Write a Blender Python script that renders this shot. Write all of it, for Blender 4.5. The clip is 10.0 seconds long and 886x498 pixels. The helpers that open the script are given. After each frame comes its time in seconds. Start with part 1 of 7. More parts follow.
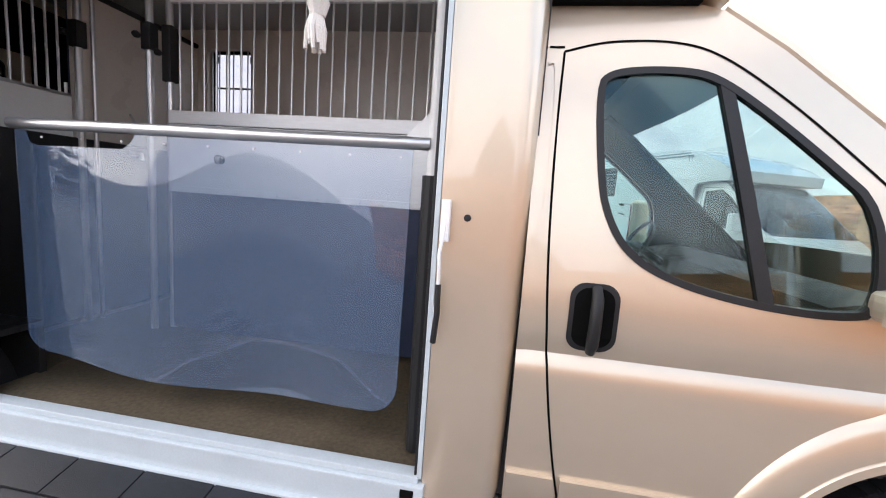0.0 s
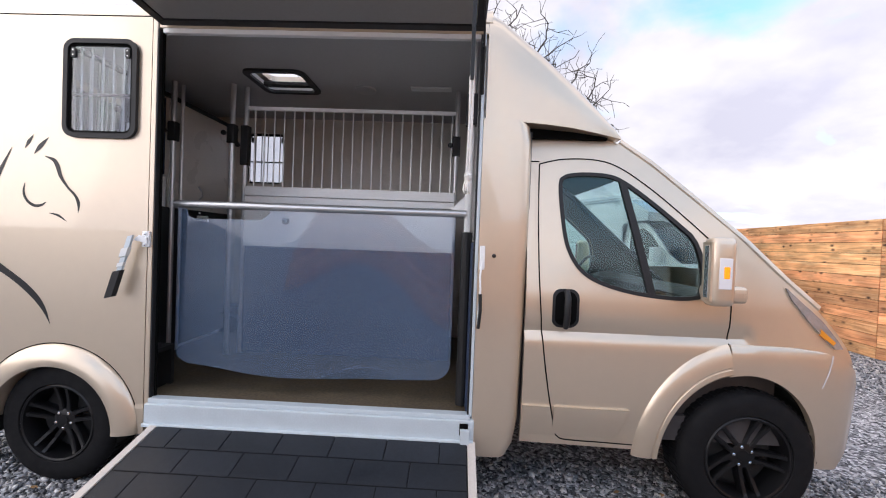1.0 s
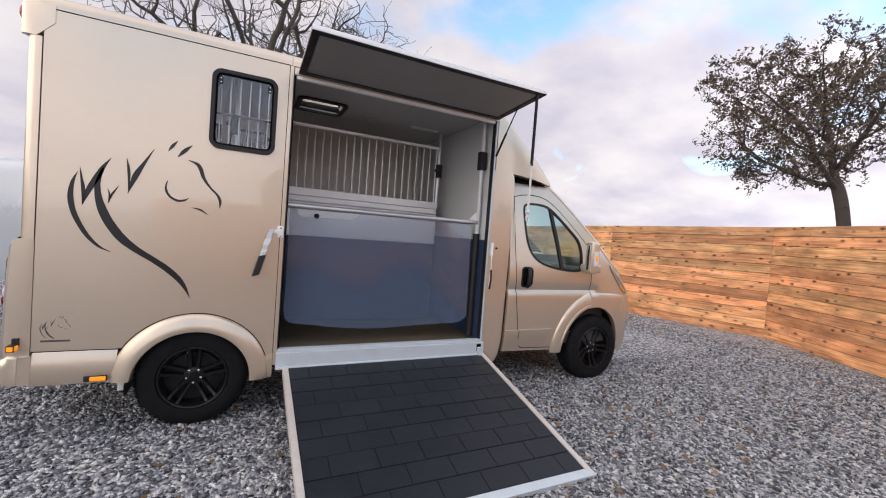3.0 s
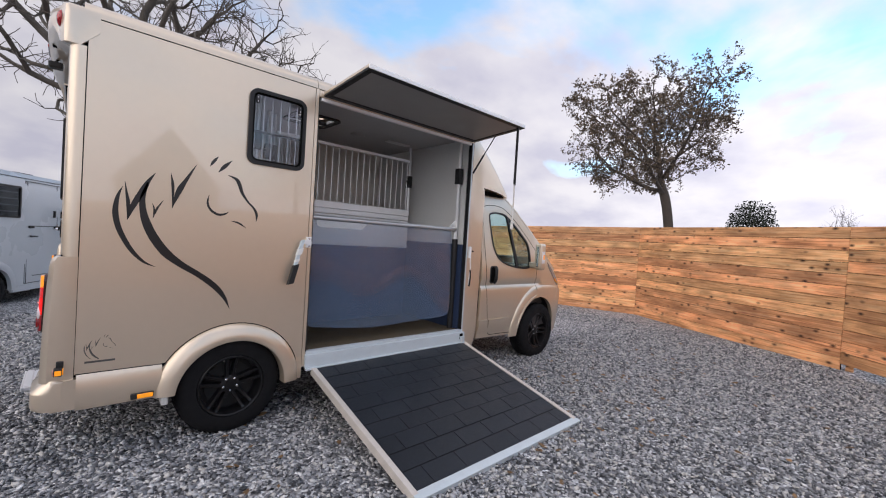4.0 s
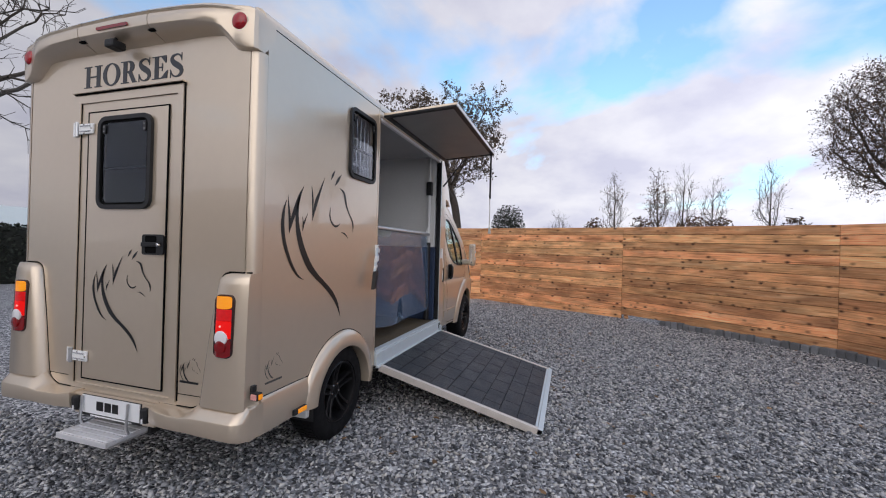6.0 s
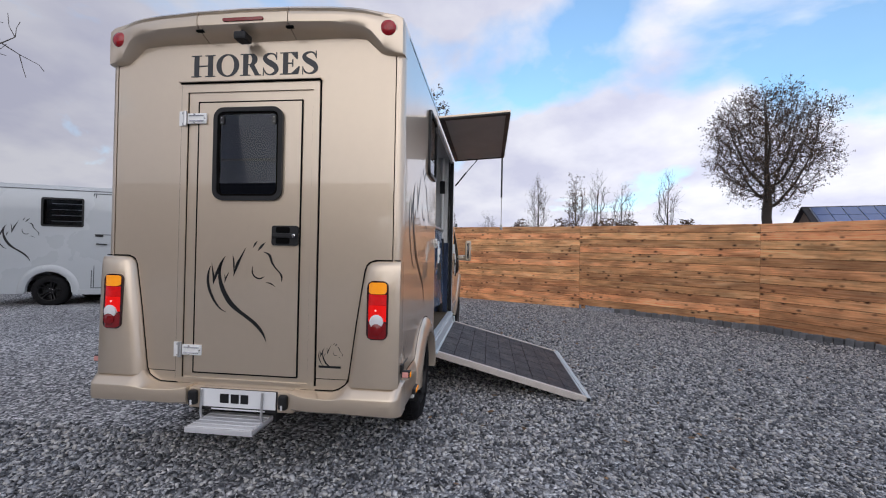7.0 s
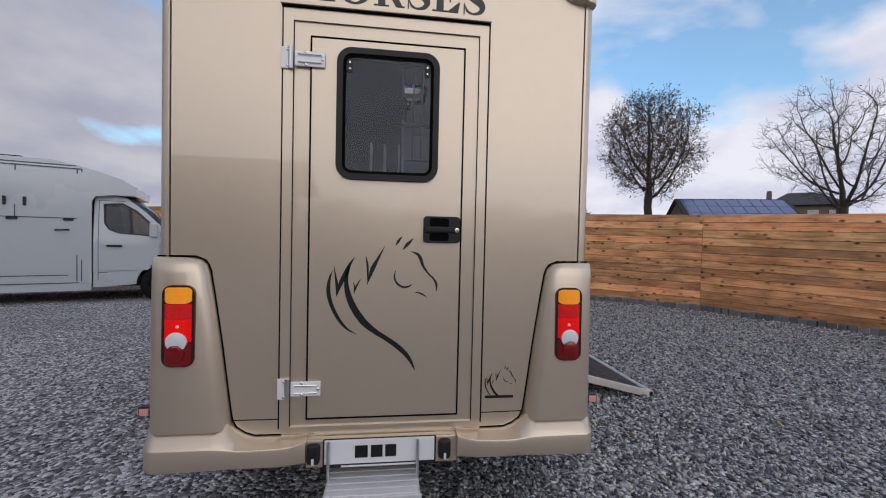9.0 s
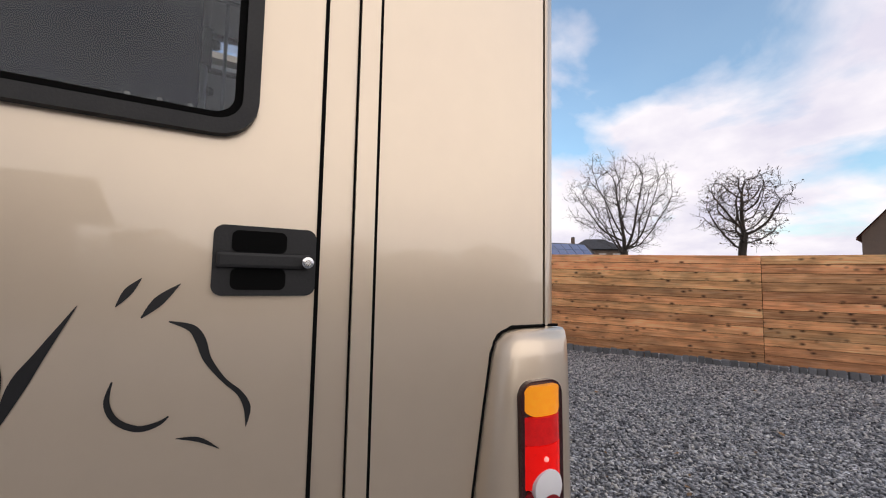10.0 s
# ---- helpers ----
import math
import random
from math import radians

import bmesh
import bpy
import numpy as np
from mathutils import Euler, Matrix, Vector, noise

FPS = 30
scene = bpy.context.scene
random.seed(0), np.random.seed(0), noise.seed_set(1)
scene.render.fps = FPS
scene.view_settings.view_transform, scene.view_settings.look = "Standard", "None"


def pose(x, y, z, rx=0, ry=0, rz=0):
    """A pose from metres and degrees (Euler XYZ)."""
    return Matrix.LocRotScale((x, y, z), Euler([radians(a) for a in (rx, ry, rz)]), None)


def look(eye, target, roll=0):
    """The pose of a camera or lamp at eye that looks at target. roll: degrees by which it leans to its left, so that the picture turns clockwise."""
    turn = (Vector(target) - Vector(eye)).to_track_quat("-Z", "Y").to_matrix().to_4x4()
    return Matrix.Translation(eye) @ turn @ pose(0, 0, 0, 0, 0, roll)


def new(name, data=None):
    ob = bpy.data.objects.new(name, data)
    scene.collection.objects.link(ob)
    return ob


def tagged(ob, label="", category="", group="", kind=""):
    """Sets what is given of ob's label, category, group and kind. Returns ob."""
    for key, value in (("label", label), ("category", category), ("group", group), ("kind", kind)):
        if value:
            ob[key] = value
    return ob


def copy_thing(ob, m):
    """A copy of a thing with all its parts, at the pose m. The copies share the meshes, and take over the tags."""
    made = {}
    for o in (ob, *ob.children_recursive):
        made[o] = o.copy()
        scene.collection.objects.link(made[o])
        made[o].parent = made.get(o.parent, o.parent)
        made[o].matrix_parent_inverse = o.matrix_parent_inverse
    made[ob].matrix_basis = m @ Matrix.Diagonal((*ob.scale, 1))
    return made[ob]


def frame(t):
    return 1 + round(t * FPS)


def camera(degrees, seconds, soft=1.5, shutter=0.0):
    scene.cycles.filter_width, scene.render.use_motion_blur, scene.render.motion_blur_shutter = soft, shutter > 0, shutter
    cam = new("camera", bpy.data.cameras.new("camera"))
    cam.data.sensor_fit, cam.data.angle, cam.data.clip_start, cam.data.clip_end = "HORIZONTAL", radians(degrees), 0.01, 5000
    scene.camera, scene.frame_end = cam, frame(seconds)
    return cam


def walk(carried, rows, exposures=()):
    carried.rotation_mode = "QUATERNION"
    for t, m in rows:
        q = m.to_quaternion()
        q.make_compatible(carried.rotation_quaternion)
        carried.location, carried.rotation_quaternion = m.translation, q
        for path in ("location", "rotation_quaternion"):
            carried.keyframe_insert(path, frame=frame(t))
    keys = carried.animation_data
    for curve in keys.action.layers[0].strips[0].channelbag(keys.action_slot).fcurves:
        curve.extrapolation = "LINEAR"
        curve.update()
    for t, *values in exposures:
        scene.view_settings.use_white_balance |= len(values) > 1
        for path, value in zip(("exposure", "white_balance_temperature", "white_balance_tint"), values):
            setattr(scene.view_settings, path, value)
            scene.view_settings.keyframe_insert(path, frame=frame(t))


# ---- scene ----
cam = camera(95.0, 10.0, soft=1.1)
PATH = [
    (0, (3.813, -1.346, 1.586), (3.51, 0.615, 1.333), 4.1),
    (0.2, (3.812, -1.587, 1.59), (3.458, 0.376, 1.425), 3.8),
    (0.5, (3.779, -1.939, 1.586), (3.462, 0.032, 1.463), 3.7),
    (1, (3.464, -2.407, 1.592), (3.392, -0.409, 1.559), 2.2),
    (1.5, (3.018, -2.9, 1.627), (3.171, -0.906, 1.58), 2.2),
    (2, (2.564, -3.316, 1.628), (2.952, -1.355, 1.566), 3.2),
    (2.5, (1.97, -3.505, 1.615), (2.615, -1.612, 1.564), 3.8),
    (2.7, (1.711, -3.566, 1.616), (2.45, -1.708, 1.554), 4.2),
    (3.8, (0.298, -3.522, 1.582), (1.552, -1.964, 1.544), 3.5),
    (4, (0.047, -3.429, 1.631), (1.397, -1.954, 1.59), 3.6),
    (4.5, (-0.507, -3.088, 1.592), (1.055, -1.84, 1.561), 3.2),
    (5, (-1.03, -2.699, 1.545), (0.694, -1.685, 1.533), 2.5),
    (5.2, (-1.224, -2.559, 1.581), (0.546, -1.629, 1.573), 2.4),
    (6.3, (-2.154, -1.407, 1.516), (-0.213, -0.926, 1.526), 1.3),
    (6.5, (-2.285, -1.165, 1.469), (-0.327, -0.754, 1.481), 1.2),
    (7, (-2.525, -0.559, 1.45), (-0.538, -0.331, 1.468), 1.1),
    (7.5, (-2.628, 0.005, 1.457), (-0.629, 0.063, 1.482), 1.1),
    (8, (-2.534, 0.504, 1.539), (-0.538, 0.402, 1.6), 0.7),
    (8.5, (-2.4, 0.847, 1.595), (-0.412, 0.652, 1.7), 0.5),
    (9, (-1.995, 1.02, 1.501), (-0.013, 0.759, 1.447), 1.3),
    (9.5, (-1.449, 1.05, 1.39), (0.47, 0.51, 1.23), 2.9),
    (9.8, (-1.089, 0.953, 1.432), (0.737, 0.138, 1.447), 2.7),
    (10, (-0.855, 0.848, 1.513), (0.891, -0.117, 1.663), 1.1),
]
walk(cam, [(t, look(eye, target, roll)) for t, eye, target, roll in PATH], exposures=[(0.0, 1.48, 6550, 11), (1.0, 1.0, 6350, 12), (2.0, 0.82, 6450, 13), (2.7, 0.73, 6650, 13), (4.0, 0.52, 6400, 12), (5.0, 0.3, 6250, 11), (6.5, 0.12, 6150, 11), (8.0, -0.03, 6000, 11), (9.0, -0.2, 6100, 11), (9.5, -0.2, 6350, 12), (10.0, 0.1, 6650, 12)])

# ---- world and light ----
SUN_EL, SUN_AZ = 15.0, 188.0
# blue gaps in the cloud, and an unseen cloud added to mute the sun's glow: elevation, bearing, width, depth
GAPS = ((25, -35, 15, 0.11), (31, -8, 13, 0.10), (19, -42, 8, 0.07), (32, -54, 13, 0.10), (16, 192, 60, -0.30))
world = bpy.data.worlds.new("sky")
scene.world = world
world.use_nodes = True


def sky_nodes(w):
    nt = w.node_tree
    nt.nodes.clear()
    out = nt.nodes.new("ShaderNodeOutputWorld")
    sky = nt.nodes.new("ShaderNodeTexSky")
    sky.sky_type = "NISHITA"
    sky.sun_disc = False
    sky.sun_elevation, sky.sun_rotation = radians(SUN_EL), radians(90 - SUN_AZ)
    bg = nt.nodes.new("ShaderNodeBackground")
    bg.inputs["Strength"].default_value = 0.15
    deep = nt.nodes.new("ShaderNodeMix"); deep.data_type, deep.blend_type = "RGBA", "MULTIPLY"
    deep.inputs["Factor"].default_value, deep.inputs["B"].default_value = 1.0, (1.22, 1.58, 1.72, 1)
    nt.links.new(sky.outputs[0], deep.inputs["A"]); nt.links.new(deep.outputs["Result"], bg.inputs["Color"])
    # broken cloud deck over the blue
    tc = nt.nodes.new("ShaderNodeTexCoord")
    sep = nt.nodes.new("ShaderNodeSeparateXYZ")
    nt.links.new(tc.outputs["Generated"], sep.inputs[0])
    zz = nt.nodes.new("ShaderNodeMath"); zz.operation = "MAXIMUM"; zz.inputs[1].default_value = 0.0
    nt.links.new(sep.outputs["Z"], zz.inputs[0])
    add = nt.nodes.new("ShaderNodeMath"); add.operation = "ADD"; add.inputs[1].default_value = 0.34
    nt.links.new(zz.outputs[0], add.inputs[0])
    dx = nt.nodes.new("ShaderNodeMath"); dx.operation = "DIVIDE"
    dy = nt.nodes.new("ShaderNodeMath"); dy.operation = "DIVIDE"
    nt.links.new(sep.outputs["X"], dx.inputs[0]); nt.links.new(add.outputs[0], dx.inputs[1])
    nt.links.new(sep.outputs["Y"], dy.inputs[0]); nt.links.new(add.outputs[0], dy.inputs[1])
    com = nt.nodes.new("ShaderNodeCombineXYZ")
    nt.links.new(dx.outputs[0], com.inputs[0]); nt.links.new(dy.outputs[0], com.inputs[1])
    n1 = nt.nodes.new("ShaderNodeTexNoise")
    n1.inputs["Scale"].default_value, n1.inputs["Detail"].default_value, n1.inputs["Roughness"].default_value = 1.75, 8.0, 0.50
    n1.inputs["Distortion"].default_value = 0.3
    nt.links.new(com.outputs[0], n1.inputs["Vector"])
    cover = nt.nodes.new("ShaderNodeValToRGB")
    cover.color_ramp.elements[0].position, cover.color_ramp.elements[1].position = 0.40, 0.525
    cover.color_ramp.elements[0].color = (0.10, 0.10, 0.10, 1)
    hz = nt.nodes.new("ShaderNodeMapRange")
    hz.inputs["From Min"].default_value, hz.inputs["From Max"].default_value = 0.0, 0.30
    hz.inputs["To Min"].default_value, hz.inputs["To Max"].default_value = 0.16, 0.0
    nt.links.new(zz.outputs[0], hz.inputs[0])
    cs = nt.nodes.new("ShaderNodeMath"); cs.operation = "ADD"
    nt.links.new(n1.outputs["Fac"], cs.inputs[0]); nt.links.new(hz.outputs[0], cs.inputs[1])
    # gaps between the clouds, and the added cloud before the sun
    last = cs.outputs[0]
    for el, az, wide, amount in GAPS:
        dot = nt.nodes.new("ShaderNodeVectorMath"); dot.operation = "DOT_PRODUCT"
        dot.inputs[1].default_value = (math.cos(radians(el)) * math.cos(radians(az)), math.cos(radians(el)) * math.sin(radians(az)), math.sin(radians(el)))
        nt.links.new(tc.outputs["Generated"], dot.inputs[0])
        rg = nt.nodes.new("ShaderNodeMapRange"); rg.interpolation_type = "SMOOTHSTEP"
        rg.inputs["From Min"].default_value, rg.inputs["From Max"].default_value = math.cos(radians(wide)), 1.0
        rg.inputs["To Min"].default_value, rg.inputs["To Max"].default_value = 0.0, -amount
        nt.links.new(dot.outputs["Value"], rg.inputs[0])
        ga = nt.nodes.new("ShaderNodeMath"); ga.operation = "ADD"
        nt.links.new(last, ga.inputs[0]); nt.links.new(rg.outputs[0], ga.inputs[1])
        last = ga.outputs[0]
    # a thicker, greyer deck on one side of the sky, thinner and brighter on the other
    side = nt.nodes.new("ShaderNodeVectorMath"); side.operation = "DOT_PRODUCT"
    side.inputs[1].default_value = (math.cos(radians(85)), math.sin(radians(85)), 0.0)
    nt.links.new(tc.outputs["Generated"], side.inputs[0])
    thick = nt.nodes.new("ShaderNodeMapRange")
    thick.inputs["From Min"].default_value, thick.inputs["From Max"].default_value = 0.0, 1.0
    thick.inputs["To Min"].default_value, thick.inputs["To Max"].default_value = 0.0, 0.09
    nt.links.new(side.outputs["Value"], thick.inputs[0])
    deck = nt.nodes.new("ShaderNodeMath"); deck.operation = "ADD"
    nt.links.new(last, deck.inputs[0]); nt.links.new(thick.outputs[0], deck.inputs[1])
    nt.links.new(deck.outputs[0], cover.inputs[0])
    n2 = nt.nodes.new("ShaderNodeTexNoise")
    n2.inputs["Scale"].default_value, n2.inputs["Detail"].default_value, n2.inputs["Roughness"].default_value = 2.6, 7.0, 0.52
    nt.links.new(com.outputs[0], n2.inputs["Vector"])
    tone = nt.nodes.new("ShaderNodeValToRGB")
    tone.color_ramp.elements[0].position, tone.color_ramp.elements[0].color = 0.36, (0.66, 0.65, 0.76, 1)
    tone.color_ramp.elements[1].position, tone.color_ramp.elements[1].color = 0.62, (0.90, 0.875, 0.905, 1)
    nt.links.new(n2.outputs["Fac"], tone.inputs[0])
    cb = nt.nodes.new("ShaderNodeBackground")
    dim = nt.nodes.new("ShaderNodeMapRange")
    dim.inputs["From Min"].default_value, dim.inputs["From Max"].default_value = -0.4, 1.0
    dim.inputs["To Min"].default_value, dim.inputs["To Max"].default_value = 1.10, 0.54
    nt.links.new(side.outputs["Value"], dim.inputs[0])
    nt.links.new(dim.outputs[0], cb.inputs["Strength"])
    nt.links.new(tone.outputs[0], cb.inputs["Color"])
    mix = nt.nodes.new("ShaderNodeMixShader")
    nt.links.new(cover.outputs[0], mix.inputs[0])
    nt.links.new(bg.outputs[0], mix.inputs[1]); nt.links.new(cb.outputs[0], mix.inputs[2])
    nt.links.new(mix.outputs[0], out.inputs[0])


sky_nodes(world)
sun = new("sun", bpy.data.lights.new("sun", "SUN"))
sun.data.energy, sun.data.angle, sun.data.color = 0.98, radians(80), (1.0, 0.92, 0.79)
sun.matrix_world = look((40 * math.cos(radians(SUN_AZ)), 40 * math.sin(radians(SUN_AZ)), 40 * math.tan(radians(SUN_EL))), (0, 0, 0))


# ---- materials ----
def mat(name, color, rough=0.5, metal=0.0, coat=0.0, var=0.0, scale=6.0, bump=0.0, bscale=80.0, stretch=(1, 1, 1), trans=0.0, alpha=1.0, emit=None, island=0.0, objrand=0.0, spec=0.5):
    """A surface with colour variation at two scales, fine relief and uneven gloss."""
    m = bpy.data.materials.new(name)
    m.use_nodes = True
    nt = m.node_tree
    b = nt.nodes["Principled BSDF"]
    b.inputs["Base Color"].default_value = (*color, 1)
    b.inputs["Roughness"].default_value, b.inputs["Metallic"].default_value = rough, metal
    b.inputs["Coat Weight"].default_value = coat
    b.inputs["Coat Roughness"].default_value = 0.03
    b.inputs["Specular IOR Level"].default_value = spec
    b.inputs["Transmission Weight"].default_value = trans
    b.inputs["Alpha"].default_value = alpha
    if emit:
        b.inputs["Emission Color"].default_value = (*emit[:3], 1)
        b.inputs["Emission Strength"].default_value = emit[3]
    if var or bump:
        tc = nt.nodes.new("ShaderNodeTexCoord")
        mp = nt.nodes.new("ShaderNodeMapping")
        mp.inputs["Scale"].default_value = stretch
        nt.links.new(tc.outputs["Object"], mp.inputs[0])
    col = None
    if var:
        a = nt.nodes.new("ShaderNodeTexNoise")
        a.inputs["Scale"].default_value, a.inputs["Detail"].default_value = scale, 5
        c = nt.nodes.new("ShaderNodeTexNoise")
        c.inputs["Scale"].default_value, c.inputs["Detail"].default_value = scale * 11, 4
        nt.links.new(mp.outputs[0], a.inputs["Vector"]); nt.links.new(mp.outputs[0], c.inputs["Vector"])
        ad = nt.nodes.new("ShaderNodeMath"); ad.operation = "ADD"
        nt.links.new(a.outputs["Fac"], ad.inputs[0]); nt.links.new(c.outputs["Fac"], ad.inputs[1])
        mr = nt.nodes.new("ShaderNodeMapRange")
        mr.inputs["From Min"].default_value, mr.inputs["From Max"].default_value = 0.6, 1.4
        mr.inputs["To Min"].default_value, mr.inputs["To Max"].default_value = 1 - var, 1 + var
        nt.links.new(ad.outputs[0], mr.inputs[0])
        vm = nt.nodes.new("ShaderNodeVectorMath"); vm.operation = "SCALE"
        vm.inputs[0].default_value = color
        nt.links.new(mr.outputs[0], vm.inputs["Scale"])
        col = vm.outputs[0]
        rr = nt.nodes.new("ShaderNodeMapRange")
        rr.inputs["From Min"].default_value, rr.inputs["From Max"].default_value = 0.3, 0.7
        rr.inputs["To Min"].default_value, rr.inputs["To Max"].default_value = max(0.0, rough * 0.8), min(1.0, rough * 1.2)
        nt.links.new(a.outputs["Fac"], rr.inputs[0])
        if coat < 1.0:
            nt.links.new(rr.outputs[0], b.inputs["Roughness"])
    for amount, kind in ((objrand, "o"), (island, "i")):
        if amount:
            if kind == "o":
                src = nt.nodes.new("ShaderNodeObjectInfo").outputs["Random"]
            else:
                src = nt.nodes.new("ShaderNodeNewGeometry").outputs["Random Per Island"]
            mr2 = nt.nodes.new("ShaderNodeMapRange")
            mr2.inputs["To Min"].default_value, mr2.inputs["To Max"].default_value = 1 - amount, 1 + amount
            nt.links.new(src, mr2.inputs[0])
            v2 = nt.nodes.new("ShaderNodeVectorMath"); v2.operation = "SCALE"
            v2.inputs[0].default_value = color
            if col:
                nt.links.new(col, v2.inputs[0])
            nt.links.new(mr2.outputs[0], v2.inputs["Scale"])
            col = v2.outputs[0]
    if col:
        nt.links.new(col, b.inputs["Base Color"])
    if bump:
        n = nt.nodes.new("ShaderNodeTexNoise")
        n.inputs["Scale"].default_value, n.inputs["Detail"].default_value = bscale, 4
        nt.links.new(mp.outputs[0], n.inputs["Vector"])
        bp = nt.nodes.new("ShaderNodeBump")
        bp.inputs["Strength"].default_value, bp.inputs["Distance"].default_value = bump, 0.004
        nt.links.new(n.outputs["Fac"], bp.inputs["Height"])
        nt.links.new(bp.outputs[0], b.inputs["Normal"])
    return m


PAINT = mat("champagne_paint", (0.67, 0.557, 0.424), 0.34, 0.62, 1.0, 0.02, 1.5)
PAINT.node_tree.nodes["Principled BSDF"].inputs["Coat IOR"].default_value = 1.65
BLACKP = mat("black_plastic", (0.019, 0.019, 0.020), 0.45, 0, 0, 0.2, 20, 0.1, 200, spec=0.3)
SEAM = mat("seam_rubber", (0.003, 0.003, 0.003), 0.9, spec=0.1)
TYRE = mat("tyre_rubber", (0.007, 0.007, 0.008), 0.75, 0, 0, 0.3, 14, 0.2, 90, spec=0.2)
RIM = mat("gloss_black_alloy", (0.007, 0.007, 0.008), 0.35, 0.0, 0.05, spec=0.3)
STEEL = mat("brushed_steel", (0.60, 0.60, 0.60), 0.33, 0.85)
ALU = mat("aluminium_plate", (0.88, 0.88, 0.87), 0.38, 0.12, 0, 0.06, 8, 0.05, 60, (0.2, 1, 1))
STEPM = mat("step_aluminium", (0.78, 0.78, 0.80), 0.35, 0.35, 0, 0.05, 12)
TRIM = mat("cab_trim", (0.022, 0.021, 0.020), 0.6, 0, 0, 0.1, 15)
SILL = mat("white_sill", (0.56, 0.62, 0.65), 0.4, 0.1, 0, 0.07, 9, 0.08, 60)
INNER = mat("inner_panel", (0.70, 0.66, 0.60), 0.30, 0, 0, 0.04, 5)
CEIL = mat("inner_ceiling", (0.46, 0.455, 0.45), 0.5, 0, 0, 0.04, 4)
BULK = mat("white_bulkhead", (0.74, 0.74, 0.72), 0.4, 0, 0, 0.03, 4)
FLAPIN = mat("flap_lining", (0.30, 0.295, 0.28), 0.45, 0, 0, 0.04, 5)
BLUE = mat("blue_padding", (0.024, 0.040, 0.085), 0.42, 0, 0, 0.12, 5, 0.1, 30)
FLOORM = mat("rubber_floor", (0.10, 0.075, 0.045), 0.8, 0, 0, 0.45, 5, 0.3, 120)
MATR = mat("ramp_rubber", (0.015, 0.018, 0.024), 0.45, 0, 0, 0.35, 5, 0.35, 260, objrand=0.10, spec=0.32)
FRAMEW = mat("ramp_frame", (0.62, 0.57, 0.52), 0.45, 0.2, 0, 0.12, 9)
DECAL = mat("black_decal", (0.010, 0.010, 0.011), 0.35)
DECALG = mat("grey_decal", (0.09, 0.085, 0.075), 0.4)
LETTER = mat("dark_lettering", (0.028, 0.030, 0.036), 0.35)
REDL = mat("lit_red_lens", (0.85, 0.006, 0.004), 0.2, 0, 0.15, 0.25, 60, spec=0.25, emit=(1.0, 0.012, 0.008, 0.22))
MARKL = mat("deep_red_lens", (0.34, 0.005, 0.010), 0.15, 0, 0.4, 0.4, 90)
MIDRED = mat("half_lit_red_lens", (0.62, 0.005, 0.006), 0.15, 0, 0.4, 0.25, 60, emit=(1.0, 0.012, 0.008, 0.13))
BULB = mat("pink_bulb", (0.9, 0.3, 0.28), 0.3, emit=(1.0, 0.35, 0.30, 0.7))
DREDL = mat("dark_red_lens", (0.22, 0.004, 0.006), 0.12, 0, 0.6)
ORANGE = mat("lit_amber_lens", (0.95, 0.33, 0.01), 0.15, 0, 0.3, 0.15, 60, emit=(1.0, 0.34, 0.02, 0.28))
AMBER = mat("amber_lens", (0.80, 0.28, 0.02), 0.15, 0, 0.5)
PINKL = mat("pale_marker_lens", (0.72, 0.34, 0.30), 0.15, 0, 0.6)
CLEARL = mat("clear_lens", (0.80, 0.79, 0.80), 0.1, 0, 0.6)
HEADL = mat("headlamp_lens", (0.36, 0.36, 0.37), 0.12, 0.4, 0.8, 0.3, 30)
LAMPRIM = mat("dark_lamp_housing", (0.035, 0.006, 0.006), 0.2, 0, 0.4)
PLATE = mat("plate_white", (0.80, 0.81, 0.82), 0.35)
CHROME = mat("chrome", (0.75, 0.75, 0.75), 0.1, 1.0)
SEAT = mat("dark_fabric", (0.05, 0.045, 0.045), 0.85, 0, 0, 0.2, 20, 0.2, 200)
ROPE = mat("white_rope", (0.72, 0.69, 0.64), 0.9, 0, 0, 0.12, 40, 0.4, 300)


def glass_mat(name, tint, rough=0.0, ior=1.52):
    m = bpy.data.materials.new(name)
    m.use_nodes = True
    nt = m.node_tree
    nt.nodes.clear()
    out = nt.nodes.new("ShaderNodeOutputMaterial")
    gl = nt.nodes.new("ShaderNodeBsdfGlass")
    gl.inputs["Color"].default_value = (*tint, 1)
    gl.inputs["Roughness"].default_value, gl.inputs["IOR"].default_value = rough, ior
    nt.links.new(gl.outputs[0], out.inputs[0])
    return m


GLASS = glass_mat("car_glass", (0.80, 0.91, 0.90), 0.0, 1.52)
GLASSD = glass_mat("smoked_glass", (0.66, 0.69, 0.73), 0.0, 1.52)
GLASSS = glass_mat("tinted_side_glass", (0.84, 0.86, 0.89), 0.0, 1.6)


def sheen_sheet(name, tint, body, share, ior=1.45):
    """A clear sheet whose mirrored sky is mixed in as a plain diffuse colour."""
    m = glass_mat(name, tint, 0.0, ior)
    nt = m.node_tree
    out = nt.nodes["Material Output"]
    last = out.inputs[0].links[0].from_socket
    df = nt.nodes.new("ShaderNodeBsdfDiffuse")
    df.inputs[0].default_value = (*body, 1)
    mx = nt.nodes.new("ShaderNodeMixShader")
    mx.inputs[0].default_value = share
    nt.links.new(last, mx.inputs[1]); nt.links.new(df.outputs[0], mx.inputs[2]); nt.links.new(mx.outputs[0], out.inputs[0])
    return m


# the blue diffuse share stands in for sky reflected in the curtain
SHEET = sheen_sheet("clear_sheet", (0.96, 0.975, 0.99), (0.14, 0.21, 0.33), 0.20, 1.65)


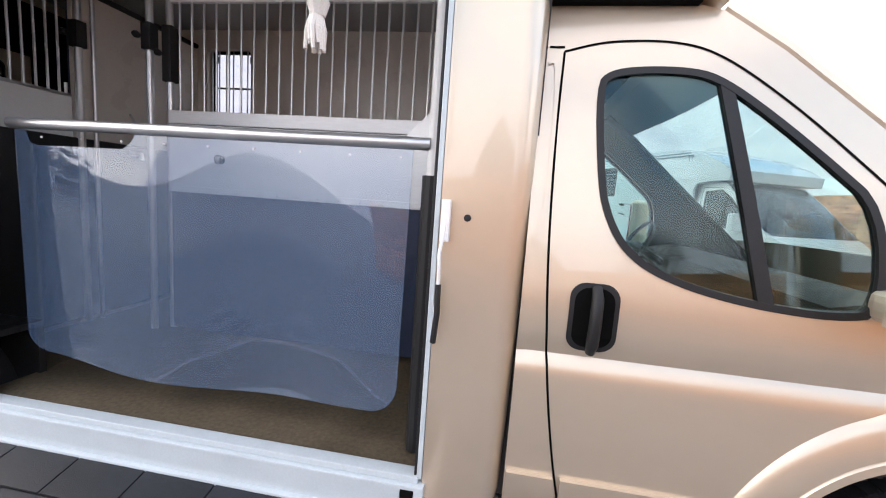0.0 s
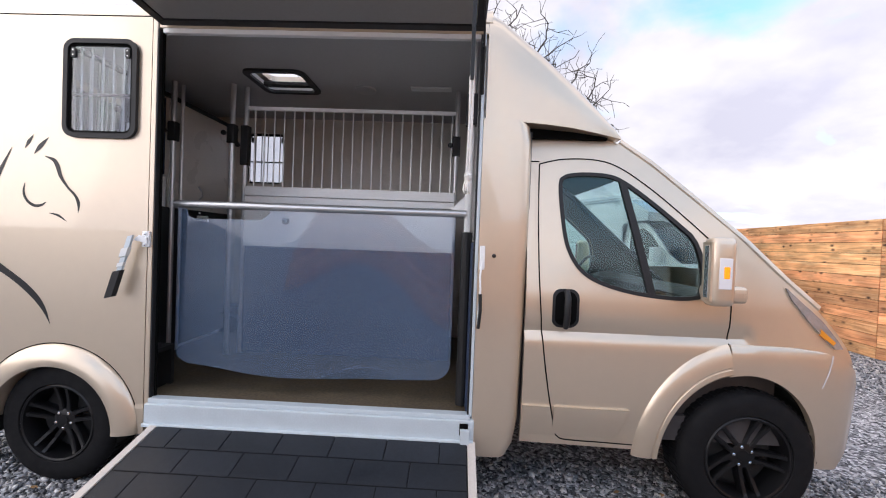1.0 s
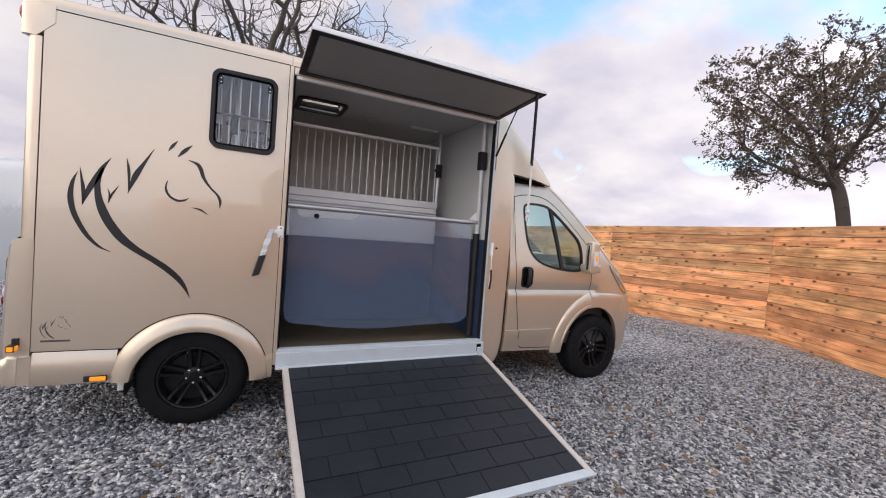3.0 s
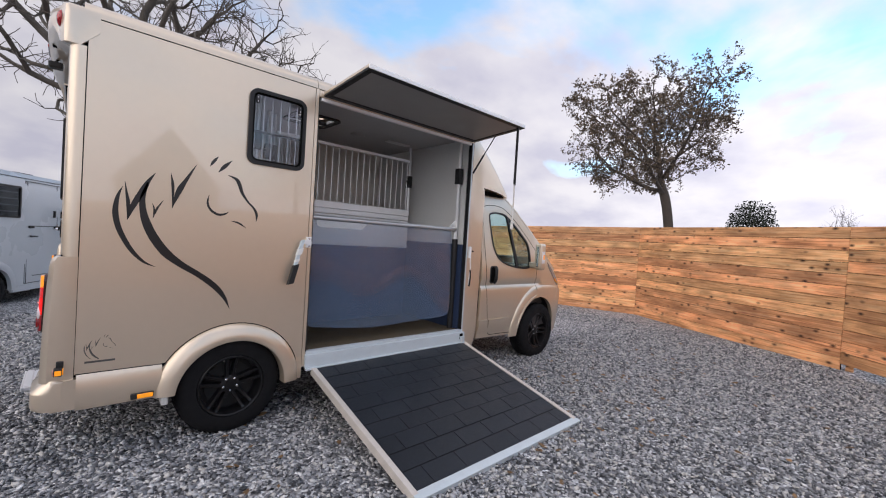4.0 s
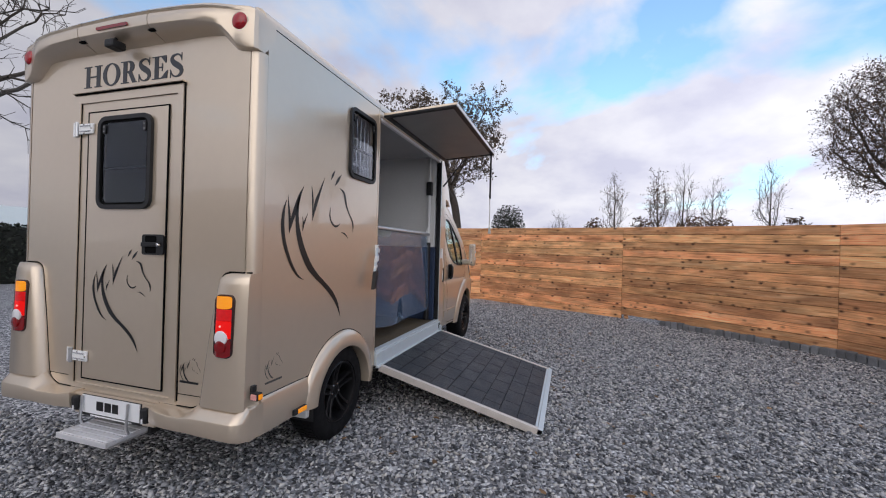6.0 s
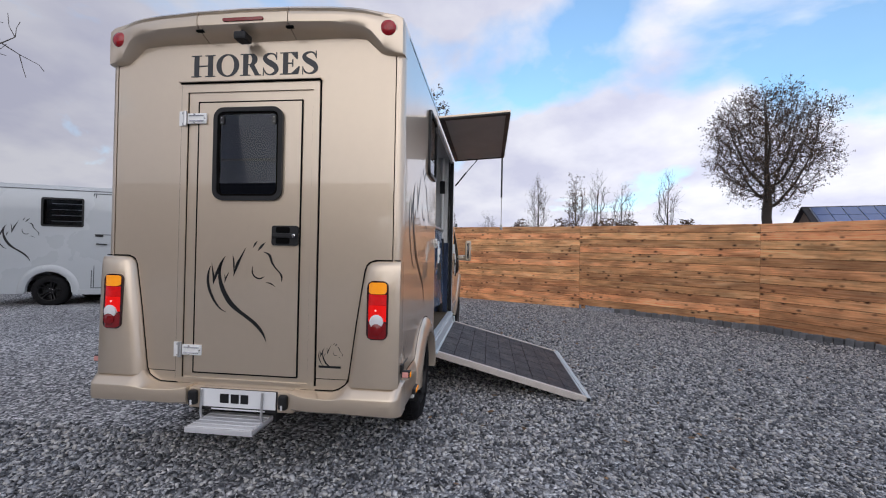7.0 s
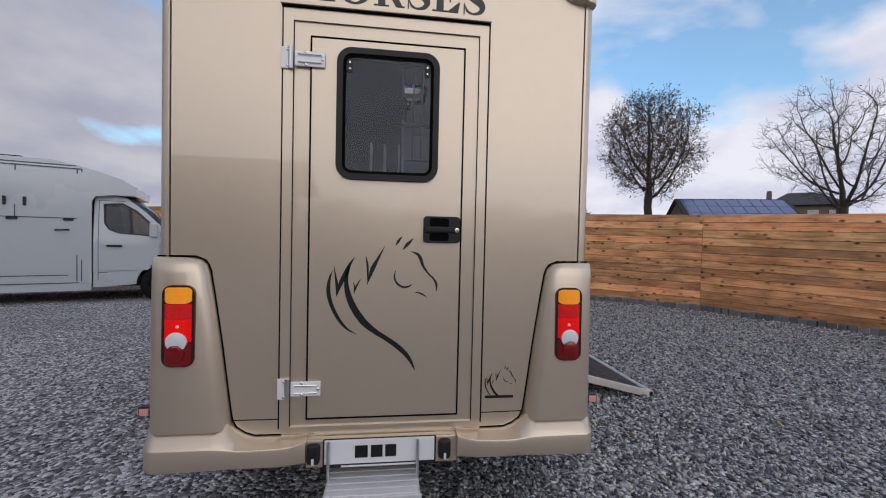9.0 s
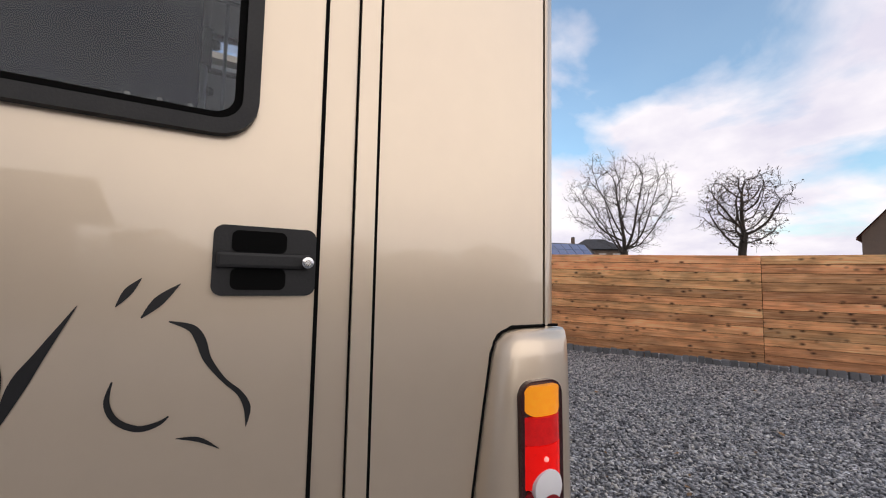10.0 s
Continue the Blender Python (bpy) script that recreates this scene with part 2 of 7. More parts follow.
# ---- building helpers ----
def part(name, bm, material, parent=None, label="", smooth=False, **kw):
    me = bpy.data.meshes.new(name)
    bm.normal_update()
    bm.to_mesh(me)
    bm.free()
    me.materials.append(material)
    ob = new(name, me)
    if smooth:
        for p in me.polygons:
            p.use_smooth = True
        me.set_sharp_from_angle(angle=radians(smooth if smooth is not True else 38))
    if parent:
        ob.parent = parent
    if label or kw:
        tagged(ob, label, **kw)
    return ob


def thing(name, label, category, group="", at=None, kind=""):
    e = new(name)
    e.empty_display_size = 0.2
    if at:
        e.matrix_world = at
    return tagged(e, label, category, group, kind)


def box(lo, hi, bevel=0.0, seg=2, bm=None):
    b2 = bmesh.new()
    bmesh.ops.create_cube(b2, size=1)
    for v in b2.verts:
        v.co = Vector([lo[i] + (v.co[i] + 0.5) * (hi[i] - lo[i]) for i in range(3)])
    if bevel:
        bmesh.ops.bevel(b2, geom=b2.edges[:], offset=bevel, segments=seg, affect="EDGES", profile=0.6)
    if bm is None:
        return b2
    return join(bm, b2)


def join(bm, other):
    m = bpy.data.meshes.new("tmp")
    other.to_mesh(m)
    other.free()
    bm.from_mesh(m)
    bpy.data.meshes.remove(m)
    return bm


def tube(pts, r, n=10, bm=None, caps=True):
    """A round tube along points; r is one radius or one for each point."""
    bm = bm or bmesh.new()
    pts = [Vector(p) for p in pts]
    rs = r if isinstance(r, (list, tuple)) else [r] * len(pts)
    rings, ref = [], None
    for i, p in enumerate(pts):
        d = (pts[min(i + 1, len(pts) - 1)] - pts[max(i - 1, 0)]).normalized()
        if ref is None:
            ref = Vector((0, 0, 1)) if abs(d.z) < 0.9 else Vector((1, 0, 0))
        u = d.cross(ref).normalized()
        w = u.cross(d).normalized()
        ref = w
        rings.append([bm.verts.new(p + rs[i] * (math.cos(6.2832 * k / n) * u + math.sin(6.2832 * k / n) * w)) for k in range(n)])
    for a, b in zip(rings, rings[1:]):
        for k in range(n):
            bm.faces.new((a[k], a[(k + 1) % n], b[(k + 1) % n], b[k]))
    if caps:
        bm.faces.new(rings[0][::-1]); bm.faces.new(rings[-1])
    return bm


def lathe(profile, centre, axis="y", n=48, bm=None, close=False):
    """profile: (radius, height along the axis)."""
    bm = bm or bmesh.new()
    rings = []
    for r, h in profile:
        ring = []
        for k in range(n):
            a = 6.2831853 * k / n
            p = {"y": (r * math.cos(a), h, r * math.sin(a)), "z": (r * math.cos(a), r * math.sin(a), h), "x": (h, r * math.cos(a), r * math.sin(a))}[axis]
            ring.append(bm.verts.new(Vector(centre) + Vector(p)))
        rings.append(ring)
    pairs = list(zip(rings, rings[1:])) + ([(rings[-1], rings[0])] if close else [])
    for a, b in pairs:
        for k in range(n):
            bm.faces.new((a[k], a[(k + 1) % n], b[(k + 1) % n], b[k]))
    if not close:
        for ring in (rings[0], rings[-1]):
            bm.faces.new(ring)
    bmesh.ops.recalc_face_normals(bm, faces=bm.faces[:])
    return bm


def rrect(x0, z0, x1, z1, r, n=6):
    """A rectangle with rounded corners, counter-clockwise."""
    out = []
    for cx, cz, a0 in ((x1 - r, z1 - r, 0), (x0 + r, z1 - r, 90), (x0 + r, z0 + r, 180), (x1 - r, z0 + r, 270)):
        for k in range(n + 1):
            a = radians(a0 + 90 * k / n)
            out.append((cx + r * math.cos(a), cz + r * math.sin(a)))
    return out


def arc(cx, cz, r, a0, a1, n=16, rz=None):
    rz = rz or r
    return [(cx + r * math.cos(radians(a0 + (a1 - a0) * k / n)), cz + rz * math.sin(radians(a0 + (a1 - a0) * k / n))) for k in range(n + 1)]


def soften(poly, times=2):
    """Cuts the corners of a closed outline."""
    for _ in range(times):
        out = []
        for (x0, y0), (x1, y1) in zip(poly, poly[1:] + poly[:1]):
            out += [(x0 * 0.75 + x1 * 0.25, y0 * 0.75 + y1 * 0.25), (x0 * 0.25 + x1 * 0.75, y0 * 0.25 + y1 * 0.75)]
        poly = out
    return poly


def inside(p, poly):
    x, y = p
    hit = False
    for (x0, y0), (x1, y1) in zip(poly, poly[1:] + poly[:1]):
        if (y0 > y) != (y1 > y) and x < (x1 - x0) * (y - y0) / (y1 - y0) + x0:
            hit = not hit
    return hit


def sheet(outline, holes, place, thick, step=0.0, bm=None):
    """A plate with holes: the flat outline (u, v) is carried by place(u, v, d), d being the depth from 0 to thick."""
    from mathutils.geometry import delaunay_2d_cdt
    pts, edges = [], []
    for loop in [outline, *holes]:
        loop = list(loop)
        if step:
            fine = []
            for (x0, y0), (x1, y1) in zip(loop, loop[1:] + loop[:1]):
                k = max(1, int(math.hypot(x1 - x0, y1 - y0) / step))
                fine += [(x0 + (x1 - x0) * i / k, y0 + (y1 - y0) * i / k) for i in range(k)]
            loop = fine
        n0 = len(pts)
        pts += [Vector(p) for p in loop]
        edges += [(n0 + i, n0 + (i + 1) % len(loop)) for i in range(len(loop))]
    if step:
        us, vs = [p[0] for p in outline], [p[1] for p in outline]
        for i in range(1, int((max(us) - min(us)) / step) + 1):
            for j in range(1, int((max(vs) - min(vs)) / step) + 1):
                p = (min(us) + i * step, min(vs) + j * step)
                if inside(p, outline) and not any(inside(p, h) for h in holes):
                    pts.append(Vector(p))
    vs, es, fs, *_ = delaunay_2d_cdt(pts, edges, [], 0, 1e-6)
    keep = []
    for f in fs:
        c = sum((vs[i] for i in f), Vector((0, 0))) / len(f)
        if inside(c, outline) and not any(inside(c, h) for h in holes):
            keep.append(list(f))
    bm = bm or bmesh.new()
    top = [bm.verts.new(place(v.x, v.y, 0.0)) for v in vs]
    low = [bm.verts.new(place(v.x, v.y, thick)) for v in vs]
    use = {}
    for f in keep:
        for a, b in zip(f, f[1:] + f[:1]):
            use[(a, b)] = use.get((a, b), 0) + 1
        bm.faces.new([top[i] for i in f])
        bm.faces.new([low[i] for i in reversed(f)])
    for a, b in use:
        if (b, a) not in use:
            bm.faces.new((top[b], top[a], low[a], low[b]))
    bmesh.ops.delete(bm, geom=[v for v in bm.verts if not v.link_faces], context="VERTS")
    bmesh.ops.recalc_face_normals(bm, faces=bm.faces[:])
    return bm


def loft(sections, bm=None, caps=True, closed=True):
    """Joins rings of equally many points."""
    bm = bm or bmesh.new()
    rings = [[bm.verts.new(p) for p in s] for s in sections]
    n = len(rings[0])
    for a, b in zip(rings, rings[1:]):
        for k in range(n if closed else n - 1):
            bm.faces.new((a[k], a[(k + 1) % n], b[(k + 1) % n], b[k]))
    if caps and closed:
        bm.faces.new(rings[0]); bm.faces.new(rings[-1][::-1])
    bmesh.ops.recalc_face_normals(bm, faces=bm.faces[:])
    return bm


def on_side(u, v, d):
    return (u, d, v)


# ---- the ground ----
def gravel_mat():
    m = bpy.data.materials.new("gravel_ground")
    m.use_nodes = True
    nt = m.node_tree
    b = nt.nodes["Principled BSDF"]
    b.inputs["Roughness"].default_value = 0.85
    tc = nt.nodes.new("ShaderNodeTexCoord")
    vo = nt.nodes.new("ShaderNodeTexVoronoi"); vo.inputs["Scale"].default_value = 46
    nt.links.new(tc.outputs["Object"], vo.inputs["Vector"])
    sep = nt.nodes.new("ShaderNodeSeparateXYZ"); nt.links.new(vo.outputs["Color"], sep.inputs[0])
    ramp = nt.nodes.new("ShaderNodeValToRGB")
    e = ramp.color_ramp.elements
    e[0].position, e[0].color = 0.0, (0.022, 0.024, 0.03, 1)
    e[1].position, e[1].color = 1.0, (0.80, 0.80, 0.81, 1)
    k = e.new(0.55); k.color = (0.27, 0.273, 0.285, 1)
    nt.links.new(sep.outputs[0], ramp.inputs[0])
    big = nt.nodes.new("ShaderNodeTexNoise"); big.inputs["Scale"].default_value, big.inputs["Detail"].default_value = 0.5, 5
    nt.links.new(tc.outputs["Object"], big.inputs["Vector"])
    mr = nt.nodes.new("ShaderNodeMapRange")
    mr.inputs["From Min"].default_value, mr.inputs["From Max"].default_value = 0.3, 0.7
    mr.inputs["To Min"].default_value, mr.inputs["To Max"].default_value = 0.78, 1.15
    med = nt.nodes.new("ShaderNodeTexNoise"); med.inputs["Scale"].default_value, med.inputs["Detail"].default_value = 14, 6
    nt.links.new(tc.outputs["Object"], med.inputs["Vector"])
    ad = nt.nodes.new("ShaderNodeMath"); ad.operation = "MULTIPLY_ADD"; ad.inputs[1].default_value, ad.inputs[2].default_value = 0.9, -0.45
    nt.links.new(med.outputs["Fac"], ad.inputs[0])
    sm = nt.nodes.new("ShaderNodeMath"); sm.operation = "ADD"
    nt.links.new(big.outputs["Fac"], sm.inputs[0]); nt.links.new(ad.outputs[0], sm.inputs[1])
    nt.links.new(sm.outputs[0], mr.inputs[0])
    vm = nt.nodes.new("ShaderNodeVectorMath"); vm.operation = "SCALE"
    nt.links.new(ramp.outputs[0], vm.inputs[0]); nt.links.new(mr.outputs[0], vm.inputs["Scale"])
    nt.links.new(vm.outputs[0], b.inputs["Base Color"])
    bp = nt.nodes.new("ShaderNodeBump"); bp.invert = True
    bp.inputs["Strength"].default_value, bp.inputs["Distance"].default_value = 1.0, 0.02
    nt.links.new(vo.outputs["Distance"], bp.inputs["Height"]); nt.links.new(bp.outputs[0], b.inputs["Normal"])
    return m


GRAVEL = gravel_mat()


def ground():
    bm = bmesh.new()
    bmesh.ops.create_grid(bm, x_segments=160, y_segments=160, size=0.5)
    for v in bm.verts:
        # fine near the yard, stretched out to the horizon
        for a in (0, 1):
            t = v.co[a] * 2
            v.co[a] = t * 16 + math.copysign(abs(t) ** 7 * 1500, t)
        near = 1.0 if max(abs(v.co.x), abs(v.co.y)) < 30 else 0.0
        v.co.z = near * 0.018 * noise.noise(Vector((v.co.x * 0.6, v.co.y * 0.6, 0)))
    part("ground", bm, GRAVEL, None, "grey crushed stone gravel yard, level and slightly uneven", True, category="ground", kind="structure")


ground()


# ---- the horse truck ----
W = 2.065
truck = thing("horse_truck", "champagne metallic horse truck with side ramp lowered and upper flap raised", "truck")


ROOF_Z, EAVE_Z, SKIRT_Z = 3.0, 2.89, 0.63
OX0, OX1, OZ0, OZ1 = 1.63, 3.555, 0.575, 2.80


# rear side panel with the wheel arch and the window cut out
def rear_side_outline():
    pts = [(0.085, SKIRT_Z + 0.003)]
    pts += [(0.50, SKIRT_Z + 0.003)]
    pts += arc(1.02, 0.36, 0.50, 146, 12, 22, 0.50)
    pts += [(1.56, 0.53), (1.573, 0.53), (1.573, EAVE_Z - 0.004), (0.085, EAVE_Z - 0.004)]
    return pts


SWIN = (1.037, 2.145, 1.496, 2.74)
bm = sheet(rear_side_outline(), [rrect(SWIN[0] + 0.02, SWIN[1] + 0.02, SWIN[2] - 0.02, SWIN[3] - 0.02, 0.05)], on_side, 0.03)
part("side_panel", bm, PAINT, truck)
bm = sheet([(0.085, SKIRT_Z), (0.5, SKIRT_Z)] + arc(1.02, 0.36, 0.50, 146, 12, 22) + [(1.56, 0.53), (3.87, 0.53), (3.87, EAVE_Z - 0.004), (0.085, EAVE_Z - 0.004)],
           [rrect(SWIN[0] + 0.05, SWIN[1] + 0.02, SWIN[2] + 0.01, SWIN[3] - 0.02, 0.05)], lambda u, v, d: (u, W - d, v), 0.03)
part("side_panel", bm, PAINT, truck)

# posts beside the opening, the header and the roof edge
part("door_post", box((1.578, -0.002, 0.44), (1.607, 0.06, EAVE_Z - 0.004), 0.004), PAINT, truck)
part("seal", box((1.607, 0.0, 0.57), (1.616, 0.05, 2.82), 0.003), BLACKP, truck, "black rubber door seal")
part("header", box((1.612, 0.004, 2.825), (3.6, 0.06, EAVE_Z - 0.004), 0.004), PAINT, truck)
part("seal", box((1.632, 0.006, 2.795), (3.555, 0.04, 2.824), 0.004), ALU, truck, "bright aluminium edge strip over the opening")
part("seal", box((3.557, 0.0, 0.56), (3.566, 0.05, 2.82), 0.003), BLACKP, truck, "black rubber door seal")
part("edge_profile", box((3.568, -0.004, 0.56), (3.586, 0.05, 2.82), 0.003), SILL, truck, "pale metal edge profile")


def edge_rail(z0=EAVE_Z, r=0.095):
    prof = [(0.0, z0), (0.0, z0 + 0.02)] + [(r - r * math.cos(radians(a)), z0 + 0.02 + (r - 0.01) * math.sin(radians(a))) for a in range(10, 91, 10)] + [(0.35, 3.0), (0.35, 2.96), (0.06, 2.9), (0.03, z0)]
    return prof


for flip in (0, 1):
    sec = edge_rail()
    bm = loft([[(x, (W - y) if flip else y, z) for y, z in sec] for x in (0.06, 1.59)])
    part("roof_rail", bm, PAINT, truck, smooth=True)
    bm = loft([[(x, (W - y) if flip else y, z) for y, z in sec] for x in (1.594, 3.62)])
    part("roof_rail", bm, PAINT, truck, smooth=True)
part("roof", box((0.06, 0.3, 2.955), (3.62, W - 0.3, 2.998), 0.01), PAINT, truck)

# dark inner shell behind the joints
for lo, hi in (((0.03, 0.031, 0.46), (0.10, 0.06, 2.93)), ((0.101, 0.05, 2.86), (1.554, 0.07, 2.92)), ((1.555, 0.031, 0.45), (1.625, 0.045, 2.9)), ((3.575, 0.055, 0.45), (3.62, 0.075, 2.9)),
               ((0.03, 0.05, 0.46), (0.045, 0.66, 2.9)), ((0.03, 1.41, 0.46), (0.045, W - 0.05, 2.9)), ((0.03, 0.661, 2.44), (0.045, 1.409, 2.9)), ((0.03, 0.661, 0.46), (0.045, 1.409, 0.62))):
    part("inner_frame", box(lo, hi), SEAM, truck)


# lower skirt with the flared rear arch
def skirt(flip):
    f = (lambda y: W - y) if flip else (lambda y: y)
    sec = lambda x: [(x, f(0.0), SKIRT_Z), (x, f(-0.004), SKIRT_Z - 0.006), (x, f(-0.010), 0.605), (x, f(-0.018), 0.57), (x, f(-0.025), 0.52), (x, f(-0.022), 0.44), (x, f(-0.010), 0.405), (x, f(0.01), 0.395), (x, f(0.06), 0.41), (x, f(0.06), SKIRT_Z)]
    bm = loft([sec(0.095), sec(0.3), sec(0.55)])
    part("side_skirt", bm, PAINT, truck, smooth=True)
    part("skirt_seam", tube([(0.09, f(0.001), SKIRT_Z + 0.003), (0.45, f(0.001), SKIRT_Z + 0.003)] + [(x, f(0.001), z) for x, z in arc(1.02, 0.36, 0.528, 149, 15, 26, 0.52)], 0.0035, 5), SEAM, truck)
    part("eave_seam", tube([(0.09, f(0.001), EAVE_Z - 0.002), (1.575, f(0.001), EAVE_Z - 0.002)], 0.004, 5), SEAM, truck)
    # the flare: rings from the body out to the lip
    bm = bmesh.new()
    rows = []
    for k in range(41):
        a = radians(178 - (178 + 4) * k / 40)
        def p(r, y, a=a):
            x, z = 1.02 + r * math.cos(a), 0.36 + r * math.sin(a) * 0.985
            return Vector((x, f(y), max(z, 0.40 if x < 1.02 else 0.345)))
        rows.append([p(0.526, 0.01), p(0.522, -0.008), p(0.510, -0.022), p(0.480, -0.038), p(0.440, -0.050), p(0.405, -0.055), p(0.393, -0.050), p(0.388, -0.03), p(0.388, 0.04)])
    rings = [[bm.verts.new(q) for q in r] for r in rows]
    for a, b in zip(rings, rings[1:]):
        for k in range(len(a) - 1):
            bm.faces.new((a[k], a[k + 1], b[k + 1], b[k]))
    bmesh.ops.recalc_face_normals(bm, faces=bm.faces[:])
    part("wheel_arch", bm, PAINT, truck, smooth=50)
    # dark liner
    bm = bmesh.new()
    rr = [[bm.verts.new((1.02 + 0.42 * math.cos(radians(a)), f(y), 0.36 + 0.42 * math.sin(radians(a)))) for y in (-0.03, 0.4)] for a in range(-10, 191, 10)]
    for a, b in zip(rr, rr[1:]):
        bm.faces.new((a[0], a[1], b[1], b[0]))
    part("arch_liner", bm, BLACKP, truck)
    bm = loft([[(x, f(0.0), 0.53), (x, f(-0.004), 0.50), (x, f(0.0), 0.345), (x, f(0.05), 0.345), (x, f(0.05), 0.53)] for x in (1.5, 1.576)])
    part("side_skirt", bm, PAINT, truck)


skirt(0)
skirt(1)
part("mud_flap", box((0.555, 0.0, 0.325), (0.60, 0.12, 0.41), 0.012), BULK, truck, "pale plastic flap bracket")
part("side_skirt", box((1.5, W - 0.03, 0.36), (3.87, W, 0.53), 0.01), PAINT, truck)

# chassis, floor
bm = bmesh.new()
box((0.15, 0.55, 0.36), (5.0, 0.65, 0.50), 0.01, bm=bm)
box((0.15, W - 0.65, 0.36), (5.0, W - 0.55, 0.50), 0.01, bm=bm)
box((0.95, 0.25, 0.30), (1.09, W - 0.25, 0.42), 0.02, bm=bm)
box((2.0, 0.6, 0.33), (3.0, 1.2, 0.5), 0.05, bm=bm)
part("chassis", bm, BLACKP, truck)
fl = box((1.52, 0.03, 0.50), (3.6, W - 0.03, 0.56), 0.004)
box((0.1, 0.30, 0.50), (1.519, W - 0.30, 0.56), bm=fl)
part("load_floor", fl, FLOORM, truck, "worn brown-black rubber stable floor")
for ya, yb, yc in ((0.05, 0.27, 0.30), (W - 0.27, W - 0.05, W - 0.30)):
    wb_ = box((0.5, min(ya, yc), 0.80), (1.55, max(yb, yc), 0.83))
    box((0.5, min(yc, yb if yc > 1 else ya + 0.22), 0.50), (1.55, max(yc, ya if yc > 1 else yb), 0.80), bm=wb_)
    part("wheel_box", wb_, BLACKP, truck)

# ---- rear end ----
for flip in (0, 1):
    f = (lambda y: W - y) if flip else (lambda y: y)
    c = [(0.079, 0.0), (0.05, 0.0), (0.025, 0.006), (0.008, 0.02), (0.0, 0.045), (0.0, 0.052), (0.03, 0.052), (0.03, 0.03), (0.079, 0.03)]
    bm = loft([[(x, f(y - 0.004), z) for x, y in c] for z in (1.385, 2.70)])
    part("corner_post", bm, PAINT, truck, smooth=50)
    # lamp housing, wider towards the bumper
    secs = []
    for z, yin, out in ((0.60, 0.325, 0.075), (0.8, 0.300, 0.072), (1.0, 0.275, 0.066), (1.2, 0.246, 0.058), (1.32, 0.226, 0.05), (1.355, 0.215, 0.044), (1.377, 0.19, 0.032), (1.386, 0.15, 0.016)):
        secs.append([(0.082, f(-0.004), z), (0.03, f(-0.012), z), (-out * 0.55, f(-0.008), z), (-out, f(0.03), z), (-out, f(yin - 0.05), z), (-out * 0.7, f(yin - 0.018), z), (0.0, f(yin), z), (0.03, f(yin), z), (0.03, f(0.03), z), (0.082, f(0.03), z)])
    bm = loft(secs)
    part("lamp_housing", bm, PAINT, truck, smooth=45)
    part("housing_seam", tube([(0.004, f(y), z) for y, z in ((0.0, 1.392), (0.10, 1.392), (0.165, 1.391), (0.198, 1.379), (0.219, 1.358), (0.231, 1.32), (0.250, 1.2), (0.279, 1.0), (0.304, 0.8), (0.322, 0.66), (0.328, 0.625), (0.345, 0.590), (0.385, 0.562), (0.428, 0.546), (0.70, 0.544))], 0.0045, 6), SEAM, truck)
    part("panel_seam", tube([(0.002, f(0.326), 0.621), (0.002, f(0.545), 0.619)], 0.0025, 5), SEAM, truck)
    part("beam_filler", box((-0.10, *sorted((f(0.70), f(0.75)))[:1], 2.86), (0.1, sorted((f(0.70), f(0.75)))[1], 2.975)), SEAM, truck)
low_edge = [(0.055, 1.396), (0.165, 1.396), (0.212, 1.376), (0.234, 1.33), (0.328, 0.625), (0.345, 0.590), (0.385, 0.562), (0.428, 0.546)]
skin = [(0.055, 2.83)] + low_edge + [(W - y, z) for y, z in reversed(low_edge)] + [(W - 0.055, 2.83)]
part("rear_panel", sheet(skin, [[(0.549, 0.572), (1.530, 0.572), (1.530, 2.556), (0.549, 2.556)]], lambda u, v, d: (d + 0.002, u, v), 0.025), PAINT, truck, "smooth champagne rear panel")
bm = box((0.0, 0.55, 0.40), (0.03, W - 0.55, 0.572))
part("rear_crossmember", bm, PAINT, truck)


# bumper: high at the corners, thin in the middle
def bumper_half(flip):
    f = (lambda y: W - y) if flip else (lambda y: y)
    secs = []
    for y, top, ridge, bot, out in [(-0.03 + 0.07 * (1 - math.cos(radians(t))), 0.60 + 0.025 * math.sin(radians(t)), 0.54 + 0.005 * math.sin(radians(t)), 0.428, 0.02 + 0.093 * math.sin(radians(t))) for t in range(0, 91, 10)] + [(0.27, 0.625, 0.545, 0.432, 0.115), (0.315, 0.618, 0.543, 0.435, 0.115), (0.345, 0.585, 0.538, 0.435, 0.113), (0.385, 0.558, 0.529, 0.433, 0.11), (0.43, 0.542, 0.526, 0.43, 0.107), (0.57, 0.541, 0.526, 0.428, 0.10), (0.62, 0.541, 0.531, 0.43, 0.092), (0.675, 0.548, 0.541, 0.43, 0.08)]:
        secs.append([(0.03, f(y), bot), (-out * 0.75, f(y), bot), (-out * 0.95, f(y), bot + 0.014), (-out, f(y), bot + 0.035), (-out, f(y), ridge - 0.006), (-out * 0.975, f(y), ridge), (-out * 0.32, f(y), top - 0.003), (-out * 0.22, f(y), top), (0.03, f(y), top)])
    bm = loft(secs)
    part("rear_bumper", bm, PAINT, truck, smooth=38)
    secs = [[(0.095, f(-0.026), 0.61), (0.095, f(-0.026), 0.42), (0.095, f(0.05), 0.41), (0.095, f(0.05), 0.61)], [(-0.02, f(-0.027), 0.605), (-0.02, f(-0.027), 0.42), (-0.02, f(0.05), 0.41), (-0.02, f(0.05), 0.61)]]
    part("rear_bumper", loft(secs), PAINT, truck)


bumper_half(0)
bumper_half(1)


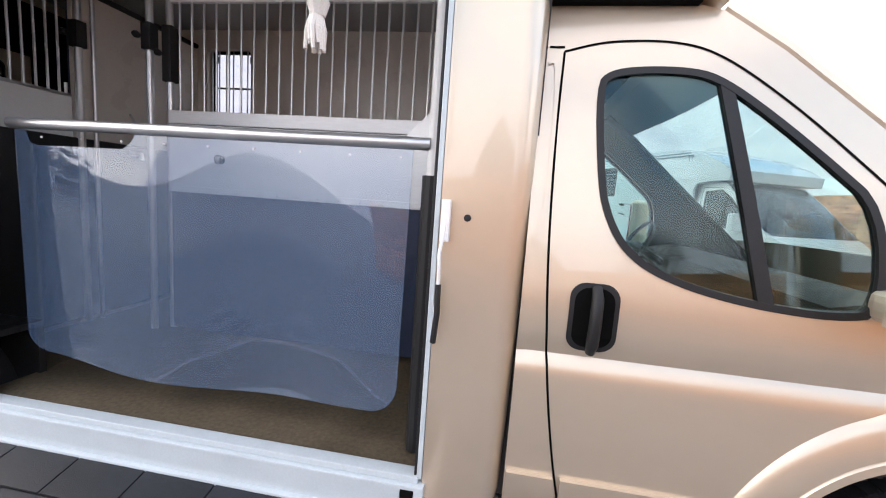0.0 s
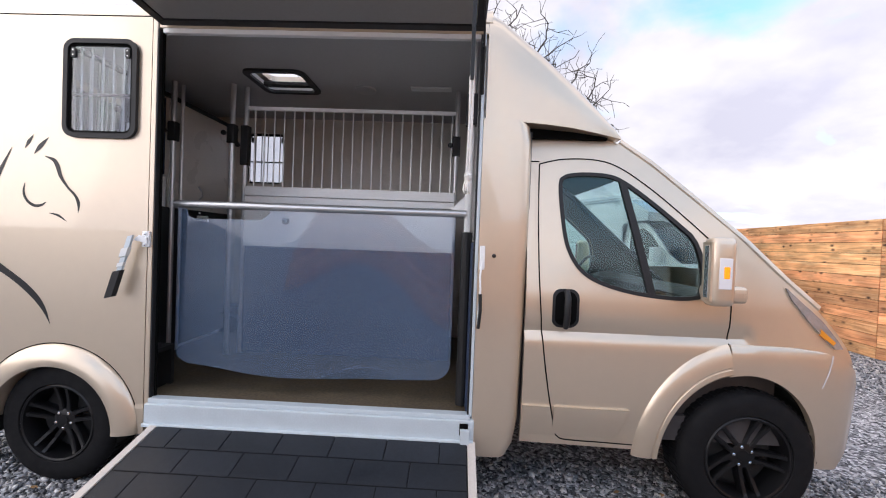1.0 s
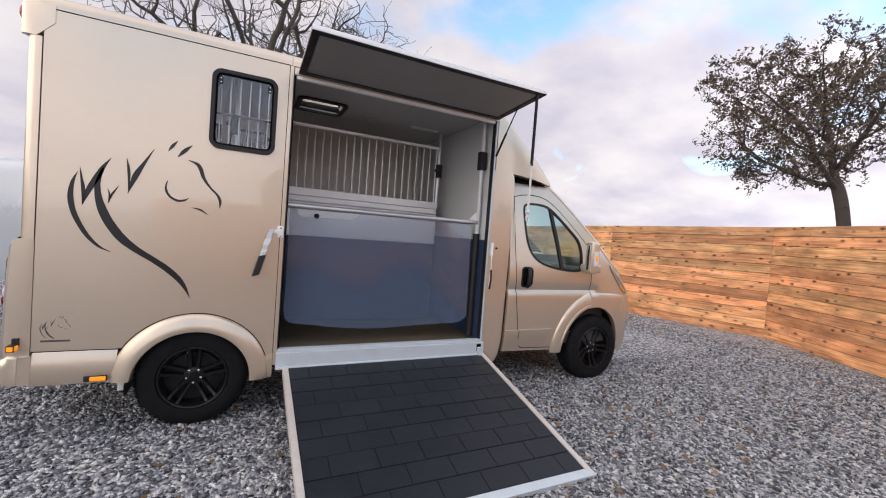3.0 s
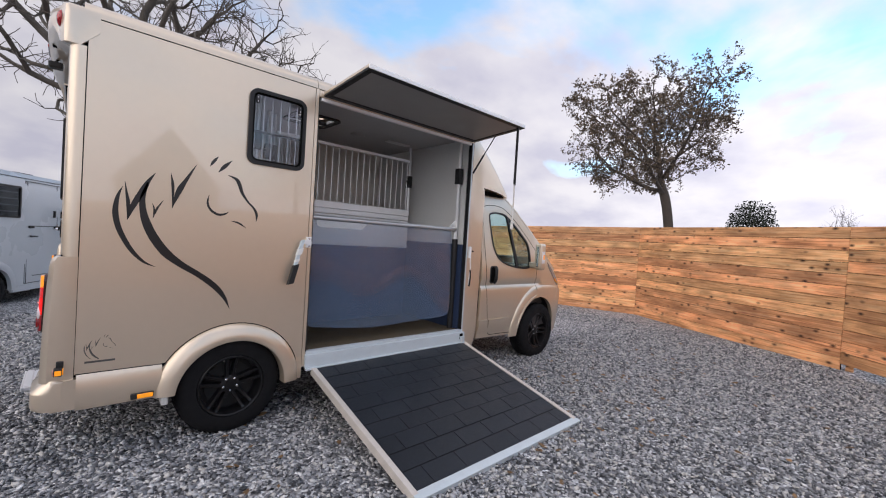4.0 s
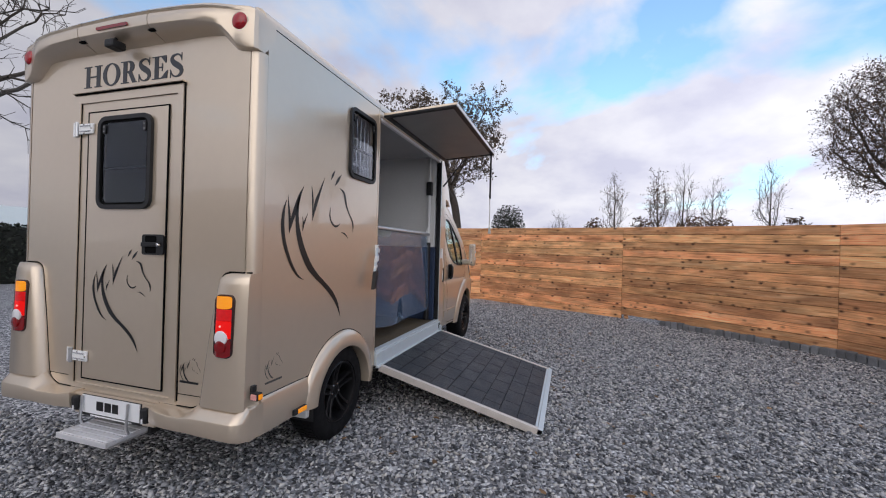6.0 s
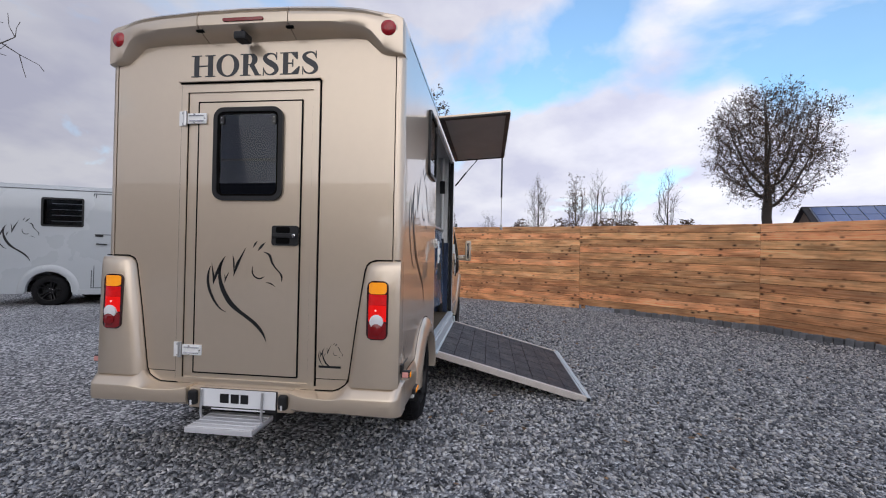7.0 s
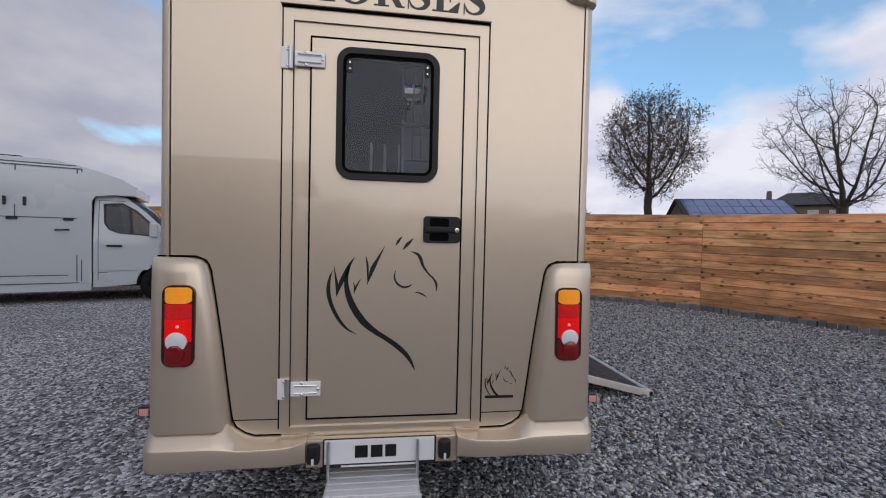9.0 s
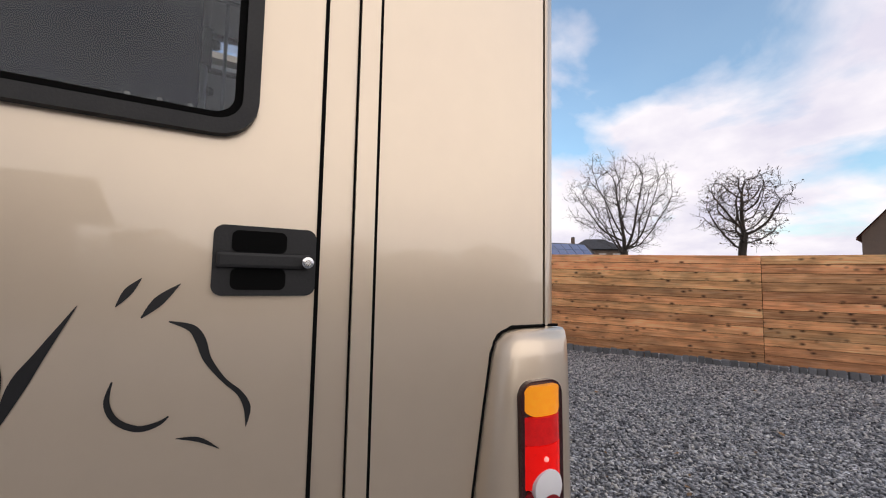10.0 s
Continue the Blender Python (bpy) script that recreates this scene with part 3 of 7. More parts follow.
# roof beam across the rear with its end pods
def rear_beam():
    ys = [-0.004, 0.008, 0.05, 0.118, 0.15, 0.20, 0.25, 0.32, 0.45, 0.722]
    tops = [2.90, 2.935, 2.953, 2.963, 2.967, 2.971, 2.975, 2.98, 2.988, 2.998]
    outs = [0.005, 0.028, 0.042, 0.052, 0.06, 0.078, 0.095, 0.108, 0.118, 0.125]
    lows = [2.70, 2.70, 2.698, 2.705, 2.718, 2.765, 2.812, 2.822, 2.828, 2.828]
    lips = [2.712, 2.712, 2.714, 2.735, 2.775, 2.828, 2.854, 2.866, 2.876, 2.884]

    def sec(y, top, out, low, lip):
        return [(0.14, y, top + 0.004), (-out * 0.35, y, top), (-out * 0.82, y, top - 0.010), (-out * 0.95, y, top - 0.028), (-out * 0.86, y, top - 0.040), (-out * 0.97, y, top - 0.052), (-out, y, (top - 0.04 + lip) / 2), (-out * 0.97, y, lip), (-out * 0.88, y, lip - 0.010), (0.0, y, low), (0.05, y, low), (0.14, y, low + 0.1)]
    rows = [sec(*r) for r in zip(ys, tops, outs, lows, lips)]
    part("rear_beam", loft(rows), PAINT, truck, smooth=40)
    part("rear_beam", loft([[(x, W - y, z) for x, y, z in r] for r in rows]), PAINT, truck, smooth=40)
    mid = [sec(y, 2.998 + 0.006 * (1 - abs(y - W / 2) / 0.31), 0.125, 2.828, 2.884) for y in (0.728, 0.9, W / 2, W - 0.9, W - 0.728)]
    part("rear_beam", loft(mid), PAINT, truck, smooth=40)
    bm = sheet(rrect(0.885, 2.898, 1.160, 2.918, 0.009), [], lambda u, v, d: (-0.131 + d, u, v), 0.02)
    part("brake_light", bm, DREDL, truck, "dark red high-level brake light")
    for y in (0.10, W - 0.10):
        lamp = part("marker_lamp", lathe([(0.052, 0.02), (0.052, -0.012), (0.046, -0.022), (0.03, -0.03), (0.012, -0.033)], (-0.034, y, 2.856), "x", 32), MARKL, truck, "round red roof marker lamp", True)
        part("rim", lathe([(0.058, 0.02), (0.058, -0.006), (0.052, -0.006), (0.052, 0.02)], (-0.034, y, 2.856), "x", 32), BLACKP, lamp)
    cam_b = part("reversing_camera", box((-0.13, 1.005, 2.785), (-0.045, 1.085, 2.835), 0.012), BLACKP, truck, "small black reversing camera")
    part("bracket", tube([(-0.09, 1.045, 2.83), (-0.08, 1.055, 2.86), (-0.05, 1.04, 2.872)], 0.009, 8), BLACKP, cam_b)


rear_beam()


def tail_light(flip):
    f = (lambda y: W - y) if flip else (lambda y: y)
    front = lambda v: -0.074 - 0.02 * (1.25 - v)
    base = part("tail_light", sheet(rrect(0.056, 0.902, 0.192, 1.266, 0.04), [], lambda u, v, d: (front(v) + 0.004 + d, f(u), v), 0.05), LAMPRIM, truck, "upright lit rear lamp cluster, amber over red with a clear round lens")

    def lens(z0, z1, m, r0, lab):
        part("lens", sheet(rrect(0.063, z0, 0.185, z1, r0), [], lambda u, v, d: (front(v) - 0.014 + d + 0.022 * abs((u - 0.124) / 0.061) ** 2.6, f(u), v), 0.03, 0.012), m, base, lab, True)
    lens(1.186, 1.257, ORANGE, 0.028, "amber lens")
    lens(1.118, 1.183, MIDRED, 0.006, "deep red lens")
    lens(1.016, 1.116, REDL, 0.006, "lit red lens")
    lens(0.911, 1.014, DREDL, 0.028, "dark red lens")
    part("bulb_spot", lathe([(0.007, 0.01), (0.006, -0.001), (0.003, -0.003), (0.0001, -0.004)], (-0.094, f(0.130), 1.085), "x", 16), BULB, base, "glowing pink bulb behind the lens", True)
    part("reversing_lens", lathe([(0.043, 0.02), (0.043, -0.001), (0.03, -0.005), (0.0001, -0.007)], (-0.094, f(0.124), 1.018), "x", 28), CLEARL, base, "clear reversing lens", True)
    part("fog_lens", lathe([(0.037, 0.02), (0.037, -0.003), (0.02, -0.008), (0.0001, -0.010)], (-0.097, f(0.122), 0.968), "x", 28), DREDL, base, "dark red round fog lens", True)


tail_light(0)
tail_light(1)

# rear door
door = part("rear_door", sheet([(0.668, 0.622), (1.402, 0.622), (1.402, 2.428), (0.668, 2.428)], [rrect(0.815, 1.79, 1.262, 2.365, 0.05)], lambda u, v, d: (d - 0.006, u, v), 0.03), PAINT, truck, "grooved champagne rear door, closed")
part("frame", sheet([(0.59, 0.575), (1.487, 0.575), (1.487, 2.505), (0.59, 2.505)], [[(0.673, 0.627), (1.397, 0.627), (1.397, 2.423), (0.673, 2.423)]], lambda u, v, d: (d + 0.001, u, v), 0.025), PAINT, door)
part("frame", sheet([(0.553, 0.568), (1.524, 0.568), (1.524, 2.56), (0.553, 2.56)], [[(0.597, 0.584), (1.480, 0.584), (1.480, 2.497), (0.597, 2.497)]], lambda u, v, d: (d - 0.010, u, v), 0.035), PAINT, door)
part("groove", box((-0.004, 0.59, 0.579), (0.02, 0.600, 2.5)), SEAM, door)
part("groove", box((-0.004, 1.477, 0.579), (0.02, 1.487, 2.5)), SEAM, door)
part("groove", box((-0.004, 0.59, 2.497), (0.02, 1.487, 2.504)), SEAM, door)
for y in (0.668, 1.397):
    part("groove", box((-0.008, y - 0.001, 0.622), (0.015, y + 0.007, 2.43)), SEAM, door)
part("groove", box((-0.008, 0.668, 2.425), (0.015, 1.403, 2.433)), SEAM, door)
part("groove", box((-0.008, 0.668, 0.616), (0.015, 1.403, 0.624)), SEAM, door)
for y in (0.545, 1.524):
    part("groove", box((-0.001, y - 0.002, 0.572), (0.015, y + 0.009, 2.56)), SEAM, door)
part("rain_strip", box((-0.03, 0.545, 2.560), (0.01, 1.536, 2.572), 0.003), PAINT, door)
part("groove", box((-0.02, 0.548, 2.553), (0.01, 1.530, 2.560)), SEAM, door)


def hatch_window(name, parent, u0, v0, u1, v1, place, glass, bars, label):
    """A framed hinged window with bars on the inside."""
    fr = part(name, sheet(rrect(u0, v0, u1, v1, 0.07), [rrect(u0 + 0.028, v0 + 0.028, u1 - 0.028, v1 - 0.028, 0.045)], lambda u, v, d: place(u, v, d - 0.022), 0.03), BLACKP, parent, label)
    part("gasket", sheet(rrect(u0 + 0.028, v0 + 0.028, u1 - 0.028, v1 - 0.028, 0.045), [rrect(u0 + 0.042, v0 + 0.042, u1 - 0.042, v1 - 0.042, 0.035)], lambda u, v, d: place(u, v, d - 0.014), 0.02), SEAM, fr)
    p = part("pane", sheet(rrect(u0 + 0.028, v0 + 0.028, u1 - 0.028, v1 - 0.028, 0.045), [], lambda u, v, d: place(u, v, d - 0.010), 0.006), glass, fr, "smoked acrylic pane")
    p.visible_shadow = False
    part("mullion", sheet([(u0 + 0.03, v0 + 0.43 * (v1 - v0)), (u1 - 0.03, v0 + 0.43 * (v1 - v0)), (u1 - 0.03, v0 + 0.43 * (v1 - v0) + 0.014), (u0 + 0.03, v0 + 0.43 * (v1 - v0) + 0.014)], [], lambda u, v, d: place(u, v, d + 0.0), 0.012), BLACKP, fr)
    for u in (u0 + 0.06, u1 - 0.06):
        part("latch", sheet(rrect(u - 0.014, v1 - 0.115, u + 0.014, v1 - 0.055, 0.012), [], lambda a, b, d: place(a, b, d - 0.02), 0.012), BLACKP, fr)
        for dv in (-0.07, -0.1):
            part("screw", sheet(rrect(u - 0.004, v1 + dv - 0.004, u + 0.004, v1 + dv + 0.004, 0.003), [], lambda a, b, d: place(a, b, d - 0.022), 0.004), CHROME, fr)
    for k in range(bars):
        u = u0 + 0.06 + (u1 - u0 - 0.12) * k / (bars - 1)
        part("bar", tube([place(u, v0 + 0.03, 0.045), place(u, v1 - 0.03, 0.045)], 0.006, 8), STEEL, fr)
    return fr


hatch_window("side_window", truck, *SWIN, on_side, GLASSS, 6, "smoked side window in a black frame with steel bars")
hatch_window("side_window", truck, SWIN[0] + 0.03, SWIN[1], SWIN[2] + 0.03, SWIN[3], lambda u, v, d: (u, W - d, v), GLASSS, 6, "smoked side window in a black frame with steel bars")
hatch_window("rear_window", truck, 0.795, 1.77, 1.28, 2.386, lambda u, v, d: (d - 0.006, u, v), GLASSD, 0, "smoked door window in a black frame")


# door furniture, plate, step
hd = part("door_handle", sheet(rrect(0.677, 1.476, 0.858, 1.606, 0.018), [], lambda u, v, d: (d - 0.018, u, v), 0.02), BLACKP, door, "black flush door handle with a chrome lock")
# proud near-black plates, their colour giving the shade of the two recesses
for z0, z1 in ((1.487, 1.527), (1.556, 1.597)):
    part("recess", sheet(rrect(0.733, z0, 0.828, z1, 0.012), [], lambda u, v, d: (d - 0.020, u, v), 0.004), SEAM, hd)
part("grip", box((-0.032, 0.69, 1.527), (-0.016, 0.852, 1.556), 0.006), BLACKP, hd)
part("lock", lathe([(0.011, 0.0), (0.011, -0.012), (0.006, -0.014)], (-0.03, 0.696, 1.540), "x", 20), CHROME, hd, "chrome lock cylinder")


def hinge(z):
    h = part("hinge", box((-0.022, 1.335, z - 0.035), (-0.010, 1.472, z + 0.035), 0.004), ALU, door, "bare metal door hinge")
    part("knuckle", tube([(-0.022, 1.488, z - 0.05), (-0.022, 1.488, z + 0.05)], 0.012, 10), STEEL, h)
    part("leaf", box((-0.020, 1.495, z - 0.05), (-0.010, 1.534, z + 0.05), 0.004), ALU, h)
    for dz in (-0.018, 0.018):
        part("rod", tube([(-0.024, 1.35, z + dz), (-0.024, 1.455, z + dz)], 0.005, 8), CHROME, h)
    for y, dz in ((1.345, 0), (1.50, 0.036), (1.50, -0.036), (1.42, 0.028), (1.42, -0.028)):
        part("bolt", lathe([(0.007, 0.0), (0.007, -0.005), (0.003, -0.007)], (-0.022, y, z + dz), "x", 10), CHROME, h)


hinge(2.318)
hinge(0.770)

pl = part("number_plate", box((-0.055, 0.785, 0.418), (-0.047, 1.307, 0.533), 0.003), PLATE, truck, "white plate with plain dark bars for its characters")
part("holder", box((-0.047, 0.775, 0.395), (0.0, 1.317, 0.534), 0.006), BLACKP, pl)
for y0, y1 in ((1.105, 1.165), (1.035, 1.090), (0.97, 1.022)):
    part("character_bar", box((-0.058, y0, 0.447), (-0.055, y1, 0.505)), DECAL, pl)
part("dealer_bar", box((-0.05, 0.86, 0.400), (-0.047, 1.23, 0.408)), PLATE, pl)
for y in (0.735, 1.357):
    part("plate_lamp", box((-0.075, y - 0.03, 0.425), (-0.01, y + 0.03, 0.52), 0.02, 3), BLACKP, truck, "small black plate lamp")
    part("lens", box((-0.079, y - 0.006, 0.43), (-0.072, y + 0.006, 0.46), 0.002), CLEARL, bpy.data.objects["plate_lamp" if y < 1 else "plate_lamp.001"])
part("plate_backing", box((-0.045, 0.67, 0.40), (0.0, 1.395, 0.535), 0.01), PAINT, truck)

step = part("fold_out_step", box((-0.19, 0.86, 0.312), (0.06, 1.295, 0.338), 0.004), STEPM, truck, "ribbed aluminium fold-out entrance step")
for k in range(5):
    x = -0.185 + 0.048 * k
    part("tread_rib", box((x, 0.865, 0.337), (x + 0.040, 1.29, 0.346), 0.003), STEPM, step)
part("step_edge", box((-0.20, 0.855, 0.308), (-0.188, 1.30, 0.343), 0.004), STEPM, step)
for y in (0.868, 1.287):
    part("step_arm", tube([(-0.06, y, 0.335), (-0.075, y, 0.38), (-0.072, y, 0.43), (-0.066, y, 0.53)], 0.008, 8), STEEL, step)
    part("step_arm", box((-0.18, y - 0.005, 0.30), (0.2, y + 0.005, 0.336), 0.003), STEEL, step)
part("step_box", box((0.062, 0.84, 0.29), (0.4, 1.32, 0.385), 0.01), BLACKP, step)

# small lamps on the flanks
for flip in (0, 1):
    f = (lambda y: W - y) if flip else (lambda y: y)
    lo, hi = sorted((f(-0.075), f(-0.02)))
    ml = part("side_marker", box((-0.01, lo, 0.655), (0.03, hi, 0.70), 0.006), BLACKP, truck, "black outline lamp with red and amber ends")
    part("stalk", box((0.0, *sorted((f(-0.03), f(0.02)))[:1], 0.68), (0.035, sorted((f(-0.03), f(0.02)))[1], 0.735), 0.006), BLACKP, ml)
    part("lens", box((-0.016, lo + 0.008, 0.661), (-0.008, hi - 0.008, 0.694), 0.003), PINKL, ml)
    part("lens", box((0.028, lo + 0.006, 0.661), (0.036, hi - 0.008, 0.694), 0.003), ORANGE, ml)
    oy = f(-0.076)
    part("lens", box((-0.004, oy - 0.004, 0.662), (0.026, oy + 0.004, 0.692), 0.002), ORANGE, ml)
    lo, hi = sorted((f(-0.042), f(-0.02)))
    sm = part("side_reflector", box((0.375, lo, 0.42), (0.505, hi, 0.458), 0.006), BLACKP, truck, "amber side lamp in a black base")
    lo, hi = sorted((f(-0.048), f(-0.030)))
    part("lens", box((0.41, lo, 0.424), (0.50, hi, 0.454), 0.005), ORANGE, sm)


# ---- horse head strokes (as a plain shape) ----
# each stroke is a tapering ribbon along a smooth line: points (u, v, half width)
MANE = [
    [(0.284, 1.857, 0.001), (0.261, 1.789, 0.010), (0.252, 1.693, 0.016), (0.268, 1.598, 0.016), (0.301, 1.515, 0.015), (0.350, 1.429, 0.013), (0.415, 1.358, 0.008), (0.484, 1.322, 0.001)],
    [(0.295, 1.893, 0.001), (0.307, 1.813, 0.007), (0.318, 1.737, 0.011), (0.316, 1.637, 0.001)],
    [(0.316, 1.637, 0.001), (0.346, 1.740, 0.016), (0.395, 1.850, 0.018), (0.422, 1.912, 0.011), (0.461, 1.975, 0.001)],
    [(0.419, 1.903, 0.005), (0.394, 1.796, 0.015), (0.400, 1.702, 0.020), (0.426, 1.611, 0.026), (0.470, 1.520, 0.028), (0.541, 1.421, 0.028), (0.633, 1.342, 0.022), (0.719, 1.285, 0.020), (0.810, 1.219, 0.021), (0.887, 1.146, 0.019), (0.935, 1.077, 0.012), (0.971, 0.997, 0.001)],
    [(0.449, 1.762, 0.001), (0.460, 1.724, 0.005), (0.456, 1.664, 0.001)],
    [(0.456, 1.660, 0.001), (0.473, 1.721, 0.007), (0.512, 1.792, 0.001)],
    [(0.547, 1.989, 0.001), (0.563, 1.892, 0.009), (0.566, 1.742, 0.001)],
    [(0.562, 1.741, 0.001), (0.600, 1.865, 0.018), (0.640, 1.949, 0.012), (0.705, 2.077, 0.001)],
]
HEAD = [
    [(0.787, 2.072, 0.001), (0.813, 2.116, 0.011), (0.842, 2.156, 0.001)],
    [(0.847, 2.039, 0.002), (0.887, 2.089, 0.014), (0.937, 2.141, 0.001)],
    [(0.914, 2.027, 0.002), (0.972, 2.005, 0.011), (0.998, 1.966, 0.014), (1.019, 1.906, 0.011), (1.065, 1.840, 0.007), (1.111, 1.794, 0.008), (1.135, 1.745, 0.010), (1.134, 1.686, 0.001)],
    [(0.792, 1.861, 0.002), (0.784, 1.803, 0.007), (0.807, 1.752, 0.008), (0.856, 1.722, 0.009), (0.902, 1.728, 0.007), (0.929, 1.747, 0.002)],
    [(0.950, 1.679, 0.001), (1.007, 1.667, 0.007), (1.063, 1.631, 0.001)],
]
STROKES = MANE + HEAD


def smooth_line(pts, n=6):
    out = []
    for i in range(len(pts) - 1):
        p0, p1, p2, p3 = (np.array(pts[max(0, min(len(pts) - 1, i + k))]) for k in (-1, 0, 1, 2))
        for k in range(n):
            t = k / n
            out.append(0.5 * (2 * p1 + (p2 - p0) * t + (2 * p0 - 5 * p1 + 4 * p2 - p3) * t * t + (3 * p1 - p0 - 3 * p2 + p3) * t ** 3))
    out.append(np.array(pts[-1]))
    return out


def horse_strokes(name, place, material, parent, label, vmin=0.0):
    root = None
    for st in STROKES:
        line = [p for p in smooth_line(st) if p[1] >= vmin]
        if len(line) < 2:
            continue
        bm = bmesh.new()
        rows = []
        for i, (u, v, w) in enumerate(line):
            a, b = line[max(i - 1, 0)], line[min(i + 1, len(line) - 1)]
            d = np.array([b[0] - a[0], b[1] - a[1]])
            d /= max(np.hypot(*d), 1e-9)
            w = max(w, 0.0006)
            rows.append((place(u - d[1] * w, v + d[0] * w), place(u + d[1] * w, v - d[0] * w)))
        vs = [(bm.verts.new(a), bm.verts.new(b)) for a, b in rows]
        for (a, b), (c, d) in zip(vs, vs[1:]):
            bm.faces.new((a, b, d, c))
        if root is None:
            root = part(name, bm, material, parent, label)
        else:
            part("stroke", bm, material, root)
    return root


horse_strokes("horse_decal", lambda u, v: (u, -0.0015, v), DECAL, truck, "black tapering line drawing of a horse head")
# on the door the same drawing, smaller
horse_strokes("horse_decal", lambda u, v: (-0.008, 0.890 - (u - 0.96) * 0.588, 0.849 + (v - 1.01) * 0.573), DECAL, truck, "black tapering line drawing of a horse head")
K2 = 0.185
horse_strokes("maker_mark", lambda u, v: (-0.0005, 0.527 - (u - 0.248) * K2 * 0.98, 0.678 + (v - 1.20) * K2), DECAL, truck, "small horse head mark over a plain bar", 1.31)
part("name_bar", box((-0.0015, 0.378, 0.692), (0.004, 0.526, 0.705)), DECAL, bpy.data.objects["maker_mark"])
horse_strokes("maker_mark", lambda u, v: (0.128 + (u - 0.248) * K2 * 0.95, -0.0015, 0.70 + (v - 1.20) * K2), DECALG, truck, "small horse head mark over a plain bar", 1.31)
part("name_bar", box((0.132, -0.002, 0.698), (0.286, 0.01, 0.711)), DECALG, bpy.data.objects["maker_mark.001"])


def box_glyph(x0, y0, x1, y1):
    return [(x0, y0), (x1, y0), (x1, y1), (x0, y1)]


def ribbon_glyph(pts):
    line = smooth_line(pts, 6)
    left, right = [], []
    for i, (u, v, w) in enumerate(line):
        a, b = line[max(i - 1, 0)], line[min(i + 1, len(line) - 1)]
        d = np.array([b[0] - a[0], b[1] - a[1]])
        d /= max(np.hypot(*d), 1e-9)
        left.append((u - d[1] * w, v + d[0] * w)); right.append((u + d[1] * w, v - d[0] * w))
    return left + right[::-1]


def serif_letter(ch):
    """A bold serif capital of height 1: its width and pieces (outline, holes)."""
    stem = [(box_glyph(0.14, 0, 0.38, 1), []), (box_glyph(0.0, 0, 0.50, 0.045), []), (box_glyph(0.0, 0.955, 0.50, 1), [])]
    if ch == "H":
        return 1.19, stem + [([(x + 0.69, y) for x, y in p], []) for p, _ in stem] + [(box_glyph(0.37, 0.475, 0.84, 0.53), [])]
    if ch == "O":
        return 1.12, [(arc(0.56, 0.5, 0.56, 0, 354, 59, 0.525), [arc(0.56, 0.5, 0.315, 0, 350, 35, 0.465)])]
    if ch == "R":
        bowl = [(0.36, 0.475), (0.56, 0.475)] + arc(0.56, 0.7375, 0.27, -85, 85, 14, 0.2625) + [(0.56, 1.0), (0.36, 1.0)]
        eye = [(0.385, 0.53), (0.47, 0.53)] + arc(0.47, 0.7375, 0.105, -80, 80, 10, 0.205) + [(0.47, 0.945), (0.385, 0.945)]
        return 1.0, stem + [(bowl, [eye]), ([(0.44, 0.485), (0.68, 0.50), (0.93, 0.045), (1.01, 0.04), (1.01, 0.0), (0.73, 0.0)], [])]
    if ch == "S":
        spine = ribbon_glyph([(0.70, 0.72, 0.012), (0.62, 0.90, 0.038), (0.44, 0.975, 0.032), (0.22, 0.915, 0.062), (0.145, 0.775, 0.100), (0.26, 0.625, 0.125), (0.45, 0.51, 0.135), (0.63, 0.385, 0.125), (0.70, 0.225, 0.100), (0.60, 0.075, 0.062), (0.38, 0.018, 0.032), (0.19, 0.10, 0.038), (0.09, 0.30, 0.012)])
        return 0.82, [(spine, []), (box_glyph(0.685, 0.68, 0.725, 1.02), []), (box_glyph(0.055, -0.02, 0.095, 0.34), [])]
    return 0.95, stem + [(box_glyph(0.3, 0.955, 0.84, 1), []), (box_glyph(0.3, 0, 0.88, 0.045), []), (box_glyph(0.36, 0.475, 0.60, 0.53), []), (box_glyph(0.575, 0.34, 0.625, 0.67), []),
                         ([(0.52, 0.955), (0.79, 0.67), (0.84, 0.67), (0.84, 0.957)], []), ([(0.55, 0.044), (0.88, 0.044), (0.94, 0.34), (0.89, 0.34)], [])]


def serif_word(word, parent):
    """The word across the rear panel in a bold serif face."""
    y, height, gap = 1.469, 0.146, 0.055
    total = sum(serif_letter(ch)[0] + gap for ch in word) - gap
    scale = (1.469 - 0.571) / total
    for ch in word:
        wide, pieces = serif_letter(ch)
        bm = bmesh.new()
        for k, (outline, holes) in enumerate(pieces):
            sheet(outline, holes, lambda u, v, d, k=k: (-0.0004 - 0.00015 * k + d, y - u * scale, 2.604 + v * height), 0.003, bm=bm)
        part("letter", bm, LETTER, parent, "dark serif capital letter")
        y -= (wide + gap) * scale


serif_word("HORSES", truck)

# ---- ramp ----
RY0, RZ0, RY1, RZ1 = -0.035, 0.425, -1.585, 0.03
RL = math.hypot(RY1 - RY0, RZ1 - RZ0)
RX0, RX1 = 1.655, 3.61


def on_ramp(x, s, h):
    """x across, s metres down the ramp, h above its surface."""
    k = s / RL
    ny, nz = -(RZ1 - RZ0) / RL, (RY1 - RY0) / RL
    ny, nz = (-ny, -nz) if nz < 0 else (ny, nz)
    return Vector((x, RY0 + (RY1 - RY0) * k + ny * h, RZ0 + (RZ1 - RZ0) * k + nz * h))


def ramp_box(x0, x1, s0, s1, h0, h1, bevel=0.0):
    bm = box((x0, s0, h0), (x1, s1, h1), bevel)
    for v in bm.verts:
        v.co = on_ramp(*v.co)
    bmesh.ops.recalc_face_normals(bm, faces=bm.faces[:])
    return bm


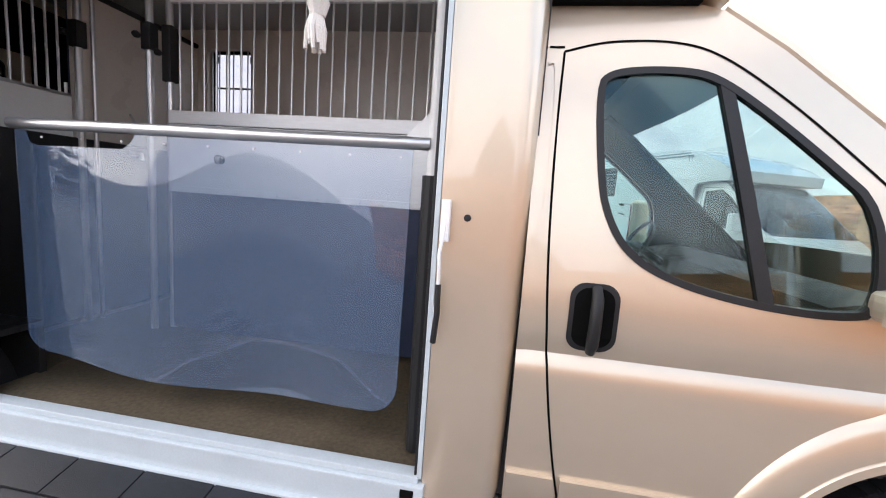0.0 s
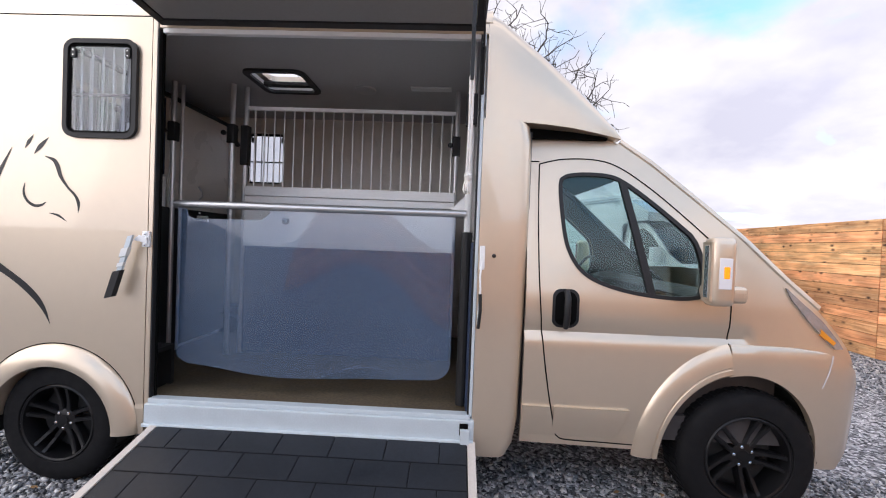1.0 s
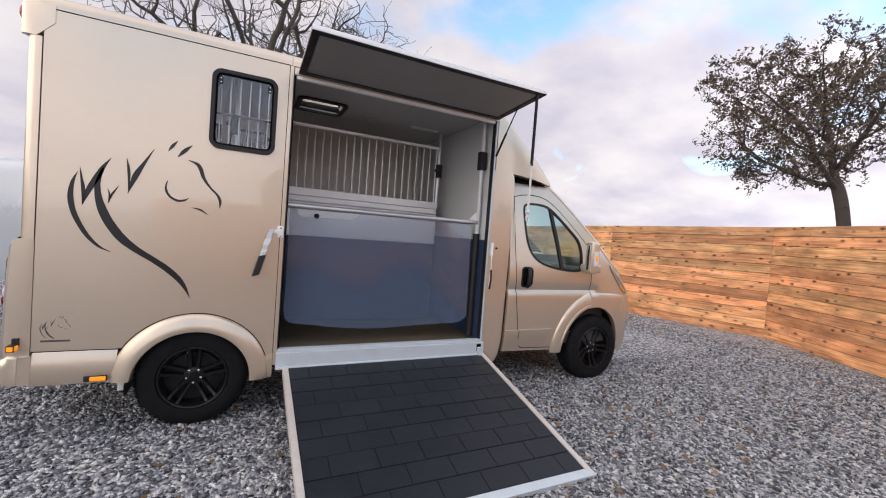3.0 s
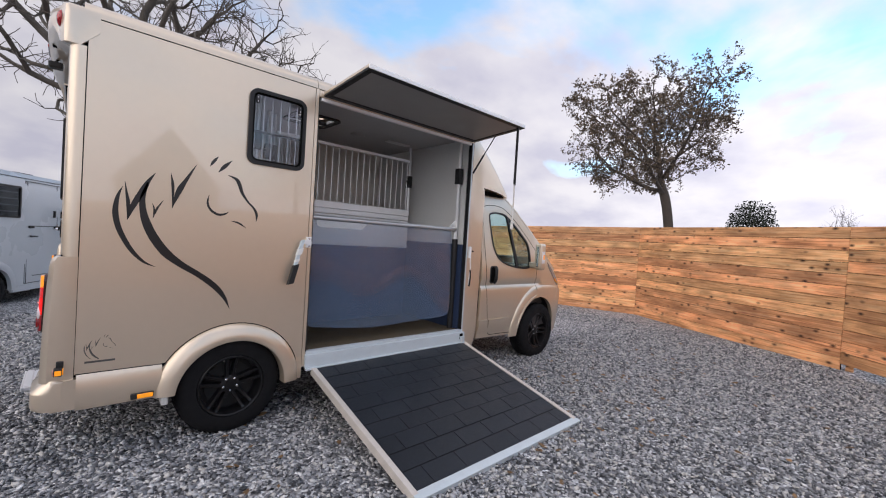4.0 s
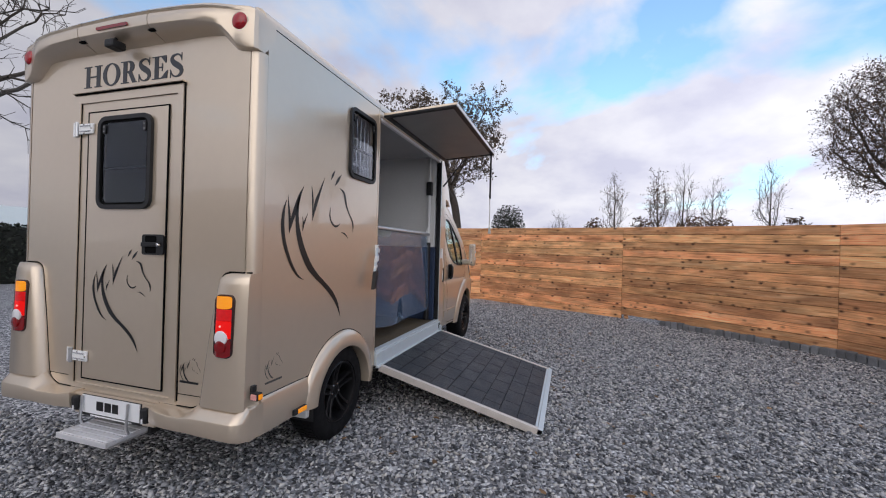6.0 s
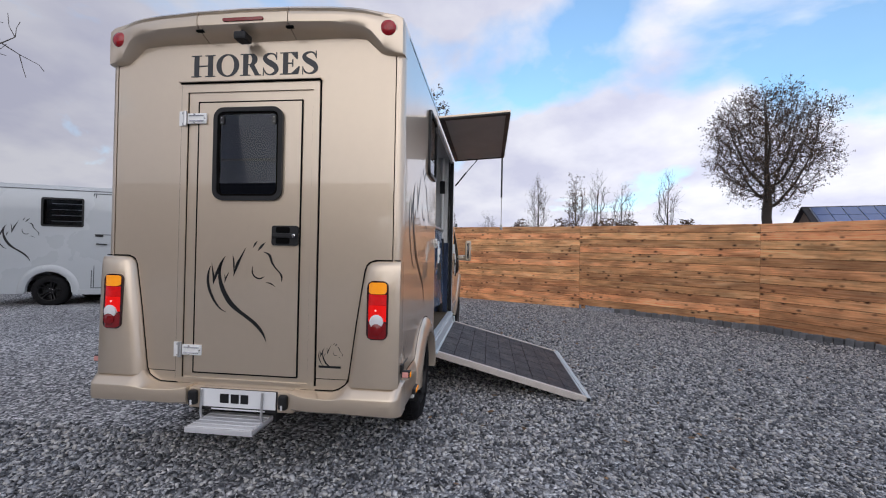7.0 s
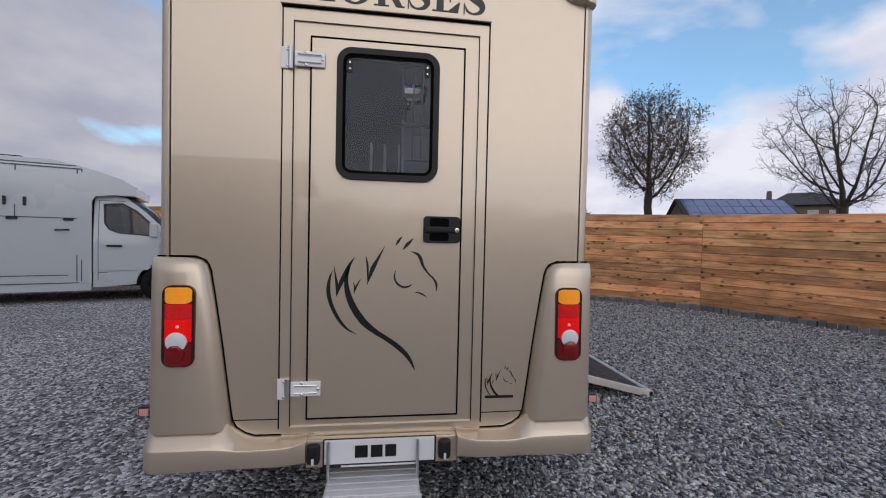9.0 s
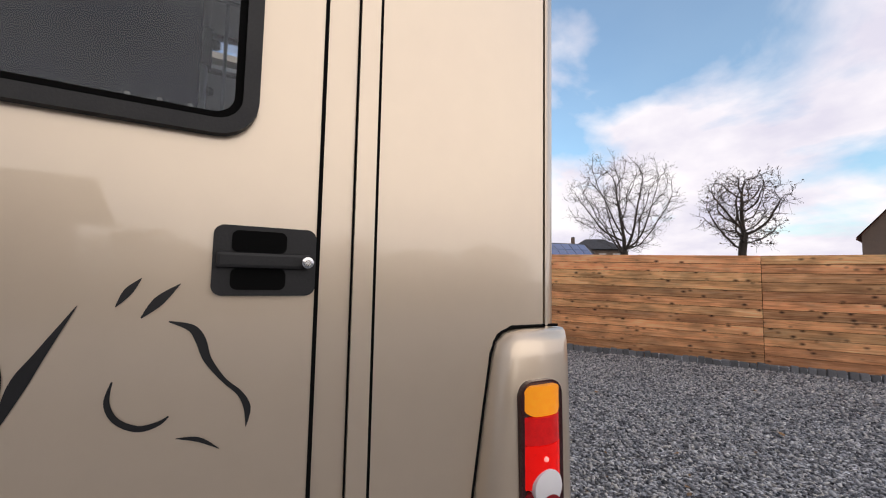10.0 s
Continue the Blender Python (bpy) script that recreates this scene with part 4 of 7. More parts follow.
ramp = part("ramp", ramp_box(RX0 + 0.01, RX1 - 0.01, 0.01, RL - 0.01, -0.055, -0.012), FRAMEW, truck, "lowered loading ramp with black rubber tiles and a pale frame")
part("side_rail", ramp_box(RX0, RX0 + 0.045, 0.0, RL, -0.06, 0.004, 0.004), FRAMEW, ramp)
part("side_rail", ramp_box(RX1 - 0.045, RX1, 0.0, RL, -0.06, 0.004, 0.004), FRAMEW, ramp)
part("end_rail", ramp_box(RX0, RX1, RL - 0.045, RL + 0.002, -0.06, 0.006, 0.004), SILL, ramp)
part("end_rail", ramp_box(RX0 + 0.045, RX1 - 0.045, RL - 0.068, RL - 0.047, -0.02, 0.0, 0.003), SILL, ramp)

ROWS_R, COLS_R = 9, 6
tw, tl = (RX1 - RX0 - 0.1) / COLS_R, (RL - 0.075) / ROWS_R
for r in range(ROWS_R):
    off = 0.0 if r % 2 else -tw / 2
    for c in range(COLS_R + (0 if r % 2 else 1)):
        x0, x1 = RX0 + 0.05 + off + c * tw, RX0 + 0.05 + off + (c + 1) * tw
        x0, x1 = max(x0, RX0 + 0.048), min(x1, RX1 - 0.048)
        if x1 - x0 > 0.03:
            part("rubber_tile", ramp_box(x0 + 0.0028, x1 - 0.0028, 0.008 + r * tl + 0.0035, 0.008 + (r + 1) * tl - 0.0035, -0.012, 0.0 - 0.0015 * ((r * 7 + c * 3) % 3), 0.003), MATR, ramp)
part("tile_bed", ramp_box(RX0 + 0.046, RX1 - 0.046, 0.004, RL - 0.07, -0.0125, -0.005), TYRE, ramp)

# sill and hinge
sill = part("sill", box((1.60, -0.03, 0.43), (3.60, 0.03, 0.545), 0.006), SILL, truck, "white painted metal sill")
part("sill_lip", box((1.61, -0.012, 0.545), (3.575, 0.05, 0.572), 0.005), SILL, sill)
part("sill_lip", box((1.60, -0.05, 0.41), (3.60, -0.02, 0.432), 0.005), SILL, sill)
part("hinge_bracket", box((3.52, -0.06, 0.36), (3.575, -0.028, 0.50), 0.006), SILL, sill)
part("hinge_pin", tube([(3.50, -0.045, 0.40), (3.60, -0.045, 0.40)], 0.014, 10), BLACKP, sill)
part("hinge_slot", box((3.515, -0.036, 0.46), (3.565, -0.028, 0.53), 0.003), SEAM, sill)

# ---- raised upper flap ----
FY0, FZ0, FY1, FZ1 = -0.015, 2.845, -0.745, 2.895
FX0, FX1 = 1.64, 3.575


def on_flap(x, s, h):
    k = s / 0.735
    return Vector((x, FY0 + (FY1 - FY0) * k, FZ0 + (FZ1 - FZ0) * k + h))


def flap_box(x0, x1, s0, s1, h0, h1, bevel=0.0):
    bm = box((x0, s0, h0), (x1, s1, h1), bevel)
    for v in bm.verts:
        v.co = on_flap(*v.co)
    bmesh.ops.recalc_face_normals(bm, faces=bm.faces[:])
    return bm


def tassel():
    """A knot with a bunch of frayed strands."""
    rng, bm = random.Random(4), bmesh.new()
    tube([(3.494, -0.72, 1.885), (3.495, -0.721, 1.87), (3.494, -0.72, 1.85)], [0.010, 0.018, 0.012], 9, bm)
    for k in range(16):
        a, r = 0.3927 * k, rng.uniform(0.006, 0.017)
        tube([(3.494 + 0.3 * r * math.cos(a), -0.72 + 0.3 * r * math.sin(a), 1.862), (3.494 + r * math.cos(a), -0.72 + r * math.sin(a), 1.83), (3.494 + 1.15 * r * math.cos(a + 0.2), -0.72 + 1.15 * r * math.sin(a + 0.2), rng.uniform(1.795, 1.812))], [0.004, 0.004, 0.003], 5, bm)
    return bm


flap = part("upper_flap", flap_box(FX0, FX1, 0.0, 0.735, 0.0, 0.022, 0.004), PAINT, truck, "raised upper flap, grey lining with a black rubber border")
part("lining", flap_box(FX0 + 0.055, FX1 - 0.055, 0.06, 0.69, -0.012, 0.0, 0.004), FLAPIN, flap, "smooth grey inner lining")
for a in ((FX0, FX1, 0.0, 0.055), (FX0, FX1, 0.69, 0.735), (FX0, FX0 + 0.052, 0.055, 0.69), (FX1 - 0.052, FX1, 0.055, 0.69)):
    part("border", flap_box(*a, -0.018, 0.0, 0.004), BLACKP, flap, "black rubber border")
part("edge_trim", flap_box(FX0, FX1, 0.735, 0.741, -0.012, 0.02, 0.002), ALU, flap)
part("strut_tube", tube([(3.57, -0.03, 2.46), (3.565, -0.19, 2.66)], 0.011, 10), BLACKP, flap)
part("strut_rod", tube([(3.565, -0.19, 2.66), (3.555, -0.36, 2.855)], 0.006, 10), BLACKP, flap)
part("pull_strap", box((3.488, -0.731, 2.265), (3.504, -0.707, 2.875), 0.003), BLACKP, flap, "black webbing pull strap")
part("pull_cord", tube([(3.490, -0.719, 2.28), (3.493, -0.721, 2.1), (3.489, -0.72, 1.87)], 0.0055, 8, tube([(3.502, -0.717, 2.28), (3.502, -0.721, 2.1), (3.499, -0.72, 1.87)], 0.0055, 8)), ROPE, flap, "white braided pull cord", True)
part("tassel", tassel(), ROPE, flap, "frayed white rope end")


# toggle latches beside the opening
def toggle(x, z, lean, parent):
    t = part("toggle_latch", box((x - 0.012, -0.02, z - 0.035), (x + 0.035, 0.0, z + 0.06), 0.005), ALU, parent, "white over-centre latch with a dark lever grip")
    part("hook_plate", sheet([(x - 0.055, z + 0.005), (x + 0.03, z - 0.012), (x + 0.03, z + 0.022), (x - 0.02, z + 0.035)], [], lambda u, v, d: (u, -0.034 + d, v), 0.012), ALU, t)
    top, low = Vector((x - 0.055, -0.045, z + 0.03)), Vector((x - 0.055 - lean, -0.06, z - 0.34))
    side = Vector((1, 0, lean / 0.41)).normalized()
    def lath(k0, k1, half, deep):
        q0, q1 = top.lerp(low, k0), top.lerp(low, k1)
        out = Vector((0, -deep, 0))
        rings = [[q - side * half, q + side * half, q + side * half * 0.8 + out, q - side * half * 0.8 + out] for q in (q0, q1)]
        return loft(rings)
    part("lever", lath(0.0, 0.60, 0.020, 0.012), SILL, t)
    part("band", lath(0.20, 0.34, 0.027, 0.022), BULK, t)
    part("band", lath(0.44, 0.50, 0.024, 0.018), BULK, t)
    part("rivet", lathe([(0.008, 0.0), (0.008, -0.008), (0.003, -0.010)], (x + 0.012, -0.02, z + 0.045), "y", 10), CHROME, t)
    part("rivet", lathe([(0.008, 0.0), (0.008, -0.008), (0.003, -0.010)], (x + 0.012, -0.02, z - 0.022), "y", 10), CHROME, t)
    part("grip", lath(0.57, 1.0, 0.029, 0.030), BLACKP, t)


toggle(1.565, 1.53, 0.10, truck)
rl = part("catch", box((3.595, -0.035, 1.44), (3.625, -0.004, 1.58), 0.005), ALU, truck, "metal catch plate with a bent hook")
part("hook", tube([(3.612, -0.03, 1.50), (3.60, -0.045, 1.40), (3.605, -0.05, 1.32), (3.60, -0.045, 1.22), (3.597, -0.04, 1.12)], 0.006, 8), ALU, rl)
part("grip", tube([(3.605, -0.05, 1.30), (3.608, -0.055, 1.20), (3.600, -0.05, 1.10)], 0.010, 8), BLACKP, rl)
part("screw", lathe([(0.012, 0.0), (0.012, -0.006), (0.006, -0.008)], (3.68, -0.0, 1.523), "y", 14), BLACKP, truck)

# ---- inside ----

WX0 = SWIN[0] + 0.03
bm = sheet([(0.12, 0.82), (1.56, 0.82), (1.56, 0.56), (3.58, 0.56), (3.58, 2.9), (0.12, 2.9)], [rrect(WX0 + 0.02, SWIN[1] + 0.02, WX0 + 0.439, SWIN[3] - 0.02, 0.05)], lambda u, v, d: (u, W - 0.06 + d, v), 0.028)
part("inner_wall", bm, INNER, truck, "beige inner wall panel")
bm = sheet([(0.12, 0.82), (1.60, 0.82), (1.60, 2.9), (0.12, 2.9)], [rrect(SWIN[0] + 0.02, SWIN[1] + 0.02, SWIN[2] - 0.02, SWIN[3] - 0.02, 0.05)], lambda u, v, d: (u, 0.032 + d, v), 0.016)
part("inner_wall", bm, INNER, truck)
HX, HY = 1.965, 0.945
part("inner_ceiling", sheet([(0.1, 0.06), (3.6, 0.06), (3.6, W - 0.03), (0.1, W - 0.03)], [rrect(HX - 0.205, HY - 0.2, HX + 0.205, HY + 0.2, 0.06)], lambda u, v, d: (u, v, 2.88 + d), 0.03), CEIL, truck, "pale grey ceiling panel")
bpy.data.objects["roof"].data.clear_geometry()
b2 = sheet([(0.06, 0.3), (3.62, 0.3), (3.62, W - 0.3), (0.06, W - 0.3)], [rrect(HX - 0.205, HY - 0.2, HX + 0.205, HY + 0.2, 0.06)], lambda u, v, d: (u, v, 2.955 + d), 0.043)
b2.to_mesh(bpy.data.objects["roof"].data)
b2.free()
hatch = part("roof_hatch", sheet(rrect(HX - 0.25, HY - 0.25, HX + 0.25, HY + 0.25, 0.08), [rrect(HX - 0.205, HY - 0.2, HX + 0.205, HY + 0.2, 0.06)], lambda u, v, d: (u, v, 2.862 + d), 0.02), BLACKP, truck, "roof vent hatch with a clear dome and black frame")
dome = part("dome", sheet(rrect(HX - 0.22, HY - 0.22, HX + 0.22, HY + 0.22, 0.06), [], lambda u, v, d: (u, v, 3.03 + d), 0.008), glass_mat("clear_dome", (0.93, 0.94, 0.95), 0.05), hatch)
dome.visible_shadow = False
part("crossbar", box((HX - 0.205, HY + 0.06, 2.87), (HX + 0.205, HY + 0.12, 2.905), 0.01), BLACKP, hatch)
part("ceiling_lamp", lathe([(0.09, 0.0), (0.09, -0.014), (0.06, -0.022), (0.001, -0.023)], (2.62, 1.08, 2.88), "z", 28), CEIL, truck, "flat round interior lamp, off", True)
part("ceiling_vent", box((3.02, 0.98, 2.866), (3.36, 1.06, 2.88), 0.004), BULK, truck, "flat white ceiling vent")

# front bulkhead and rear bulkhead
part("front_bulkhead", box((3.575, 0.05, 0.56), (3.60, W - 0.06, 2.88)), BULK, truck, "plain white front bulkhead")
part("bulkhead_padding", box((3.545, 0.06, 0.561), (3.575, W - 0.07, 1.60), 0.012), BLUE, truck, "dark blue padded lower bulkhead")
rb = part("rear_bulkhead", box((0.96, 0.95, 0.56), (0.99, W - 0.06, 2.72)), INNER, truck, "pale grey stall end panel")
# sheet added only to give the dim inside behind the rear window
part("rear_lining", box((0.944, 0.95, 0.56), (0.958, W - 0.06, 2.72), 0.003), BLUE, rb, "dark sheet added to darken the view through the rear window")
for y in (0.97, 1.065, 1.16):
    part("rear_post", tube([(0.90, y, 0.57), (0.90, y, 2.15)], 0.009, 10), STEEL, rb)
part("head_rail", tube([(0.99, 0.06, 2.74), (0.99, W - 0.07, 2.74)], 0.02, 10), BLACKP, rb)
part("lower_panel", box((0.97, 0.06, 0.56), (0.99, 0.93, 2.05)), BULK, rb)
part("low_rail", tube([(0.98, 0.06, 2.06), (0.98, 0.93, 2.06)], 0.012, 8), STEEL, rb)
for k in range(13):
    part("bar", tube([(0.98, 0.10 + 0.064 * k, 2.06), (0.98, 0.10 + 0.064 * k, 2.72)], 0.007, 8), STEEL, rb)
part("dark_pad", box((0.99, 0.06, 0.60), (1.03, 1.9, 1.80), 0.015), BLACKP, rb, "black padded lower panel")
part("hook", tube([(1.03, 1.30, 2.02), (1.06, 1.30, 1.98), (1.07, 1.30, 1.93), (1.04, 1.30, 1.90)], 0.008, 8), STEEL, rb)
part("shelf_bracket", tube([(1.03, 1.30, 1.74), (1.12, 1.30, 1.74), (1.12, 1.30, 1.70)], 0.014, 8), BULK, rb)


# steel posts with black clamps
def post(x, y, z0, z1, cz, parent, grip=0.16):
    p = part("post", tube([(x, y, z0), (x, y, z1)], 0.022, 14), STEEL, parent, "bright tubular steel post")
    part("clamp", box((x - 0.032, y - 0.034, cz - grip / 2), (x + 0.032, y + 0.034, cz + grip / 2), 0.006), BLACKP, p)
    part("knob", lathe([(0.018, 0.0), (0.022, -0.02), (0.014, -0.034)], (x - 0.05, y - 0.03, cz), "y", 12), BLACKP, p)
    return p


post(1.03, 0.95, 0.57, 2.86, 2.44, truck)
part("post", tube([(1.05, 1.03, 0.57), (1.05, 1.03, 2.86)], 0.014, 12), STEEL, truck, "thin steel post")
post(1.20, 0.30, 0.57, 2.86, 2.40, truck)
post(1.52, 0.98, 0.57, 2.86, 2.44, truck)
post(1.60, 1.05, 0.57, 2.86, 2.36, truck, 0.34)
post(3.42, 1.03, 1.95, 2.86, 2.40, truck)
fp = part("post", tube([(3.52, 0.16, 1.66), (3.52, 0.16, 2.86)], 0.022, 14), BULK, truck, "white steel post")
part("clamp", box((3.485, 0.12, 2.33), (3.555, 0.195, 2.52), 0.006), BLACKP, fp)
part("padding", tube([(3.52, 0.16, 0.57), (3.52, 0.16, 1.66)], 0.036, 14), BLACKP, fp, "black foam sleeve")
part("gusset", sheet([(3.40, 1.79), (3.50, 1.79), (3.50, 1.89)], [], lambda u, v, d: (u, 0.156 + d, v), 0.008), BULK, fp)

# breast bar with a hanging clear sheet
bar = part("breast_bar", tube([(1.635, 0.15, 1.775), (3.51, 0.15, 1.775)], 0.024, 16), STEEL, truck, "polished steel breast bar across the opening", True)


def curtain():
    x0, x1, z0, z1 = 1.655, 3.445, 0.725, 1.75
    out = arc(x0 + 0.10, z0 + 0.10, 0.10, 180, 270, 8) + arc(x1 - 0.10, z0 + 0.10, 0.10, 270, 360, 8) + [(x1, z1), (2.26, z1), (2.24, 1.72), (2.20, 1.69), (1.76, 1.685), (1.725, 1.70), (1.71, z1), (x0, z1)]
    def place(u, v, d):
        k = (z1 - v) / (z1 - z0)
        k = max(0.0, k)
        return (u, 0.15 + d + k * (0.02 * math.sin(u * 3.1) - 0.03 * math.sin(u * 5.7 + 1.0)), v - 0.045 * k * k * math.sin((u - x0) * 2.3 - 0.6))
    p = part("clear_curtain", sheet(out, [], place, 0.003, 0.05), SHEET, bar, "clear flexible plastic sheet with rounded corners", True)
    p.visible_shadow = False
    for k in range(9):
        u = 1.8 + k * 0.2
        part("rivet", lathe([(0.005, 0.0), (0.005, -0.004), (0.002, -0.005)], (u, 0.148, 1.72), "y", 10), BULK, bar)


curtain()

# stall divider: blue padding, aluminium plate, grille
DY = 1.03
dv = part("stall_divider", box((1.63, DY - 0.02, 0.585), (3.42, DY + 0.03, 1.52), 0.02), BLUE, truck, "dark blue padded stall divider under an aluminium plate and bar grille")
part("plate", box((1.63, DY - 0.03, 1.52), (3.42, DY + 0.02, 1.86), 0.004), ALU, dv, "bare aluminium plate")
part("plate_strip", box((1.63, DY - 0.036, 1.50), (3.42, DY - 0.026, 1.54), 0.003), ALU, dv)
part("rail", box((1.63, DY - 0.035, 1.93), (3.42, DY + 0.03, 2.01), 0.005), ALU, dv, "aluminium grille rail")
part("rail", box((1.63, DY - 0.03, 1.87), (3.42, DY + 0.0, 1.925), 0.004), ALU, dv)
part("top_rail", box((1.63, DY - 0.015, 2.66), (3.42, DY + 0.015, 2.69), 0.004), ALU, dv)
for k in range(21):
    x = 1.69 + 1.69 * k / 20
    part("grille_bar", tube([(x, DY, 2.01), (x, DY, 2.66)], 0.0068, 8), STEEL, dv)
for k in range(12):
    part("rivet", lathe([(0.006, 0.0), (0.006, -0.004), (0.002, -0.005)], (1.85 + 0.135 * k, DY - 0.036, 1.52), "y", 8), CHROME, dv)
part("loose_curtain", sheet(rrect(1.75, 0.60, 3.36, 1.49, 0.08, 6), [], lambda u, v, d: (u, DY - 0.05 + d, v), 0.004), BLUE, dv)
part("bolt_knob", lathe([(0.026, 0.0), (0.028, -0.03), (0.012, -0.038)], (2.0, DY - 0.03, 1.72), "y", 14), BLACKP, dv)


# ---- the cab ----
# side outline (x, z) of the cab, its skin follows side_y
def side_y(x, z):
    """How far the cab's skin lies inside the body's side plane."""
    y = 0.0
    if z > 1.28:
        t = (z - 1.28) / 0.95
        y += 0.115 * t + 0.05 * t * t
    elif z < 0.98:
        t = (0.98 - z) / 0.6
        y += 0.05 * t * t
    if x < 5.2:
        if 1.085 < z < 1.17:
            y += 0.026 * (1.17 - z) / 0.085
        elif 1.045 < z <= 1.085:
            y += 0.026 * (z - 1.045) / 0.04
    if x > 5.1:
        t = (x - 5.1) / 0.95
        y += 0.05 * t + 0.30 * t ** 6
        if z > 1.0:
            y += 0.18 * t * (z - 1.0)
    return y


def wing_y(x, z):
    """The skin without the crease along the door."""
    return side_y(x, z) - (side_y(4.9, z) - side_y(4.9, 1.0 if z > 0.98 else z) - (max(0.0, z - 1.28) / 0.95 * 0.115 + 0.05 * (max(0.0, z - 1.28) / 0.95) ** 2) if x < 5.2 else 0.0)


def cab_place(u, v, d, flip=False, lift=0.0):
    y = side_y(u, v) + d - lift
    return (u, W - y if flip else y, v)


ARCHX, ARCHZ = 5.16, 0.36
CAB_TOP = [(3.88, 2.295), (4.28, 2.29), (4.44, 2.245), (4.62, 2.115), (4.90, 1.875), (5.16, 1.655), (5.42, 1.42), (5.60, 1.27), (5.72, 1.15), (5.80, 1.06), (5.90, 0.93), (5.965, 0.78), (5.975, 0.65), (5.95, 0.50), (5.90, 0.40)]
lower = [(5.80, 0.32), (5.70, 0.33)] + arc(ARCHX, ARCHZ, 0.475, 2, 178, 30, 0.540) + [(4.64, 0.37), (4.58, 0.395), (3.88, 0.41)]
outline = CAB_TOP + lower
outline = outline[::-1]
# door glass, quarter glass
WIN = [(4.062, 1.99), (4.10, 2.035), (4.20, 2.052), (4.36, 2.05), (4.45, 2.02), (4.60, 1.91), (4.76, 1.775), (4.905, 1.645), (4.925, 1.33), (4.80, 1.305), (4.60, 1.315), (4.42, 1.345), (4.28, 1.39), (4.19, 1.45), (4.13, 1.54), (4.092, 1.66)]
WIN = soften(WIN, 2)


def shrink(poly, d):
    """The outline moved inwards by d."""
    out, n = [], len(poly)
    area = sum(a[0] * b[1] - b[0] * a[1] for a, b in zip(poly, poly[1:] + poly[:1]))
    s = 1 if area > 0 else -1
    for i in range(n):
        (x0, y0), (x1, y1), (x2, y2) = poly[i - 1], poly[i], poly[(i + 1) % n]
        nx, ny = Vector((-(y1 - y0), x1 - x0)).normalized(), Vector((-(y2 - y1), x2 - x1)).normalized()
        m = (nx + ny).normalized()
        k = d / max(0.4, m.dot(nx)) * s
        out.append((x1 + m.x * k, y1 + m.y * k))
    return out


for flip in (False, True):
    bm = sheet(outline, [WIN], lambda u, v, d: cab_place(u, v, d, flip), 0.035, 0.035)
    body = part("cab_side", bm, PAINT, truck, "champagne painted cab side with its door", 40)
    part("inner_trim", sheet(outline, [WIN], lambda u, v, d: cab_place(u, v, d + 0.038, flip), 0.004, 0.09), TRIM, body, "dark inner trim")
    fr = part("window_surround", sheet(shrink(WIN, -0.004), [shrink(WIN, 0.019)], lambda u, v, d: cab_place(u, v, d - 0.004, flip), 0.03, 0.05), BLACKP, body, "black door window surround", 50)
    part("pillar", sheet([(4.43, 2.03), (4.475, 2.0), (4.635, 1.315), (4.59, 1.317)], [], lambda u, v, d: cab_place(u, v, d - 0.003, flip), 0.03, 0.05), BLACKP, fr)
    g = part("pane", sheet(shrink(WIN, 0.012), [], lambda u, v, d: cab_place(u, v, d + 0.008, flip), 0.005, 0.06), GLASS, fr, "clear side glass", True)
    g.visible_shadow = False


def seam(pts, parent, w=0.004, flip=False, m=None, lift=0.0015, nm="shut_line"):
    """A thin joint line following the cab's skin."""
    line = smooth_line([(a, b, w) for a, b in pts], 8)
    bm = bmesh.new()
    rows = []
    for i, (u, v, ww) in enumerate(line):
        a, b = line[max(i - 1, 0)], line[min(i + 1, len(line) - 1)]
        d = np.array([b[0] - a[0], b[1] - a[1]]); d /= max(np.hypot(*d), 1e-9)
        rows.append([bm.verts.new(cab_place(u - d[1] * ww * s, v + d[0] * ww * s, 0, flip, lift)) for s in (1, -1)])
    for a, b in zip(rows, rows[1:]):
        bm.faces.new((a[0], a[1], b[1], b[0]))
    return part(nm, bm, m or SEAM, parent)


side = bpy.data.objects["cab_side"]
seam([(3.95, 2.10), (3.945, 1.80), (3.955, 1.40), (3.985, 1.05), (4.03, 0.75), (4.085, 0.50), (4.105, 0.455), (4.16, 0.437), (4.4, 0.43), (4.55, 0.425)], side)
seam([(3.95, 2.10), (4.10, 2.135), (4.30, 2.135), (4.45, 2.085), (4.65, 1.94), (4.87, 1.745), (5.0, 1.62), (5.06, 1.555)], side)
seam([(5.055, 1.50), (5.06, 1.3), (5.058, 1.1), (5.085, 0.99), (5.085, 0.91)], side)
seam([(3.90, 2.115), (3.95, 2.115)], side)
seam([(3.90, 2.06), (3.925, 2.05), (3.935, 1.9), (3.93, 1.6), (3.905, 1.45)], side, 0.006, m=PAINT, lift=0.006, nm="trim_bead")

# protective moulding on the lower door
for x0, x1 in ((3.885, 4.045), (4.07, 4.51)):
    bm = sheet([(x0, 0.46), (x1 - 0.06, 0.46), (x1, 0.645), (x0, 0.645)] if x1 > 4.2 else [(x0, 0.46), (x1 + 0.035, 0.46), (x1, 0.645), (x0, 0.645)], [], lambda u, v, d: cab_place(u, v, d - 0.016 * min(1, (v - 0.46) / 0.12), False), 0.02, 0.05)
    part("door_moulding", bm, PAINT, side, smooth=30)

